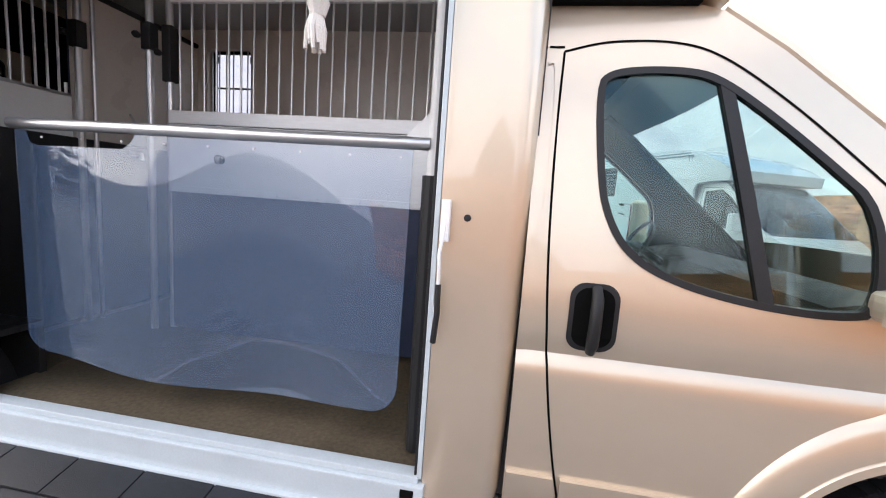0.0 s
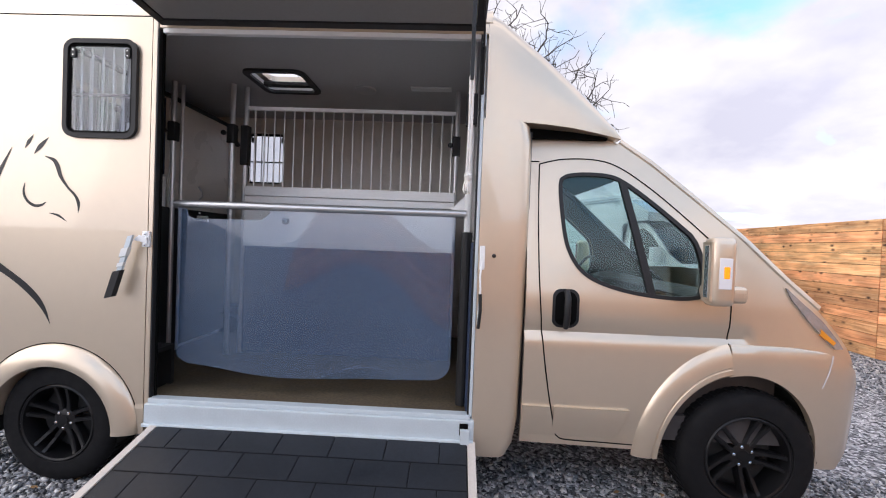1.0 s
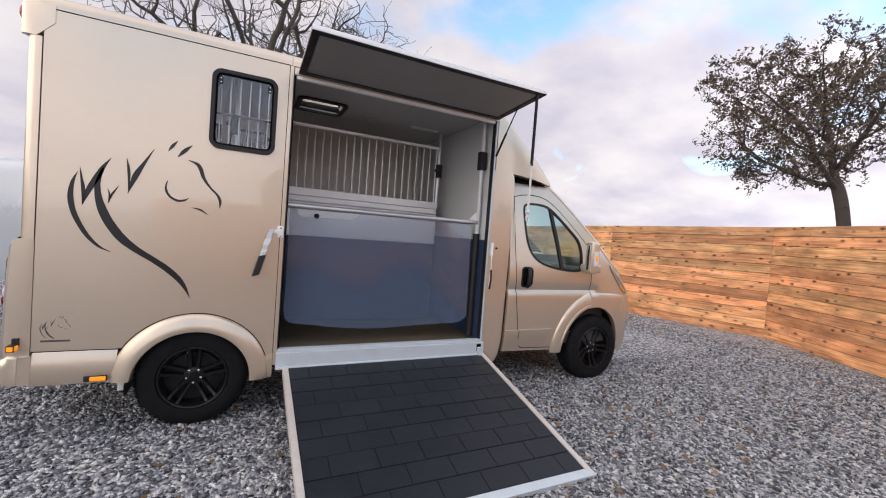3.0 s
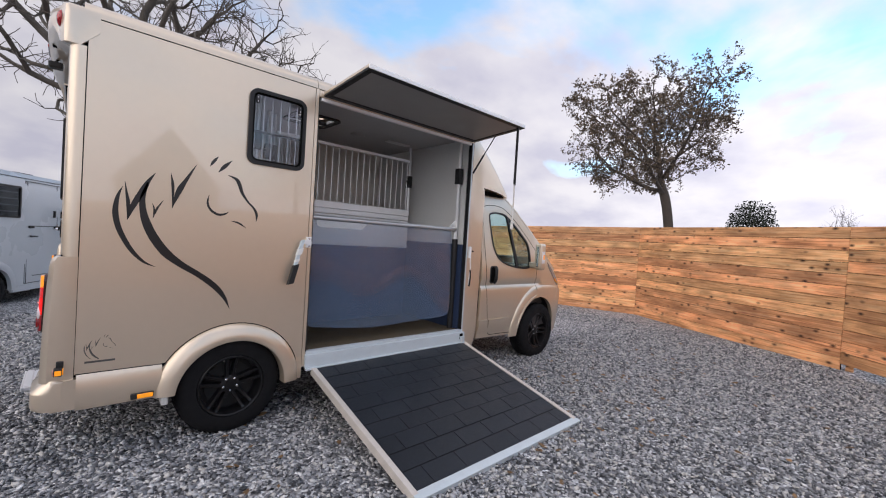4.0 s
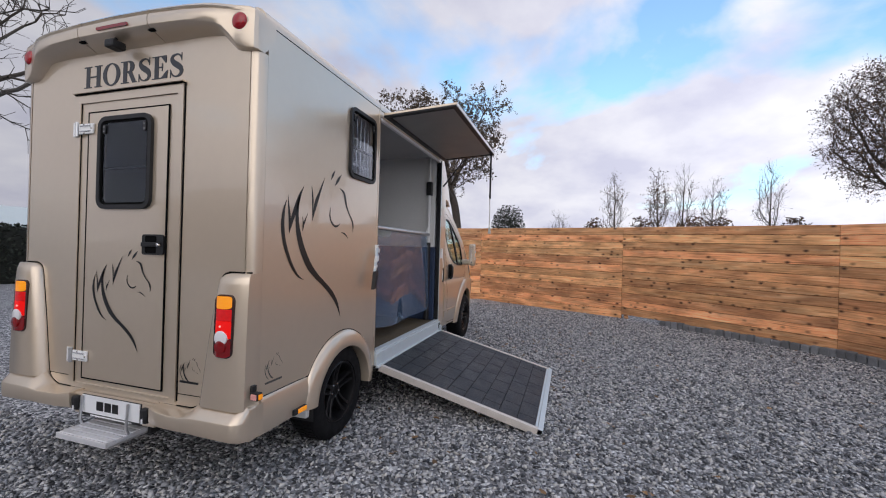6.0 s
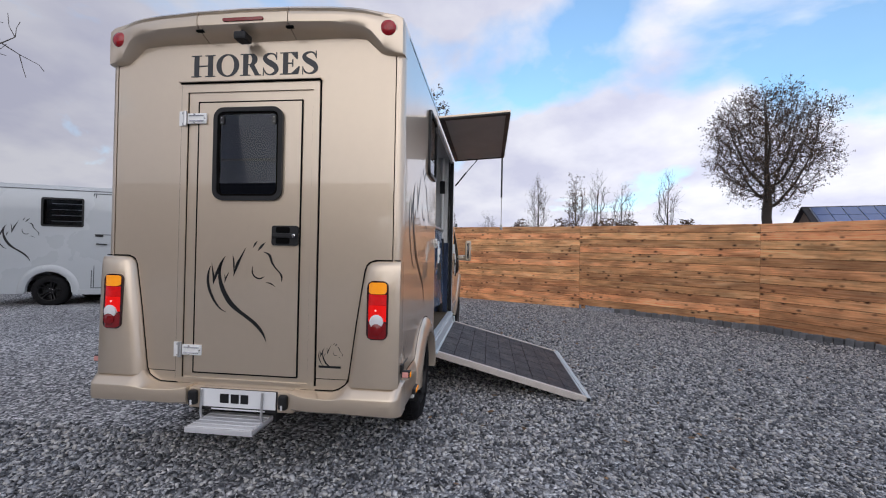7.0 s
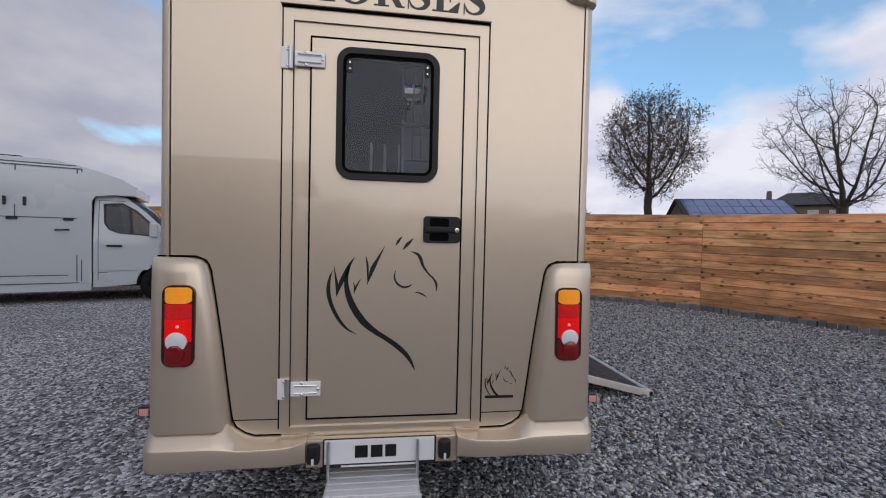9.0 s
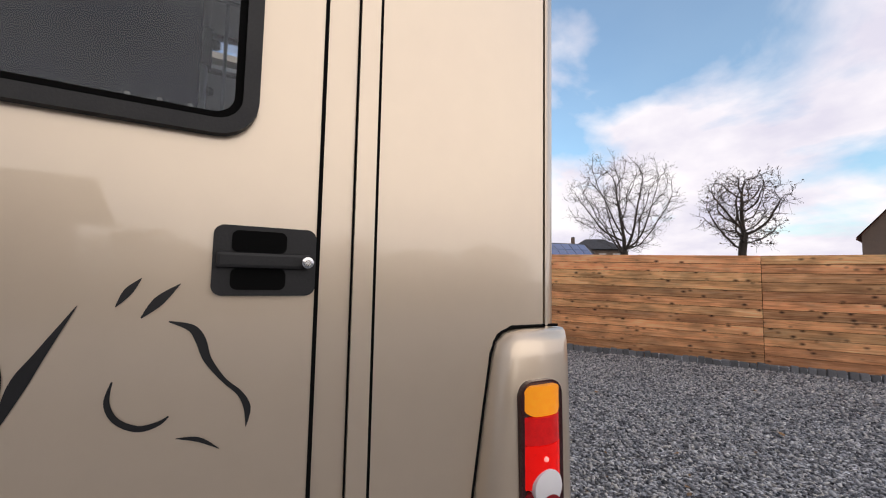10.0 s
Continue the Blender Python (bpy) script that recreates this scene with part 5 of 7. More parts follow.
# handle
hb = part("cab_door_handle", sheet(rrect(4.035, 1.115, 4.19, 1.345, 0.05), [], lambda u, v, d: cab_place(u, v, d - 0.006), 0.02, 0.04), BLACKP, side, "black cab door handle in a rounded recess", True)
part("recess", sheet(rrect(4.05, 1.13, 4.175, 1.33, 0.045), [], lambda u, v, d: cab_place(u, v, d - 0.0075), 0.004, 0.04), SEAM, hb)
part("grip", tube([(4.113, -0.012, 1.335), (4.113, -0.04, 1.30), (4.113, -0.042, 1.22), (4.113, -0.032, 1.15), (4.113, -0.012, 1.12)], [0.016, 0.019, 0.02, 0.02, 0.016], 10), BLACKP, hb, smooth=True)


# wheel arch flare of the front wing
def front_flare(flip):
    f = (lambda y: W - y) if flip else (lambda y: y)
    bm = bmesh.new()
    rows = []
    for k in range(37):
        a = radians(100 + 80 * k / 36)
        def p(r, rz, y, a=a):
            x, z = ARCHX + r * math.cos(a), ARCHZ + rz * math.sin(a)
            return Vector((x, f(y + wing_y(x, z) * 0.9), max(z, 0.35)))
        fade = 1.0
        rows.append([p(0.612, 0.712, 0.006), p(0.600, 0.698, -0.010), p(0.575, 0.668, -0.022), p(0.530, 0.614, -0.030), p(0.508, 0.586, -0.031), p(0.502, 0.579, -0.022), p(0.496, 0.572, -0.030), p(0.474, 0.545, -0.032), p(0.466, 0.536, -0.024), p(0.460, 0.530, 0.03)])
    rings = [[bm.verts.new(q) for q in r] for r in rows]
    for a, b in zip(rings, rings[1:]):
        for k in range(len(a) - 1):
            bm.faces.new((a[k], a[k + 1], b[k + 1], b[k]))
    bmesh.ops.recalc_face_normals(bm, faces=bm.faces[:])
    part("front_wheel_arch", bm, PAINT, truck, smooth=40)
    # painted bumper cover in front of the wheel
    cover = [(5.066, 1.060), (5.25, 1.062), (5.45, 1.055), (5.62, 1.035), (5.74, 0.99), (5.86, 0.92), (5.94, 0.78), (5.955, 0.65), (5.93, 0.50), (5.88, 0.40), (5.79, 0.31), (5.665, 0.325)] + arc(ARCHX, ARCHZ, 0.462, -3, 103, 22, 0.532)
    bc = part("front_bumper", sheet(cover, [], lambda u, v, d: cab_place(u, v, d, bool(flip), 0.028 * max(0.0, min(1.0, (1.075 - v) / 0.05)) ** 0.6), 0.04, 0.04), PAINT, truck, "painted bumper cover wrapping the front wing", 35)
    if not flip:
        # shine along the bumper crease, painted as a pale ribbon
        seam([(5.60, 0.83), (5.64, 0.93), (5.66, 1.02)], bc, 0.004, m=CLEARL, lift=0.030, nm="trim_line")
    bm = bmesh.new()
    rr = [[bm.verts.new((ARCHX + 0.48 * math.cos(radians(a)), f(y), ARCHZ + 0.545 * math.sin(radians(a)))) for y in (0.06, 0.42)] for a in range(0, 181, 10)]
    for a, b in zip(rr, rr[1:]):
        bm.faces.new((a[0], a[1], b[1], b[0]))
    bm.faces.new([r[1] for r in rr])
    part("arch_liner", bm, BLACKP, truck)


front_flare(0)
front_flare(1)


# skin across: roof, windscreen, bonnet, nose
def across(i, pts, m, name, bulge, label=""):
    rows = []
    for (x, z), bu in zip(pts, bulge):
        y0 = side_y(x, z)
        row = []
        for k in range(17):
            t = k / 16
            e = (2 * t - 1)
            rnd = 1 - e * e
            row.append((x + bu * (1 - abs(e) ** 2.6), y0 + (W - 2 * y0) * t, z + 0.03 * (1 - abs(e) ** 4) * (1 if z > 1.1 else 0)))
        rows.append(row)
    bm = loft(rows, closed=False)
    if name == "windscreen":
        bmesh.ops.solidify(bm, geom=bm.faces[:], thickness=0.006)
    return part(name, bm, m, truck, label, smooth=40)


across(0, CAB_TOP[:4], PAINT, "cab_roof", [0, 0.04, 0.08, 0.10])
ws = across(1, CAB_TOP[3:7], glass_mat("windscreen_glass", (0.95, 0.98, 0.97), 0.0, 1.5), "windscreen", [0.10, 0.13, 0.15, 0.17], "raked windscreen of clear glass")
ws.visible_shadow = False
across(2, CAB_TOP[6:], PAINT, "bonnet", [0.17, 0.18, 0.18, 0.18, 0.17, 0.17, 0.17, 0.17, 0.17])
# black-edged A pillars
for flip in (0, 1):
    f = (lambda y: W - y) if flip else (lambda y: y)
    pts = [(x + 0.01, f(side_y(x, z) + 0.03), z + 0.012) for x, z in CAB_TOP[2:8]]
    part("a_pillar", tube(pts, 0.030, 8), PAINT, truck, smooth=True)
    part("pillar_trim", tube([(x, f(side_y(x - 0.02, z) + 0.062), z - 0.014) for x, _, z in pts], 0.032, 8), TRIM, truck, smooth=True)
    # headlamp swept back over the wing
    bm = sheet([(5.40, 1.40), (5.50, 1.31), (5.62, 1.21), (5.73, 1.09), (5.76, 1.05), (5.70, 1.05), (5.62, 1.12), (5.52, 1.22), (5.43, 1.33)], [], lambda u, v, d: cab_place(u, v, d, bool(flip), 0.012), 0.04, 0.04)
    hl = part("headlamp", bm, HEADL, truck, "swept-back clear headlamp", True)
    part("indicator", sheet([(5.60, 1.17), (5.70, 1.09), (5.68, 1.075), (5.60, 1.13)], [], lambda u, v, d: cab_place(u, v, d, bool(flip), 0.016), 0.02), AMBER, hl)


# mirror
def mirror_unit(flip):
    f = (lambda y: W - y) if flip else (lambda y: y)
    def b(lo, hi, bv=0.0, seg=3):
        ys = sorted((f(lo[1]), f(hi[1])))
        return box((lo[0], ys[0], lo[2]), (hi[0], ys[1], hi[2]), bv, seg)
    m = part("door_mirror", b((4.81, -0.225, 1.305), (4.94, -0.12, 1.675), 0.04), PAINT, truck, "tall champagne door mirror with an amber repeater", 50)
    part("mirror_glass", b((4.803, -0.192, 1.35), (4.809, -0.155, 1.63), 0.002, 1), CHROME, m, "mirror glass")
    part("casing", b((4.806, -0.212, 1.33), (4.82, -0.132, 1.65), 0.004, 2), PAINT, m)
    part("repeater", b((4.864, -0.231, 1.455), (4.896, -0.219, 1.52), 0.005, 2), ORANGE, m, "amber indicator lens")
    part("repeater_trim", b((4.842, -0.2285, 1.40), (4.91, -0.216, 1.565), 0.005, 2), CLEARL, m)
    part("arm", b((4.88, -0.15, 1.315), (5.06, 0.03, 1.41), 0.035), PAINT, m)


mirror_unit(0)
mirror_unit(1)

# front corner panel of the box, flowing into the fairing over the cab
for flip in (0, 1):
    f = (lambda y: W - y) if flip else (lambda y: y)
    def corner(x1, z, r=0.07):
        pts = [(3.588, f(0.0), z), (x1 - r, f(0.0), z)]
        pts += [(x1 - r + r * math.sin(radians(a)), f(r - r * math.cos(radians(a))), z) for a in (15, 30, 45, 60, 75, 90)]
        pts += [(x1, f(0.16), z), (x1 - 0.03, f(0.16), z), (3.62, f(0.05), z), (3.588, f(0.05), z)]
        return pts
    secs = [corner(3.80, 0.325), corner(3.84, 0.40), corner(3.865, 0.55), corner(3.875, 1.0), corner(3.885, 1.7), corner(3.885, 2.20), corner(3.87, 2.30), corner(3.84, 2.33)]
    part("corner_panel", loft(secs), PAINT, truck, "tall painted corner panel beside the ramp opening", 45)


def fairing():
    rows = []
    for x, top, low, yin in ((3.60, 2.985, 2.29, 0.003), (3.68, 2.945, 2.295, 0.003), (3.80, 2.85, 2.32, 0.012), (3.95, 2.735, 2.315, 0.03), (4.12, 2.60, 2.305, 0.055), (4.28, 2.455, 2.285, 0.085), (4.40, 2.325, 2.27, 0.115), (4.44, 2.275, 2.265, 0.13)):
        r = min(0.10, (top - low) * 0.45)
        half = [(x, yin, low), (x, yin, (low + top - r) / 2), (x, yin, top - r)]
        half += [(x, yin + r - r * math.cos(radians(a)), top - r + r * math.sin(radians(a))) for a in (22, 45, 67, 90)]
        half += [(x + 0.0, 0.5, top + 0.01), (x, W / 2, top + 0.015)]
        full = half + [(p[0], W - p[1], p[2]) for p in half[-2::-1]]
        rows.append(full)
    bm = loft(rows, caps=True)
    part("roof_fairing", bm, PAINT, truck, "painted aerodynamic fairing over the cab", 40)
    part("gap_filler", box((3.70, 0.14, 2.26), (4.36, W - 0.14, 2.33)), SEAM, truck)


fairing()

# cab inside
part("cab_floor", box((3.90, 0.08, 0.45), (5.6, W - 0.08, 0.6)), SEAT, truck)
part("cab_back", box((3.86, 0.08, 0.5), (3.89, W - 0.08, 2.28)), SEAT, truck)


def seat(y0, y1):
    s = part("cab_seat", box((4.05, y0, 0.85), (4.55, y1, 1.02), 0.05), SEAT, truck, "dark fabric cab seat")
    bm = box((3.95, y0, 0.95), (4.12, y1, 1.62), 0.05)
    for v in bm.verts:
        v.co.x -= (v.co.z - 0.95) * 0.12
    part("seat_back", bm, SEAT, s)
    part("head_rest", box((3.90, y0 + 0.14, 1.64), (3.99, y1 - 0.14, 1.84), 0.04), SEAT, s)


seat(0.22, 0.72)
seat(1.25, 1.8)
DASH = mat("dashboard", (0.045, 0.035, 0.03), 0.6, 0, 0, 0.15, 12)
bm = loft([[(4.85, y, 0.6), (4.78, y, 1.05), (4.86, y, 1.32), (5.05, y, 1.36), (5.42, y, 1.30), (5.42, y, 0.6)] for y in (0.12, 0.5, 1.0, 1.5, W - 0.12)])
part("dashboard", bm, DASH, truck, "dark brown dashboard", 40)
bm = bmesh.new()
ring = [(0.19 * math.cos(6.2832 * k / 28), 0.19 * math.sin(6.2832 * k / 28)) for k in range(29)]
tube([(4.66 + 0.45 * b * 0.9, 1.52 + a, 1.36 + b * 0.8) for a, b in ring], 0.014, 8, bm, caps=False)
tube([(4.66, 1.52 - 0.18, 1.36), (4.66, 1.52 + 0.18, 1.36)], 0.02, 8, bm)
tube([(4.66, 1.52, 1.36), (4.85, 1.52, 1.25)], 0.03, 8, bm)
part("steering_wheel", bm, BLACKP, truck, "black steering wheel", True)


# ---- wheels ----
def wheel(flip):
    """Outer face at y=0, axle along +y."""
    e = None
    prof = [(0.222, 0.02), (0.235, -0.002), (0.28, -0.006), (0.325, 0.0), (0.347, 0.018), (0.357, 0.04), (0.36, 0.075), (0.36, 0.16), (0.357, 0.19), (0.345, 0.215), (0.30, 0.225), (0.23, 0.215), (0.222, 0.20)]
    w = part("wheel", lathe(prof, (0, 0, 0), "y", 64, close=True), TYRE, None, "black alloy wheel with a chunky road tyre", True)
    for k in range(56):
        a = 6.2832 * k / 56
        for j, off in ((0, 0.0), (1, 0.056)):
            bm = box((-0.012, 0.035 + 0.078 * j, 0.357), (0.012, 0.098 + 0.078 * j, 0.364))
            bmesh.ops.rotate(bm, cent=(0, 0, 0), matrix=Matrix.Rotation(a + off, 3, "Y"), verts=bm.verts[:])
            TREAD.append(bm)
    bm = bmesh.new()
    for t in TREAD:
        join(bm, t)
    TREAD.clear()
    part("tread", bm, TYRE, w)
    rim = part("rim", lathe([(0.228, 0.005), (0.222, 0.0), (0.212, 0.004), (0.205, 0.03), (0.20, 0.16), (0.228, 0.2)], (0, 0, 0), "y", 56, close=True), RIM, w, "five twin-spoke gloss black rim", True)
    for k in range(5):
        for s in (-1, 1):
            bm = bmesh.new()
            secs = []
            for r, wd, y in ((0.045, 0.015, 0.050), (0.12, 0.012, 0.044), (0.19, 0.012, 0.024), (0.213, 0.015, 0.012)):
                c = s * (0.016 + 0.085 * r)
                secs.append([(c - wd, y + 0.008, r), (c - wd * 0.7, y, r), (c + wd * 0.7, y, r), (c + wd, y + 0.008, r), (c + wd, y + 0.05, r), (c - wd, y + 0.05, r)])
            loft(secs, bm)
            bmesh.ops.rotate(bm, cent=(0, 0, 0), matrix=Matrix.Rotation(6.2832 * k / 5, 3, "Y"), verts=bm.verts[:])
            part("spoke", bm, RIM, rim)
    part("hub", lathe([(0.07, 0.10), (0.066, 0.052), (0.05, 0.046), (0.032, 0.043), (0.030, 0.038), (0.001, 0.036)], (0, 0, 0), "y", 30), RIM, rim, smooth=True)
    # black disc added so that the space behind the spokes looks dark
    part("backing", lathe([(0.205, 0.13), (0.205, 0.15)], (0, 0, 0), "y", 32), BLACKP, w)
    part("brake_disc", lathe([(0.17, 0.10), (0.17, 0.12)], (0, 0, 0), "y", 32), DARKM, w)
    for k in range(5):
        a = 6.2832 * (k + 0.5) / 5
        part("wheel_nut", lathe([(0.009, 0.062), (0.009, 0.042), (0.006, 0.040)], (0.05 * math.sin(a), 0, 0.05 * math.cos(a)), "y", 8), CHROME, rim)
    return w


TREAD = []
DARKM = mat("brake_iron", (0.012, 0.012, 0.012), 0.8)
w0 = wheel(False)
w0.matrix_world = pose(1.02, 0.005, 0.378, 0, 0, 0) @ Matrix.Scale(1.05, 4)
w0.parent = truck
for x, y, rz in ((5.22, 0.02, 0), (1.02, W - 0.005, 180), (5.22, W - 0.02, 180)):
    g = 1.06 if x > 3 else 1.05
    c = copy_thing(w0, pose(x, y, 0.36 * g, 0, 25 if rz == 0 else 0, rz) @ Matrix.Scale(g, 4))


# ---- fence ----
def wood_mat():
    m = bpy.data.materials.new("fence_wood")
    m.use_nodes = True
    nt = m.node_tree
    b = nt.nodes["Principled BSDF"]
    b.inputs["Roughness"].default_value = 0.7
    N, Lk = nt.nodes.new, nt.links.new
    tc, oi = N("ShaderNodeTexCoord"), N("ShaderNodeObjectInfo")
    sh = N("ShaderNodeVectorMath"); sh.operation = "SCALE"; sh.inputs[0].default_value = (37.0, 11.0, 23.0)
    Lk(oi.outputs["Random"], sh.inputs["Scale"])
    ad = N("ShaderNodeVectorMath"); ad.operation = "ADD"
    Lk(tc.outputs["Object"], ad.inputs[0]); Lk(sh.outputs[0], ad.inputs[1])
    def mapped(sx, sy, sz):
        q = N("ShaderNodeMapping"); q.inputs["Scale"].default_value = (sx, sy, sz)
        Lk(ad.outputs[0], q.inputs[0])
        return q.outputs[0]
    g = N("ShaderNodeTexNoise"); g.inputs["Scale"].default_value, g.inputs["Detail"].default_value, g.inputs["Distortion"].default_value = 1.0, 8, 1.6
    Lk(mapped(1.1, 8, 26), g.inputs["Vector"])
    ramp = N("ShaderNodeValToRGB")
    e = ramp.color_ramp.elements
    e[0].position, e[0].color = 0.25, (0.42, 0.165, 0.064, 1)
    e[1].position, e[1].color = 0.75, (0.88, 0.55, 0.30, 1)
    k = e.new(0.5); k.color = (0.76, 0.375, 0.168, 1)
    Lk(g.outputs["Fac"], ramp.inputs[0])
    # knots
    vo = N("ShaderNodeTexVoronoi"); vo.inputs["Scale"].default_value = 1.0
    Lk(mapped(5.0, 4.0, 9.0), vo.inputs["Vector"])
    kr = N("ShaderNodeMapRange")
    kr.inputs["From Min"].default_value, kr.inputs["From Max"].default_value = 0.07, 0.30
    kr.inputs["To Min"].default_value, kr.inputs["To Max"].default_value = 1.0, 0.0
    Lk(vo.outputs["Distance"], kr.inputs[0])
    gate = N("ShaderNodeSeparateXYZ"); Lk(vo.outputs["Color"], gate.inputs[0])
    gt = N("ShaderNodeMath"); gt.operation = "GREATER_THAN"; gt.inputs[1].default_value = 0.40
    Lk(gate.outputs[0], gt.inputs[0])
    kn = N("ShaderNodeMath"); kn.operation = "MULTIPLY"
    Lk(kr.outputs[0], kn.inputs[0]); Lk(gt.outputs[0], kn.inputs[1])
    mk = N("ShaderNodeMix"); mk.data_type = "RGBA"
    Lk(kn.outputs[0], mk.inputs["Factor"]); Lk(ramp.outputs[0], mk.inputs["A"]); mk.inputs["B"].default_value = (0.075, 0.028, 0.012, 1)
    # weather stains and the tone of each board
    st = N("ShaderNodeTexNoise"); st.inputs["Scale"].default_value, st.inputs["Detail"].default_value = 1.0, 4
    Lk(mapped(2.0, 2, 5.5), st.inputs["Vector"])
    sr = N("ShaderNodeMapRange")
    sr.inputs["From Min"].default_value, sr.inputs["From Max"].default_value = 0.32, 0.68
    sr.inputs["To Min"].default_value, sr.inputs["To Max"].default_value = 0.62, 1.28
    Lk(st.outputs["Fac"], sr.inputs[0])
    tr = N("ShaderNodeMapRange"); tr.inputs["To Min"].default_value, tr.inputs["To Max"].default_value = 0.68, 1.34
    Lk(oi.outputs["Random"], tr.inputs[0])
    mu = N("ShaderNodeMath"); mu.operation = "MULTIPLY"
    Lk(sr.outputs[0], mu.inputs[0]); Lk(tr.outputs[0], mu.inputs[1])
    fin = N("ShaderNodeVectorMath"); fin.operation = "SCALE"
    Lk(mk.outputs["Result"], fin.inputs[0]); Lk(mu.outputs[0], fin.inputs["Scale"])
    # some boards redder, some paler
    hu = N("ShaderNodeMath"); hu.operation = "MULTIPLY"; hu.inputs[1].default_value = 7.31
    Lk(oi.outputs["Random"], hu.inputs[0])
    fr = N("ShaderNodeMath"); fr.operation = "FRACT"; Lk(hu.outputs[0], fr.inputs[0])
    tone = N("ShaderNodeMix"); tone.data_type = "RGBA"
    tone.inputs["A"].default_value, tone.inputs["B"].default_value = (1.03, 0.92, 0.90, 1), (0.97, 1.07, 1.03, 1)
    Lk(fr.outputs[0], tone.inputs["Factor"])
    tint = N("ShaderNodeVectorMath"); tint.operation = "MULTIPLY"
    Lk(fin.outputs[0], tint.inputs[0]); Lk(tone.outputs["Result"], tint.inputs[1])
    Lk(tint.outputs[0], b.inputs["Base Color"])
    bp = N("ShaderNodeBump"); bp.inputs["Strength"].default_value, bp.inputs["Distance"].default_value = 0.35, 0.004
    Lk(g.outputs["Fac"], bp.inputs["Height"]); Lk(bp.outputs[0], b.inputs["Normal"])
    return m


WOOD = wood_mat()
STONE = mat("cobble", (0.17, 0.175, 0.185), 0.85, 0, 0, 0.25, 12, 0.4, 60, objrand=0.3)
SEAMS = [(10.3, 11.2, 2.22), (10.5, 7.7, 2.22), (10.2, 4.29, 2.24), (11.07, 0.98, 2.31), (9.0, -3.03, 2.25), (6.36, -6.0, 2.16), (2.85, -7.9, 2.07), (-1.0, -10.0, 2.05)]


def fence():
    n = 12
    for i, ((xa, ya, za), (xb, yb, zb)) in enumerate(zip(SEAMS, SEAMS[1:])):
        th = thing("fence_panel", "run of horizontal orange-brown softwood boards", "fence", "yard fence")
        L = math.hypot(xb - xa, yb - ya)
        yaw = math.degrees(math.atan2(yb - ya, xb - xa))
        base = 0.10 if i >= 4 else 0.0
        ha, hb = (za - base) / n, (zb - base) / n
        bm = box((0.004, -0.014, 0.0), (L - 0.004, 0.014, 1.0), 0.004, 1)
        for v in bm.verts:
            h = ha + (hb - ha) * v.co.x / L
            t = v.co.z
            v.co.z = (h - 0.006 - (1 - t)) if t > 0.5 else t
            # lower edge stands proud of the board below (the yard lies on the right-hand side)
            v.co.y += -0.006 * (1 - t)
        me = bpy.data.meshes.new("board")
        bm.to_mesh(me); bm.free()
        me.materials.append(WOOD)
        for k in range(n):
            ob = new("board", me)
            ob.parent = th
            slope = (hb - ha) * k / L
            ob.matrix_world = Matrix.Translation((xa, ya, base + ha * k)) @ pose(0, 0, 0, 0, -math.degrees(math.atan(slope)), yaw)
        # black sheet added behind the boards to give the shade lines at their gaps
        bk = part("backing", loft([[(xa - (yb - ya) / L * o, ya + (xb - xa) / L * o, z) for o, z in ((0.016, base), (0.024, base), (0.024, za - 0.02), (0.016, za - 0.02))], [(xb - (yb - ya) / L * o, yb + (xb - xa) / L * o, z) for o, z in ((0.016, base), (0.024, base), (0.024, zb - 0.02), (0.016, zb - 0.02))]]), SEAM, th)
        nx, ny = -(yb - ya) / L, (xb - xa) / L
        for q in (0.02, 0.5, 0.98):
            px, py = xa + (xb - xa) * q + nx * 0.07, ya + (yb - ya) * q + ny * 0.07
            part("post", box((px - 0.045, py - 0.045, 0), (px + 0.045, py + 0.045, min(za, zb) - 0.03)), WOOD, th)
    # cobble edging under the boards
    bm = box((-0.06, -0.05, -0.04), (0.06, 0.05, 0.125), 0.018, 2)
    me = bpy.data.meshes.new("cobble")
    bm.to_mesh(me); bm.free()
    me.materials.append(STONE)
    th = thing("cobble_edging", "row of rough grey granite setts along the fence foot", "edging")
    rng = random.Random(5)
    for i in (4, 5, 6):
        (xa, ya, _), (xb, yb, _) = SEAMS[i], SEAMS[i + 1]
        L = math.hypot(xb - xa, yb - ya)
        yaw = math.degrees(math.atan2(yb - ya, xb - xa))
        nx, ny = (yb - ya) / L, -(xb - xa) / L
        d = 1.1 if i == 4 else 0.0
        while d < L:
            s = rng.uniform(0.88, 1.1)
            ob = new("sett", me)
            ob.parent = th
            ob.matrix_world = Matrix.Translation((xa + (xb - xa) * d / L + nx * 0.085, ya + (yb - ya) * d / L + ny * 0.085, rng.uniform(-0.015, 0.01))) @ pose(0, 0, 0, rng.uniform(-6, 6), rng.uniform(-6, 6), yaw + rng.uniform(-7, 7)) @ Matrix.Diagonal((s, rng.uniform(0.85, 1.1), rng.uniform(0.85, 1.1), 1))
            d += 0.132 * s


fence()

# ---- parked white horse truck ----
WPAINT = mat("white_paint", (0.47, 0.50, 0.52), 0.28, 0, 0.6, 0.02, 0.5)
WGREY = mat("grey_joint", (0.06, 0.065, 0.07), 0.6)


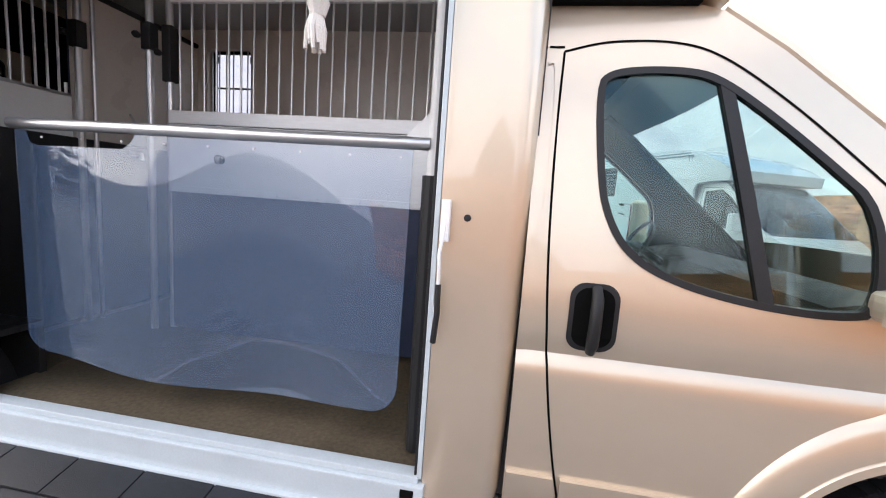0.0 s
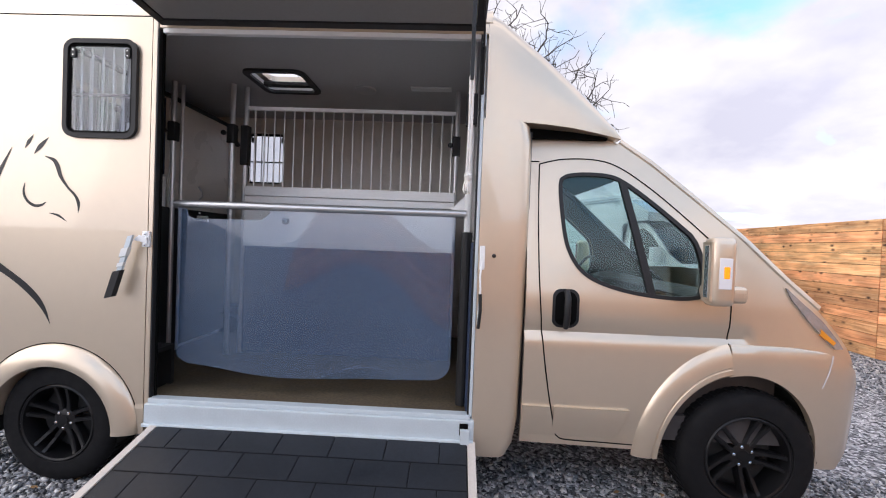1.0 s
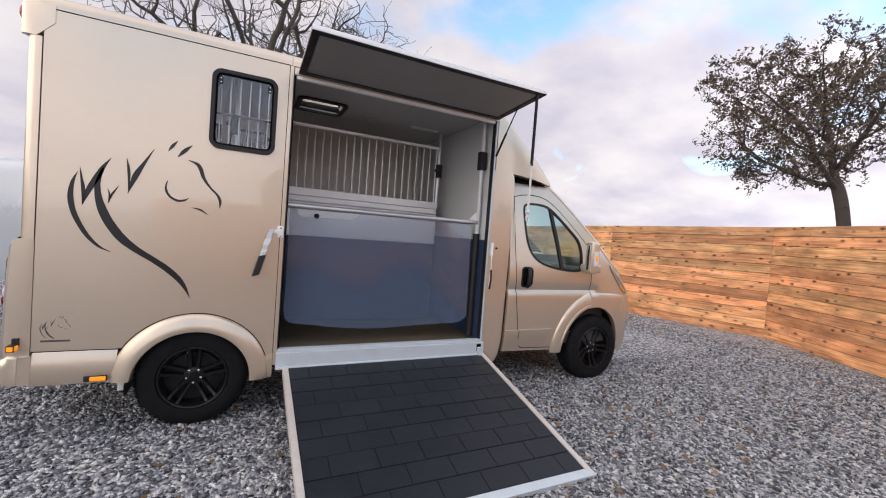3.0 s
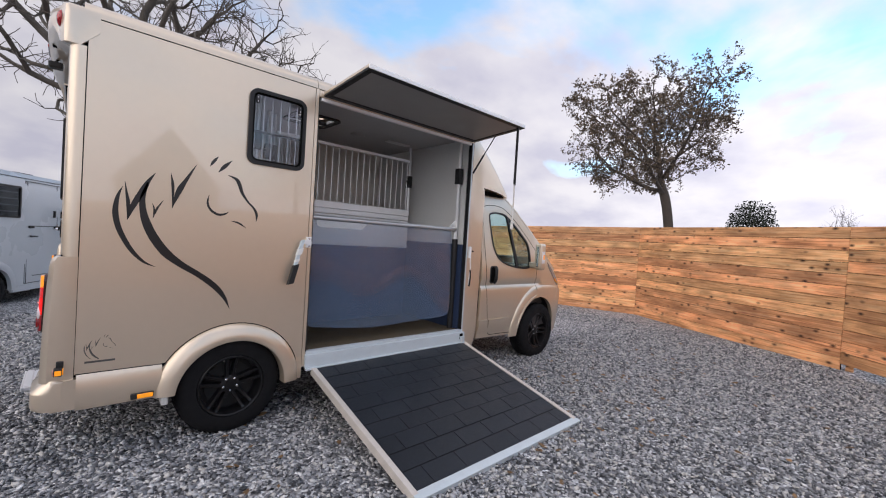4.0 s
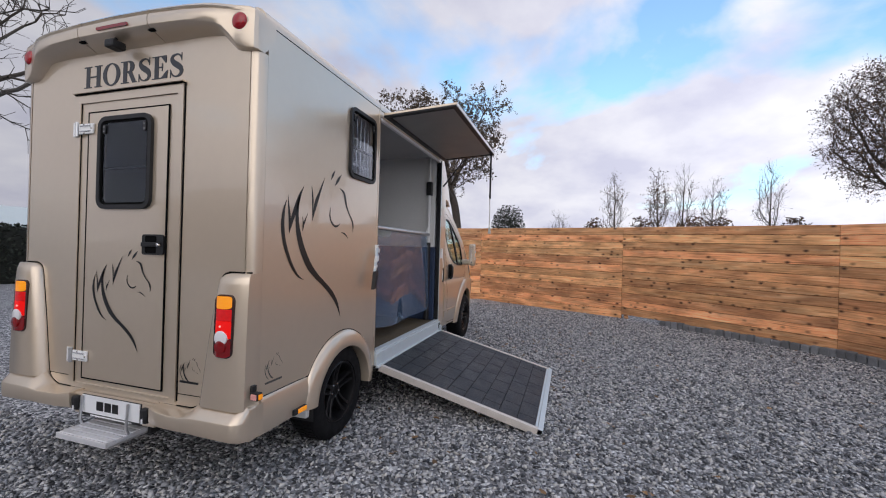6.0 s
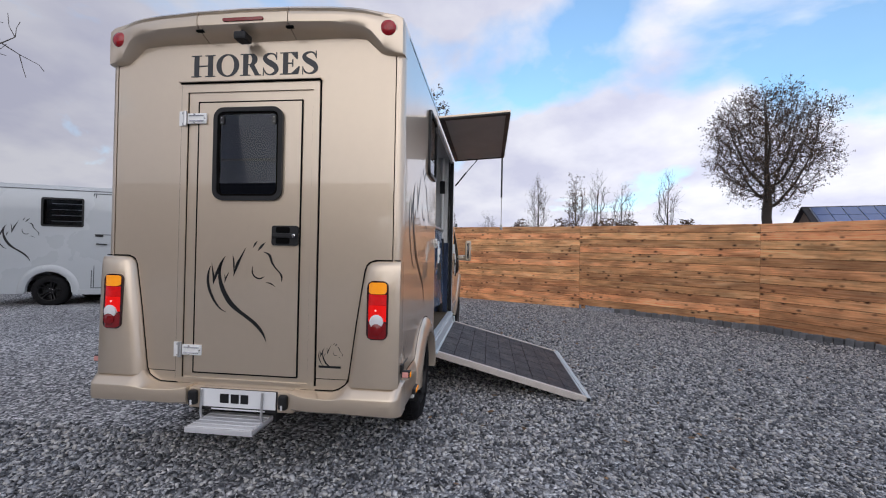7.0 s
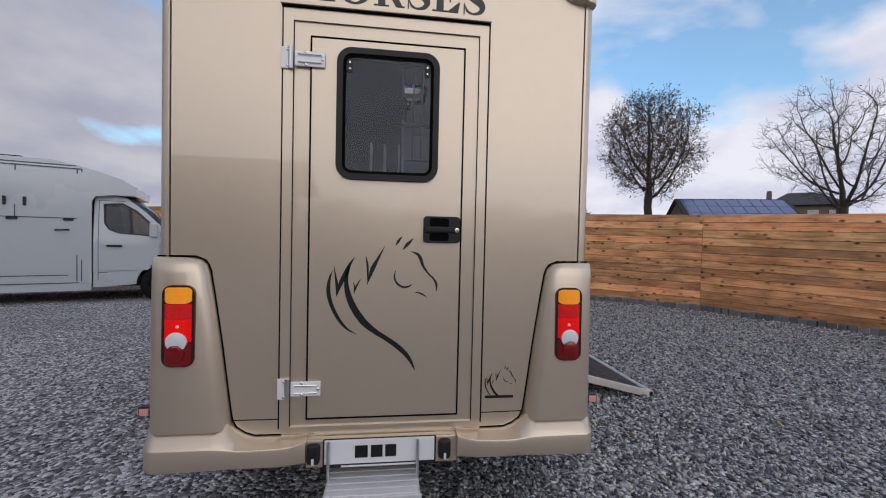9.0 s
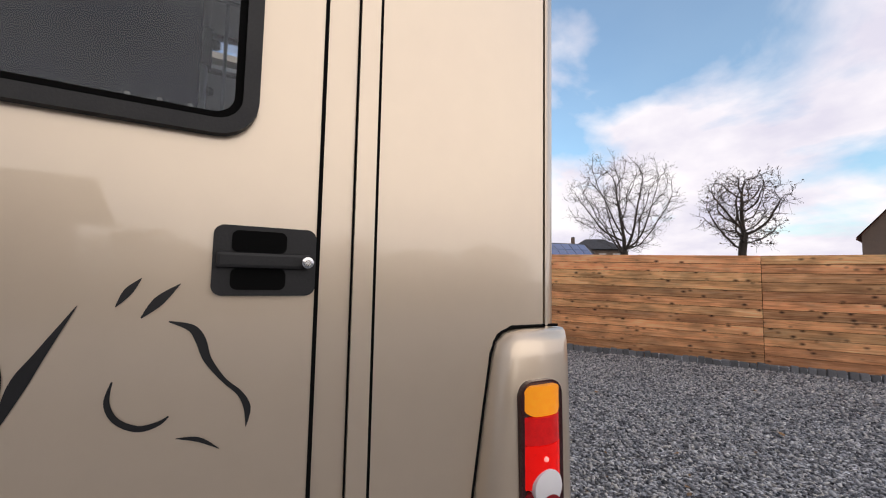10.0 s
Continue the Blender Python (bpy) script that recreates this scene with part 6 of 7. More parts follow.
def white_truck():
    t = thing("white_horse_truck", "pale grey-white horse truck parked on the gravel", "truck", "parked horse trucks")
    D = 2.1
    out = [(0.10, 0.28), (0.04, 0.5), (0.0, 1.2), (0.02, 2.6), (0.08, 2.82), (0.25, 2.92), (3.9, 2.90), (4.2, 2.84), (4.6, 2.74), (5.0, 2.60), (5.3, 2.42), (5.28, 2.24), (4.9, 2.24), (4.62, 2.2), (4.56, 2.1), (4.56, 0.30), (1.98, 0.26)] + arc(1.5, 0.36, 0.46, 0, 180, 18) + [(1.0, 0.28)]
    def prof(u, v, d):
        return (u, d + (0.16 * max(0, (v - 2.55) / 0.37) ** 2), v)
    bm = sheet(out, [rrect(1.31, 1.90, 2.17, 2.60, 0.05)], prof, 0.04, 0.25)
    body = part("box_side", bm, WPAINT, t, "pale box side with ramp and locker doors", 40)
    part("box_side", sheet(out, [], lambda u, v, d: (u, D - prof(u, v, d)[1], v), 0.04, 0.25), WPAINT, t)
    ring = [p for p in out if p[1] > 1.0 or p[0] < 0.2]
    rows = [[(u, prof(u, v, 0)[1] + (D - 2 * prof(u, v, 0)[1]) * k / 6, v + 0.03 * (1 - (k / 3 - 1) ** 4) * (1 if v > 2.5 else 0)) for k in range(7)] for u, v in out[:14]]
    part("box_top", loft(rows, closed=False), WPAINT, t, smooth=50)
    part("roof_vent", box((2.8, 0.5, 2.93), (3.36, 1.0, 2.97), 0.01), BLACKP, t)
    # joints
    def line(u0, v0, u1, v1, w=0.016):
        hor = abs(u1 - u0) > abs(v1 - v0)
        lo = (min(u0, u1) - (0 if hor else w / 2), min(v0, v1) - (w / 2 if hor else 0))
        hi = (max(u0, u1) + (0 if hor else w / 2), max(v0, v1) + (w / 2 if hor else 0))
        part("joint", sheet([lo, (hi[0], lo[1]), hi, (lo[0], hi[1])], [], lambda a, b, d: (a, prof(a, b, 0)[1] - 0.008 + d, b), 0.007), WGREY, body)
    for seg in ((2.35, 2.74, 4.40, 2.74), (2.35, 0.42, 2.35, 2.74), (4.40, 0.45, 4.40, 2.74), (2.40, 0.42, 2.40, 2.72), (4.33, 0.45, 4.33, 2.72), (2.4, 1.73, 4.33, 1.73), (3.42, 1.73, 3.42, 2.72), (2.35, 0.42, 4.36, 0.42), (2.6, 0.58, 4.2, 0.58), (0.05, 2.80, 4.3, 2.80)):
        line(*seg)
    for u in (3.28, 3.56):
        part("latch", box((u - 0.02, -0.04, 1.95), (u + 0.02, 0.0, 2.12), 0.008), BLACKP, t)
    for u in (2.5, 3.38, 4.2):
        part("hinge", box((u - 0.08, -0.03, 1.68), (u + 0.08, 0.0, 1.74), 0.008), BLACKP, t)
    for u in (2.45, 4.22):
        part("lever", tube([(u, -0.03, 1.50), (u + (0.22 if u < 3 else -0.22), -0.04, 1.49)], 0.016, 8), BLACKP, t)
    w = part("box_window", sheet(rrect(1.31, 1.90, 2.17, 2.60, 0.05), [rrect(1.35, 1.94, 2.13, 2.56, 0.03)], lambda a, b, d: (a, prof(a, b, 0)[1] - 0.01 + d, b), 0.03), BLACKP, t, "dark framed side window with slats")
    part("pane", sheet(rrect(1.34, 1.93, 2.14, 2.57, 0.03), [], lambda a, b, d: (a, prof(a, b, 0)[1] + 0.004 + d, b), 0.005), GLASSD, w)
    for k in range(4):
        part("slat", box((1.5, 0.03, 2.03 + 0.14 * k), (2.12, 0.05, 2.045 + 0.14 * k)), STEEL, w)
    part("inner_dark", box((1.2, 0.06, 1.8), (2.3, 0.08, 2.7)), BLACKP, t)
    # arch and wheels
    bm = bmesh.new()
    rows = [[Vector((1.5 + r * math.cos(radians(a)), y, max(0.27, 0.36 + r * math.sin(radians(a))))) for r, y in ((0.62, -0.004), (0.58, -0.03), (0.50, -0.035), (0.455, -0.02), (0.45, 0.05))] for a in range(-5, 186, 5)]
    loft(rows, bm, closed=False)
    part("wheel_arch", bm, WPAINT, t, smooth=40)
    part("skirt", sheet([(2.0, 0.26), (4.56, 0.26), (4.56, 0.40), (2.0, 0.38)], [], lambda a, b, d: (a, -0.02 + d, b), 0.03), WPAINT, t)
    part("underbody", box((0.4, 0.25, 0.3), (6.2, D - 0.25, 0.5)), BLACKP, t)
    horse_strokes("horse_decal", lambda u, v: (0.46 + (u - 0.248) * 0.92, -0.003 + prof(0, v, 0)[1], 1.06 + (v - 1.01) * 0.90), DECAL, t, "dark line drawing of a horse head")
    # cab
    co = [(4.58, 0.32), (4.58, 2.2), (4.9, 2.24), (5.12, 2.2), (5.45, 1.92), (5.80, 1.55), (6.05, 1.36), (6.35, 1.20), (6.48, 1.0), (6.52, 0.6), (6.45, 0.32), (6.22, 0.32)] + arc(5.74, 0.36, 0.44, 0, 180, 16) + [(4.78, 0.32)]
    def cy(u, v):
        y = 0.02
        if v > 1.3:
            y += 0.15 * (v - 1.3)
        if u > 5.6:
            y += 0.35 * ((u - 5.6) / 0.9) ** 2.5
        return y
    win = [(4.74, 2.05), (5.05, 2.08), (5.30, 1.93), (5.60, 1.62), (5.62, 1.40), (5.0, 1.45), (4.84, 1.52), (4.76, 1.65)]
    cs = part("cab_side", sheet(co, [win], lambda a, b, d: (a, cy(a, b) + d, b), 0.04, 0.12), WPAINT, t, "", 40)
    part("cab_side", sheet(co, [win], lambda a, b, d: (a, D - cy(a, b) - d, b), 0.04, 0.12), WPAINT, t, "", 40)
    for flip in (0, 1):
        f = (lambda y: D - y) if flip else (lambda y: y)
        part("pane", sheet(shrink(win, -0.01), [], lambda a, b, d: (a, f(cy(a, b) + 0.006 + d), b), 0.005, 0.15), GLASSD, cs)
    part("surround", sheet(shrink(win, -0.012), [shrink(win, 0.02)], lambda a, b, d: (a, cy(a, b) - 0.004 + d, b), 0.01), BLACKP, cs)
    part("divider", sheet([(5.16, 2.03), (5.21, 2.0), (5.24, 1.42), (5.19, 1.42)], [], lambda a, b, d: (a, cy(a, b) - 0.004 + d, b), 0.01), BLACKP, cs)
    for seg in ([(4.66, 2.13), (4.66, 0.45)], [(4.66, 2.13), (5.1, 2.13)], [(5.72, 1.5), (5.72, 0.9)], [(4.66, 0.62), (4.82, 0.62)]):
        (u0, v0), (u1, v1) = seg
        bmj = tube([(u0, cy(u0, v0) - 0.002, v0), ((u0 + u1) / 2, cy((u0 + u1) / 2, (v0 + v1) / 2) - 0.002, (v0 + v1) / 2), (u1, cy(u1, v1) - 0.002, v1)], 0.005, 5)
        part("joint", bmj, WGREY, cs)
    part("moulding", sheet([(4.7, 0.66), (5.5, 0.66), (5.58, 0.74), (4.7, 0.74)], [], lambda a, b, d: (a, cy(a, b) - 0.014 + d, b), 0.02), WPAINT, cs)
    part("handle", box((4.80, -0.02, 1.16), (5.06, 0.02, 1.20), 0.008), BLACKP, cs)
    mr = part("door_mirror", box((5.55, -0.22, 1.38), (5.68, 0.0, 1.68), 0.03), WPAINT, t, "white door mirror")
    tops = [p for p in co[1:11]]
    for nm, pts, m in (("cab_roof", tops[:3], WPAINT), ("windscreen", tops[2:6], GLASSD), ("bonnet", tops[5:], WPAINT)):
        rows = [[(u + 0.12 * (1 - (k / 4 - 1) ** 2), cy(u, v) + (D - 2 * cy(u, v)) * k / 8, v) for k in range(9)] for u, v in pts]
        bm = loft(rows, closed=False)
        if nm == "windscreen":
            bmesh.ops.solidify(bm, geom=bm.faces[:], thickness=0.006)
        part(nm, bm, m, t, smooth=40)
    part("cab_inside", box((4.7, 0.3, 0.6), (5.6, D - 0.3, 1.35)), SEAT, t)
    part("cab_wall", box((4.66, 0.25, 0.6), (4.72, D - 0.25, 2.12), 0.01), SEAT, t)
    for y in (0.35, 0.82, 1.29):
        part("seat_back", loft([[(x0, y, z), (x0 + 0.16, y, z), (x0 + 0.16, y + 0.42, z), (x0, y + 0.42, z)] for x0, z in ((4.92, 1.3), (4.84, 1.75), (4.83, 1.80), (4.82, 2.0))]), SEAT, t)
    for x in (1.5, 5.74):
        for y, rz in ((0.02, 0), (D - 0.02, 180)):
            c = copy_thing(w0, pose(x, y, 0.345, 0, 17 if rz == 0 else 0, rz))
            c.parent = t
    return t


wt = white_truck()
HEADA = -68.1
wt.matrix_world = pose(5.54, 11.34, 0, 0, 0, HEADA)
copy_thing(wt, pose(-1.46, 5.65, 0, 0, 0, 63) @ Matrix.Scale(0.82, 4))

# red van half hidden behind it
REDP = mat("red_paint", (0.32, 0.012, 0.014), 0.3, 0, 0.6, 0.05, 3)


def red_van():
    t = thing("red_van", "dark red van parked behind the white truck", "van")
    secs = []
    for y in (0.0, 0.05, 0.3, 1.4, 1.65, 1.7):
        i = 0.10 if y in (0.0, 1.7) else 0.0
        secs.append([(0.1 + i, y, 0.35), (0.0 + i, y, 0.9), (0.05 + i, y, 1.35), (0.35 + i, y, 2.0 - i), (0.6, y, 2.08 - i), (3.2, y, 2.05 - i), (3.9 - i, y, 1.25), (4.6 - i, y, 1.05), (4.7 - i, y, 0.4)])
    part("body", loft(secs), REDP, t, smooth=35)
    part("rear_window", sheet([(0.15, 1.35), (1.55, 1.35), (1.45, 1.9), (0.25, 1.9)], [], lambda u, v, d: (0.02 + (v - 1.35) * 0.46 + d - 0.015, u, v), 0.012), GLASSD, t)
    for x in (0.9, 3.8):
        for y in (0.0, 1.5):
            part("wheel", lathe([(0.2, 0.0), (0.30, 0.0), (0.32, 0.03), (0.32, 0.17), (0.3, 0.2), (0.2, 0.2)], (x, y, 0.32), "y", 28), TYRE, t)
    return t


red_van().matrix_world = pose(1.95, 13.4, 0, 0, 0, 96)

# ---- trees ----
BARK = mat("bark", (0.055, 0.043, 0.034), 0.9, 0, 0, 0.3, 6, 0.5, 30)
BARKG = mat("grey_bark", (0.085, 0.072, 0.058), 0.9, 0, 0, 0.3, 6, 0.5, 30)
LEAFB = mat("autumn_leaf", (0.10, 0.06, 0.034), 0.75, 0, 0, 0, island=0.5)
LEAFG = mat("dull_green_leaf", (0.105, 0.075, 0.048), 0.75, 0, 0, 0, island=0.5)
LEAFD = mat("dark_evergreen_leaf", (0.022, 0.028, 0.018), 0.8, 0, 0, 0, island=0.5)


def tree(label, base, height, rx, low, trunk_r, seed, count=700, step=0.5, shift=(0, 0), leaves=0, leaf_mat=None, leaf=0.1, bark=None, stem=0.3, up=0.25, egg=0.0, twigs=4, twig=0.55, lace=0.5, jit=0.08, rag=0.30):
    """A tree grown towards many points strewn in its crown: trunk and limbs thicken with what they carry."""
    rng = np.random.default_rng(seed)
    th = thing("tree", label, "tree", "trees round the yard", Matrix.Translation(base))
    # points of the crown: an uneven egg between the heights low and height
    mid, hz = (low + height) / 2, (height - low) / 2
    pts = []
    while len(pts) < count:
        p = rng.uniform(-1, 1, 3)
        r = math.sqrt(p @ p)
        lim = 0.86 + rag * noise.noise(Vector(p / max(r, 0.05) * 2.1) + Vector((seed, 0, 0)))
        if r > lim or (r < 0.55 and rng.random() > lace):
            continue
        wide = 1 - egg * p[2]
        pts.append((p[0] * rx * wide + shift[0], p[1] * rx * wide + shift[1], mid + hz * p[2]))
    att = np.array(pts)
    top = low + stem * (height - low)
    n0 = max(4, int(top / step))
    nodes = [np.array((0.07 * math.sin(k * 0.9 + seed) * k / n0 + shift[0] * 0.35 * (k / n0) ** 2, 0.07 * math.cos(k * 0.7 + seed) * k / n0 + shift[1] * 0.35 * (k / n0) ** 2, top * k / n0 - 0.1)) for k in range(n0 + 1)]
    parent = [-1] + list(range(n0))
    first = int(n0 * 0.55)
    P = np.array(nodes[first:])
    d2 = ((att[:, None] - P[None]) ** 2).sum(2)
    near, dist = d2.argmin(1) + first, d2.min(1)
    alive = np.ones(len(att), bool)
    born = {}
    for it in range(90):
        grow = {}
        for a in np.nonzero(alive)[0]:
            v = att[a] - nodes[near[a]]
            grow.setdefault(int(near[a]), []).append(v / max(np.linalg.norm(v), 1e-6))
        if not grow:
            break
        new_i = []
        for i, vs in grow.items():
            d = np.mean(vs, 0) + rng.normal(0, jit, 3) + np.array((0, 0, up * 0.3))
            d /= max(np.linalg.norm(d), 1e-6)
            if born.get(i, 0) > 3:
                alive[near == i] = False
                continue
            born[i] = born.get(i, 0) + 1
            nodes.append(nodes[i] + d * step); parent.append(i); new_i.append(len(nodes) - 1)
        if not new_i:
            break
        Q = np.array([nodes[i] for i in new_i])
        e2 = ((att[:, None] - Q[None]) ** 2).sum(2)
        k = e2.argmin(1); m = e2[np.arange(len(att)), k]
        better = m < dist
        near[better] = np.array(new_i)[k[better]]; dist[better] = m[better]
        alive &= dist > (1.15 * step) ** 2
    N = len(nodes)
    nodes = np.array(nodes)
    kids = np.zeros(N, int)
    for i in range(1, N):
        kids[parent[i]] += 1
    # fine twigs at the ends
    ends = [i for i in range(n0, N) if kids[i] <= 1]
    extra, ep = [], []
    for i in ends:
        d0 = nodes[i] - nodes[parent[i]]
        d0 /= max(np.linalg.norm(d0), 1e-6)
        for _ in range(twigs):
            d = d0 + rng.normal(0, 0.55, 3) + np.array((0, 0, up * 0.5))
            d /= np.linalg.norm(d)
            q = nodes[i] + d * twig * rng.uniform(0.5, 1.2)
            extra.append(q); ep.append(i)
            d = d + rng.normal(0, 0.5, 3)
            extra.append(q + d / np.linalg.norm(d) * twig * rng.uniform(0.4, 0.9)); ep.append(N + len(extra) - 2)
    nodes = np.concatenate([nodes, np.array(extra)]); parent += ep
    N2 = len(nodes)
    tipr = 0.006
    pw = np.zeros(N2)
    cnt = np.zeros(N2, int)
    for i in range(1, N2):
        cnt[parent[i]] += 1
    pw[cnt == 0] = 1.0
    for i in range(N2 - 1, N - 1, -1):
        pw[parent[i]] += pw[i]
    for i in range(N - 1, 0, -1):
        pw[parent[i]] += max(pw[i], 1.0)
    rad = np.maximum(tipr, trunk_r * (pw / pw[0]) ** 0.52)
    rad[0] *= 1.3

    def mesh(name, sel, sides):
        sel = np.array(sel)
        a, b = nodes[np.array(parent)[sel]], nodes[sel]
        ra, rb = np.minimum(rad[np.array(parent)[sel]], rad[sel] * 1.5), rad[sel]
        d = b - a
        d /= np.maximum(np.linalg.norm(d, axis=1), 1e-6)[:, None]
        ref = np.where(np.abs(d[:, 2:3]) > 0.9, np.array([[1.0, 0, 0]]), np.array([[0, 0, 1.0]]))
        u = np.cross(d, ref); u /= np.linalg.norm(u, axis=1)[:, None]
        w = np.cross(u, d)
        ang = np.arange(sides) * 2 * math.pi / sides
        ring = np.cos(ang)[None, :, None] * u[:, None] + np.sin(ang)[None, :, None] * w[:, None]
        v = np.concatenate([a[:, None] + ring * ra[:, None, None], b[:, None] + ring * rb[:, None, None]], 1)
        f = np.array([(k, (k + 1) % sides, sides + (k + 1) % sides, sides + k) for k in range(sides)])
        f = (np.arange(len(sel))[:, None, None] * 2 * sides + f[None]).reshape(-1)
        me = bpy.data.meshes.new(name)
        me.vertices.add(v.shape[0] * 2 * sides); me.vertices.foreach_set("co", v.reshape(-1))
        me.loops.add(len(f)); me.loops.foreach_set("vertex_index", f.astype(np.int32))
        me.polygons.add(len(f) // 4); me.polygons.foreach_set("loop_start", np.arange(0, len(f), 4, dtype=np.int32))
        me.update(calc_edges=True)
        me.materials.append(bark or BARK)
        ob = new(name, me)
        ob.parent = th
        return ob

    thick = [i for i in range(1, N2) if rad[i] > 0.05]
    thin = [i for i in range(1, N2) if rad[i] <= 0.05]
    mesh("trunk", thick, 8)
    tagged(mesh("crown", thin, 3), kind="stuff")
    if leaves:
        at = nodes[rng.integers(n0, N2, leaves)] + rng.normal(0, 0.10, (leaves, 3))
        a, b = rng.normal(0, 1, (leaves, 3)), rng.normal(0, 1, (leaves, 3))
        s = leaf * rng.uniform(0.6, 1.3, (leaves, 1))
        a = a / np.linalg.norm(a, axis=1)[:, None] * s
        b = b / np.linalg.norm(b, axis=1)[:, None] * s * 0.6
        v = np.stack([at - a, at + b, at + a, at - b], 1).reshape(-1, 3)
        me = bpy.data.meshes.new("leaves")
        me.from_pydata(v.tolist(), [], np.arange(leaves * 4).reshape(-1, 4).tolist())
        me.materials.append(leaf_mat)
        ob = new("leaves", me)
        ob.parent = th
        tagged(ob, kind="stuff")
    return th


tree("large bare oak with dark spreading limbs", (1.3, 19.0, 0), 15.5, 7.0, 4.5, 0.50, 11, 520, 0.5, bark=BARKG, twigs=2)
tree("large bare oak with dark spreading limbs", (5.2, 21.5, 0), 15.0, 7.5, 4.5, 0.45, 4, 520, 0.5, bark=BARKG, twigs=2)
tree("broad tree with thin dull brown-green autumn leaves", (34.5, 7.95, 0), 16.6, 7.0, 6.2, 0.36, 21, 900, 0.5, (0.0, 2.6), 26000, LEAFG, 0.11, None, 0.06, 0.2, -0.26, 3, rag=0.50)
tree("round-crowned tree with a few brown leaves", (34.6, -23.8, 0), 16.6, 5.1, 5.3, 0.36, 8, 1700, 0.34, (0, 0), 15000, LEAFB, 0.085, None, 0.06, 0.45, 0.10, 4, 0.6, lace=0.85, rag=0.22)
tree("bare spreading tree behind the fence", (21.2, -28.6, 0), 12.6, 5.0, 2.9, 0.26, 15, 520, 0.36, (0, 0), 260, LEAFB, 0.07, None, 0.01, 0.9, -0.30, 4, 0.5, lace=0.75, jit=0.03, rag=0.22)
tree("bare irregular tree with a few leaves", (18.0, -40.5, 0), 12.4, 3.9, 4.2, 0.34, 31, 480, 0.42, (0, 0), 1500, LEAFB, 0.10, None, 0.2, 0.2, 0.0, 3)
for bear, el, sd, lv in ((-6.0, 10.5, 1, 700), (-11.0, 10.7, 2, 1500), (-13.7, 10.9, 3, 150), (-16.7, 9.4, 4, 200), (-21.8, 10.9, 5, 100), (0.9, 5.3, 6, 0)):
    away = 58.0
    hgt = 1.5 + away * math.tan(radians(el))
    tree("slender upright tree on the skyline", (-2.28 + away * math.cos(radians(bear)), -1.17 + away * math.sin(radians(bear)), 0), hgt, 1.5, hgt * 0.2, 0.15, 40 + sd, 260, 0.5, (0, 0), lv, LEAFB, 0.10, BARKG, 0.3, 2.2, 0.2, 4, 0.8, jit=0.06)


def bush(label, base, rx, ry, h, seed, count, m, leaf=0.12, cat="bush"):
    rng = random.Random(seed)
    th = thing("bush", label, cat, "", Matrix.Translation(base))
    wood = bmesh.new()
    vs, fs = [], []
    for k in range(14):
        a, r = rng.uniform(0, 6.28), rng.uniform(0.2, 0.8)
        tube([(0, 0, 0), (rx * r * 0.5 * math.cos(a), ry * r * 0.5 * math.sin(a), h * 0.4), (rx * r * math.cos(a), ry * r * math.sin(a), h * rng.uniform(0.6, 0.95))], [0.07, 0.04, 0.01], 5, wood, caps=False)
    for k in range(count):
        while True:
            x, y, z = rng.uniform(-1, 1), rng.uniform(-1, 1), rng.uniform(0, 1)
            if x * x + y * y + (1.6 * z - 0.65) ** 2 < 1.0 + 0.35 * noise.noise(Vector((x * 3 + seed, y * 3, z * 4))):
                break
        p = Vector((x * rx, y * ry, z * h))
        a, b = Vector((rng.gauss(0, 1), rng.gauss(0, 1), rng.gauss(0, 1))).normalized(), Vector((rng.gauss(0, 1), rng.gauss(0, 1), rng.gauss(0, 1))).normalized()
        s = leaf * rng.uniform(0.6, 1.3)
        n0 = len(vs)
        vs += [p - a * s, p + b * s * 0.55, p + a * s, p - b * s * 0.55]
        fs.append((n0, n0 + 1, n0 + 2, n0 + 3))
    part("stems", wood, BARK, th)
    me = bpy.data.meshes.new("leaves")
    me.from_pydata(vs, [], fs)
    me.materials.append(m)
    ob = new("leaves", me)
    ob.parent = th
    tagged(ob, kind="stuff")


bush("dark evergreen bush on the skyline", (49.0, 5.7, 0), 2.3, 2.3, 7.4, 3, 8000, LEAFD, 0.13)
for i, (bear, w, el) in enumerate(((-3.6, 1.6, 4.9), (-9.2, 1.8, 5.0), (-14.8, 2.4, 4.9), (-17.6, 1.6, 4.8), (-24.0, 1.6, 4.6))):
    bush("low brown scrub behind the fence", (-2.28 + 56 * math.cos(radians(bear)), -1.17 + 56 * math.sin(radians(bear)), 0), w, w, 1.5 + 56 * math.tan(radians(el)), 60 + i, 1600, LEAFB, 0.2)


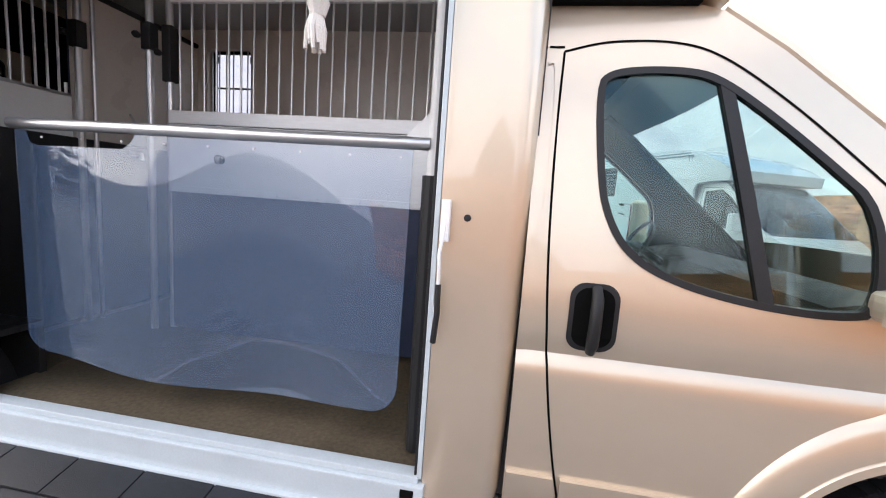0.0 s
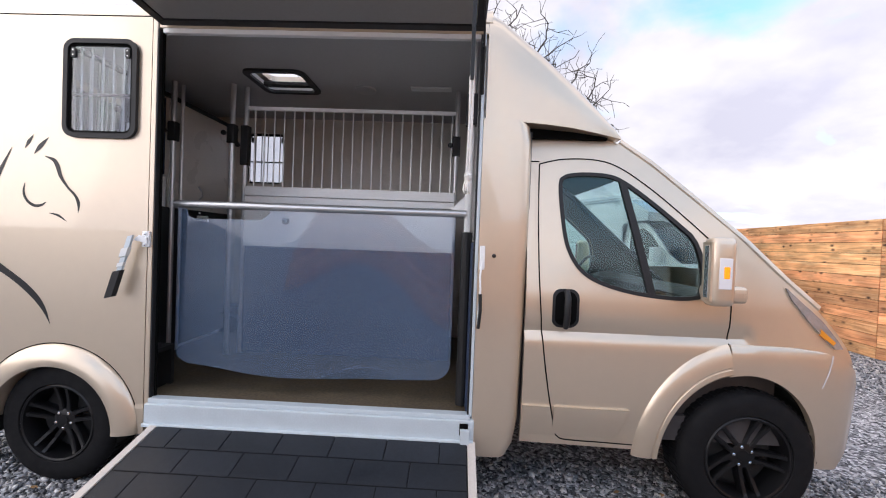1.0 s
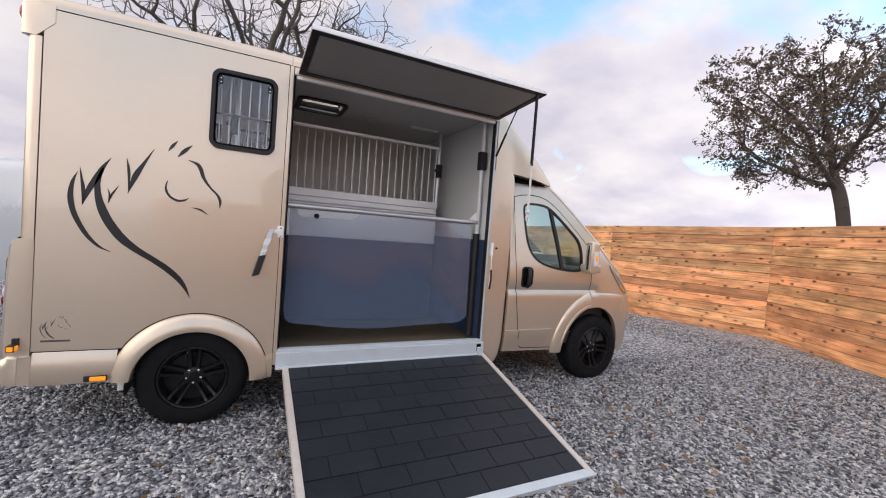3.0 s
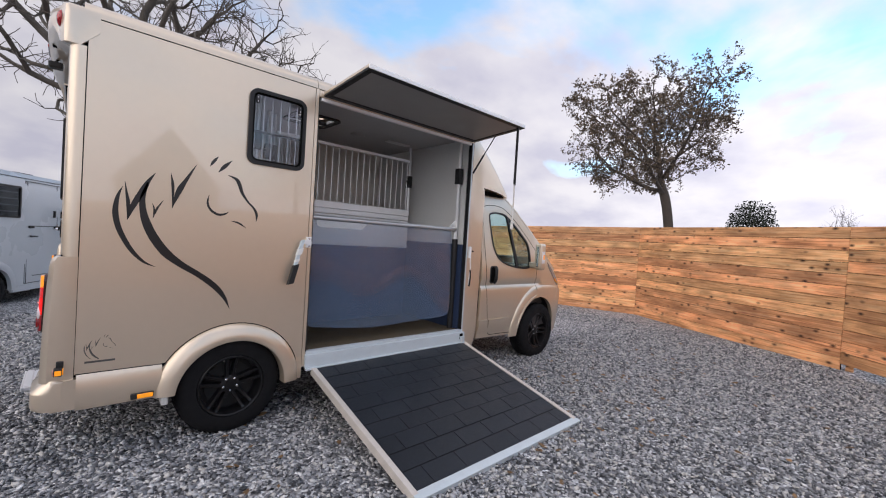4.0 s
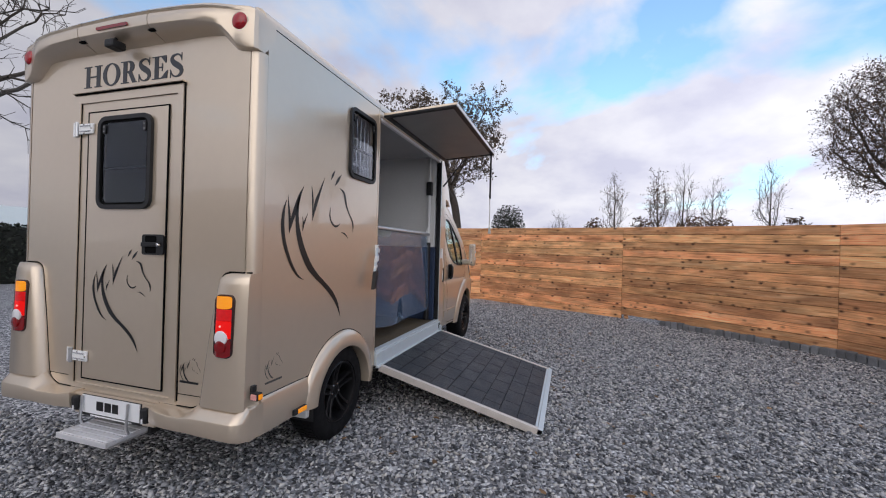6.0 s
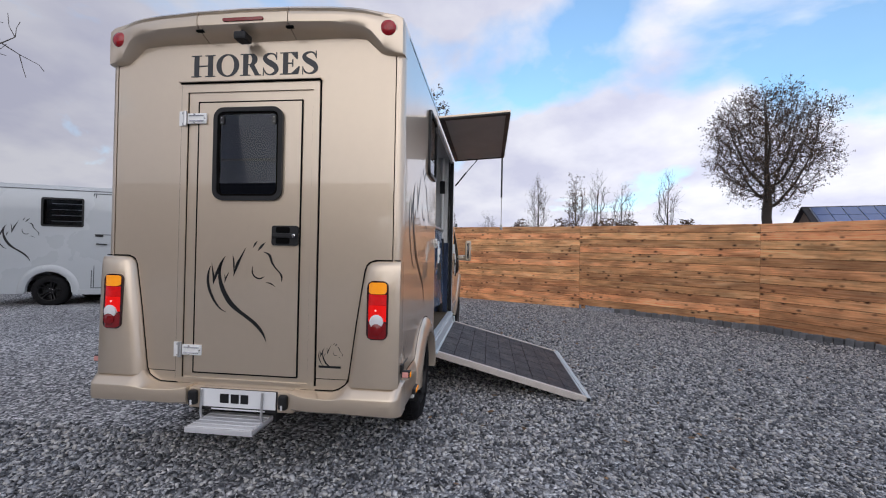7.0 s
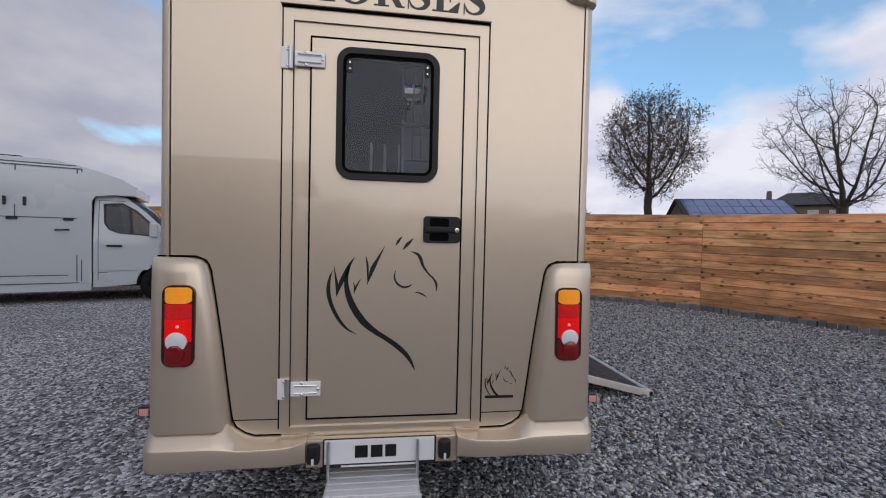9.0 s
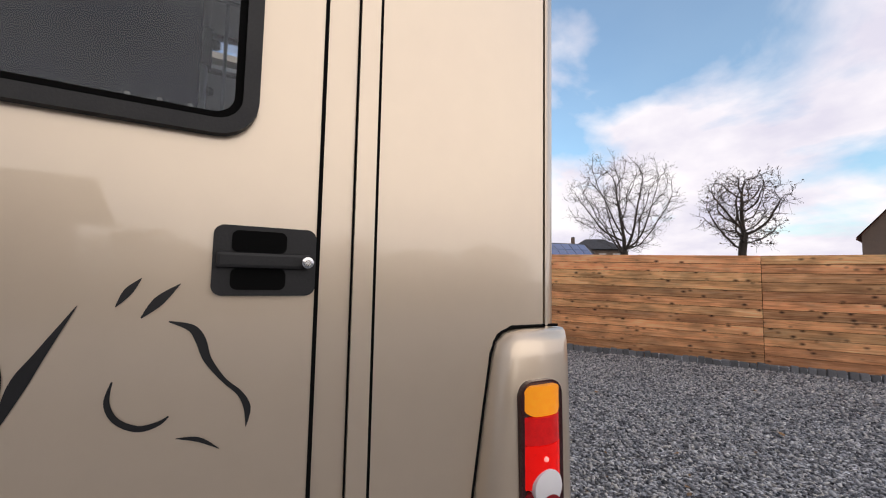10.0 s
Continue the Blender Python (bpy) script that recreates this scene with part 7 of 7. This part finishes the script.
# hedge and the pale shed behind the parked truck
def hedge():
    rng = random.Random(9)
    th = thing("hedge", "dense dark clipped evergreen hedge", "hedge")
    vs, fs = [], []
    a0, b0 = Vector((3.2, 18.6, 0)), Vector((10.5, 15.2, 0))
    u = (b0 - a0).normalized(); w = Vector((-u.y, u.x, 0))
    L = (b0 - a0).length
    for k in range(14000):
        p = a0 + u * rng.uniform(0, L) + w * rng.uniform(-0.5, 0.5) + Vector((0, 0, rng.uniform(0, 2.05)))
        a, b = Vector((rng.gauss(0, 1), rng.gauss(0, 1), rng.gauss(0, 1))).normalized(), Vector((rng.gauss(0, 1), rng.gauss(0, 1), rng.gauss(0, 1))).normalized()
        s = 0.08 * rng.uniform(0.6, 1.3)
        n0 = len(vs)
        vs += [p - a * s, p + b * s * 0.6, p + a * s, p - b * s * 0.6]
        fs.append((n0, n0 + 1, n0 + 2, n0 + 3))
    me = bpy.data.meshes.new("leaves"); me.from_pydata(vs, [], fs); me.materials.append(LEAFD)
    ob = new("leaves", me); ob.parent = th; tagged(ob, kind="stuff")
    bm = box((0, -0.38, 0), (L, 0.38, 1.95), 0.05)
    part("core", bm, mat("hedge_core", (0.012, 0.014, 0.01), 0.9, 0, 0, 0.3, 8, 0.5, 20), th).matrix_local = pose(*a0, 0, 0, math.degrees(math.atan2(u.y, u.x)))


hedge()
ROOFP = mat("pale_sheet_roof", (0.62, 0.68, 0.66), 0.5, 0, 0, 0.06, 1.5)
shed = thing("greenhouse", "long low building with a pale sheet roof", "building")
part("wall", box((-7, 27, 0), (16, 27.2, 2.3)), ROOFP, shed)
part("roof", loft([[(x, 26.8, 2.3), (x, 30.5, 3.5), (x, 34, 2.3), (x, 34, 2.2), (x, 30.5, 3.4), (x, 26.8, 2.2)] for x in (-7.3, 16.3)]), ROOFP, shed)

# ---- houses beyond the fence ----
BRICK = mat("brown_brick", (0.20, 0.145, 0.11), 0.85, 0, 0, 0.2, 3, 0.3, 30)
SLATE = mat("dark_roof_tile", (0.035, 0.033, 0.036), 0.7, 0, 0, 0.2, 4, 0.4, 20)
RTILE = mat("red_roof_tile", (0.24, 0.085, 0.055), 0.75, 0, 0, 0.2, 4, 0.4, 20)
SOLAR = mat("solar_cell", (0.07, 0.125, 0.30), 0.18, 0.2, 0.5, 0.08, 4, objrand=0.12)
SOLARF = mat("solar_frame", (0.30, 0.34, 0.42), 0.4, 0.6)
SHUTTER = mat("pale_shutter", (0.62, 0.58, 0.54), 0.6)


def house(name, label, centre, yaw, L, D, eave, ridge, roof_mat, hip=0.0, chimney=None):
    """Walls and a pitched roof; x along the ridge, the front faces -y."""
    t = thing(name, label, "house", "", pose(*centre, 0, 0, 0) @ pose(0, 0, 0, 0, 0, yaw))
    secs = [[(x, -D / 2, 0), (x, -D / 2, eave), (x, 0, ridge - 0.05), (x, D / 2, eave), (x, D / 2, 0)] for x in (-L / 2, L / 2)]
    if hip:
        secs = [[(x, -D / 2, 0), (x, -D / 2, eave), (x, 0, eave + 0.01), (x, D / 2, eave), (x, D / 2, 0)] for x in (-L / 2, L / 2)]
    part("wall", loft(secs), BRICK, t)
    o = 0.3
    bm = bmesh.new()
    k = (ridge - eave) / (D / 2)
    a = [(-L / 2 - o, -D / 2 - o, eave - k * o), (L / 2 + o, -D / 2 - o, eave - k * o), (L / 2 + o - hip, 0, ridge), (-L / 2 - o + hip, 0, ridge), (-L / 2 - o, D / 2 + o, eave - k * o), (L / 2 + o, D / 2 + o, eave - k * o)]
    for dz in (0.0, 0.12):
        v = [bm.verts.new((x, y, z + dz)) for x, y, z in a]
        for f in ((0, 1, 2, 3), (3, 2, 5, 4), (0, 3, 4), (1, 5, 2)):
            if hip or len(f) == 4:
                bm.faces.new([v[i] for i in f])
    bmesh.ops.recalc_face_normals(bm, faces=bm.faces[:])
    part("roof", bm, roof_mat, t)
    if chimney is not None:
        ch = part("chimney", box((chimney - 0.25, -0.22, ridge - 0.6), (chimney + 0.25, 0.22, ridge + 0.32)), BRICK, t)
        part("cap", box((chimney - 0.2, -0.16, ridge + 0.32), (chimney + 0.2, 0.16, ridge + 0.42)), SLATE, ch)
    return t


HY1 = -107.0
HL = 8.5
# its near front corner stands at HA, the ridge runs away along HY1
HA = Vector((29.2, -24.1, 0))
hu = Vector((math.cos(radians(HY1)), math.sin(radians(HY1)), 0))
hw = Vector((-hu.y, hu.x, 0))
h1 = house("outbuilding", "low brick building with a roof full of solar panels", tuple(HA + hu * HL / 2 + hw * 3.0), HY1, HL, 6.0, 3.35, 5.45, SLATE)
slope = math.atan2(2.1, 3.0)


def on_roof(x, s, h):
    return Vector((x, -3.3 + math.cos(slope) * s - math.sin(slope) * h, 3.35 - 0.21 + 0.12 + math.sin(slope) * s + math.cos(slope) * h))


bm = box((-HL / 2 + 0.1, 0.25, 0.03), (HL / 2 - 0.1, 3.75, 0.05))
for v in bm.verts:
    v.co = on_roof(*v.co)
part("panel_rails", bm, SOLARF, h1)
pw = (HL - 0.3) / 9
for r in range(3):
    for c in range(9):
        bm = box((-HL / 2 + 0.15 + c * pw + 0.035, 0.28 + 1.155 * r + 0.03, 0.05), (-HL / 2 + 0.15 + (c + 1) * pw - 0.035, 0.28 + 1.155 * (r + 1) - 0.03, 0.09))
        for v in bm.verts:
            v.co = on_roof(*v.co)
        part("solar_panel", bm, SOLAR, h1)
h2 = house("farmhouse", "brick house with a dark hipped roof and pale shutters", (38.9, -45.6, 0), -133.3, 6.6, 8.0, 5.9, 7.5, SLATE, 2.4, -2.9)
for x in (0.6, 2.3):
    w = part("window", box((x - 0.45, -4.06, 4.6), (x + 0.45, -3.98, 5.35)), SHUTTER, h2)
    part("sill", box((x - 0.5, -4.1, 4.53), (x + 0.5, -3.98, 4.6)), BRICK, w)
h3 = house("red_roofed_house", "brick house with a red tiled roof", (7.4, -46.8, 0), 100, 9.0, 8.0, 5.5, 10.4, RTILE)
part("window", box((-3.6, 3.98, 2.4), (-2.8, 4.06, 3.6)), SHUTTER, h3)

# plain barn and scrub on the open side of the yard, seen mirrored in the rear of the truck
barn = thing("barn", "plain grey-brown barn across the yard", "building")
part("wall", box((-21.0, 6.0, 0), (-18.0, 24.0, 4.2)), BRICK, barn)
part("roof", loft([[(x, y, z) for x, z in ((-17.6, 4.1), (-21.5, 5.6), (-25.4, 4.1), (-25.4, 3.9), (-21.5, 5.4), (-17.6, 3.9))] for y in (5.6, 24.4)]), SLATE, barn)
for i, (y, h) in enumerate(((-13.0, 3.6), (-8.5, 3.1), (-4.5, 3.4), (0.0, 2.9), (3.5, 3.3))):
    bush("low brown scrub across the yard", (-18.5, y, 0), 2.3, 2.6, h, 80 + i, 2200, LEAFB, 0.16)


# ---- loose stones near the way, and fallen leaves ----
def stones():
    rng = np.random.default_rng(3)
    def field(n, x0, x1, y0, y1, s0, s1):
        xy = np.stack([rng.uniform(x0, x1, n), rng.uniform(y0, y1, n)], 1)
        return xy, rng.uniform(s0, s1, n)
    parts_ = [field(120000, -6.5, 8.5, -6.5, 0.6, 0.009, 0.023), field(50000, -6.0, 0.4, 0.0, 6.0, 0.009, 0.023), field(45000, 8.5, 12.3, -3.0, 5.0, 0.012, 0.027), field(40000, -1.0, 8.5, -9.0, -6.5, 0.012, 0.027)]
    xy = np.concatenate([p[0] for p in parts_]); s = np.concatenate([p[1] for p in parts_])
    # only inside the fence
    keep = np.ones(len(s), bool)
    for (xa, ya, _), (xb, yb, _) in zip(SEAMS, SEAMS[1:]):
        keep &= (xb - xa) * (xy[:, 1] - ya) - (yb - ya) * (xy[:, 0] - xa) < -0.15 * math.hypot(xb - xa, yb - ya)
    xy, s = xy[keep], s[keep]
    n = len(s)
    base = np.array([(1, 0, 0), (-1, 0, 0), (0, 1, 0), (0, -1, 0), (0, 0, 1), (0, 0, -1)], float)
    v = base[None] * rng.uniform(0.65, 1.35, (n, 6, 1)) + rng.normal(0, 0.28, (n, 6, 3))
    v *= s[:, None, None] * np.stack([rng.uniform(0.8, 1.5, n), rng.uniform(0.7, 1.1, n), rng.uniform(0.5, 0.8, n)], 1)[:, None]
    q = rng.normal(0, 1, (n, 4)); q /= np.linalg.norm(q, axis=1)[:, None]
    w, x, y, z = q.T
    R = np.stack([np.stack([1 - 2 * (y * y + z * z), 2 * (x * y - z * w), 2 * (x * z + y * w)], 1), np.stack([2 * (x * y + z * w), 1 - 2 * (x * x + z * z), 2 * (y * z - x * w)], 1), np.stack([2 * (x * z - y * w), 2 * (y * z + x * w), 1 - 2 * (x * x + y * y)], 1)], 1)
    v = np.einsum("nij,nkj->nki", R, v)
    v[:, :, 2] *= 0.75
    zg = np.array([0.018 * noise.noise(Vector((a * 0.6, b * 0.6, 0))) for a, b in xy])
    v[:, :, :2] += xy[:, None]
    v[:, :, 2] += (zg + s * 0.25 + rng.uniform(0, 0.006, n))[:, None]
    tri = np.array([(0, 2, 4), (2, 1, 4), (1, 3, 4), (3, 0, 4), (2, 0, 5), (1, 2, 5), (3, 1, 5), (0, 3, 5)])
    f = (np.arange(n)[:, None, None] * 6 + tri[None]).reshape(-1)
    me = bpy.data.meshes.new("gravel_stones")
    me.vertices.add(n * 6); me.vertices.foreach_set("co", v.reshape(-1))
    me.loops.add(len(f)); me.loops.foreach_set("vertex_index", f.astype(np.int32))
    me.polygons.add(len(f) // 3); me.polygons.foreach_set("loop_start", np.arange(0, len(f), 3, dtype=np.int32))
    me.update(calc_edges=True)
    m = bpy.data.materials.new("loose_stone")
    m.use_nodes = True
    nt = m.node_tree
    b = nt.nodes["Principled BSDF"]
    b.inputs["Roughness"].default_value = 0.6
    ge = nt.nodes.new("ShaderNodeNewGeometry")
    rp = nt.nodes.new("ShaderNodeValToRGB")
    e = rp.color_ramp.elements
    e[0].position, e[0].color = 0.0, (0.03, 0.033, 0.04, 1)
    e[1].position, e[1].color = 1.0, (0.72, 0.72, 0.73, 1)
    for pos, c in ((0.35, (0.185, 0.192, 0.208)), (0.7, (0.42, 0.424, 0.44)), (0.93, (0.57, 0.55, 0.52))):
        k = e.new(pos); k.color = (*c, 1)
    nt.links.new(ge.outputs["Random Per Island"], rp.inputs[0])
    nt.links.new(rp.outputs[0], b.inputs["Base Color"])
    me.materials.append(m)
    tagged(new("gravel_stones", me), "loose crushed grey stones lying on the yard", "gravel", kind="stuff")
    # leaves
    r2 = random.Random(17)
    vs, fs = [], []
    for k in range(420):
        x, y = r2.uniform(-6, 9), r2.uniform(-6.5, 0.3)
        if r2.random() < 0.5:
            x, y = r2.gauss(5.0, 1.6), r2.gauss(-1.2, 0.9)
        z = 0.018 * noise.noise(Vector((x * 0.6, y * 0.6, 0))) + 0.016
        a = r2.uniform(0, 6.28); s = r2.uniform(0.015, 0.045)
        u, w = Vector((math.cos(a), math.sin(a), r2.uniform(-0.3, 0.3))), Vector((-math.sin(a), math.cos(a), r2.uniform(-0.3, 0.3)))
        p = Vector((x, y, z))
        n0 = len(vs)
        vs += [p - u * s, p - u * 0.3 * s + w * s * 0.5, p + u * 0.5 * s + w * s * 0.4, p + u * s, p + u * 0.3 * s - w * s * 0.5, p - u * 0.4 * s - w * s * 0.45]
        fs.append(tuple(range(n0, n0 + 6)))
    lm = bpy.data.meshes.new("fallen_leaves")
    lm.from_pydata(vs, [], fs)
    lm.materials.append(mat("dead_leaf", (0.22, 0.13, 0.06), 0.8, island=0.5))
    tagged(new("fallen_leaves", lm), "small dry brown leaves scattered on gravel", "leaves", kind="stuff")


stones()
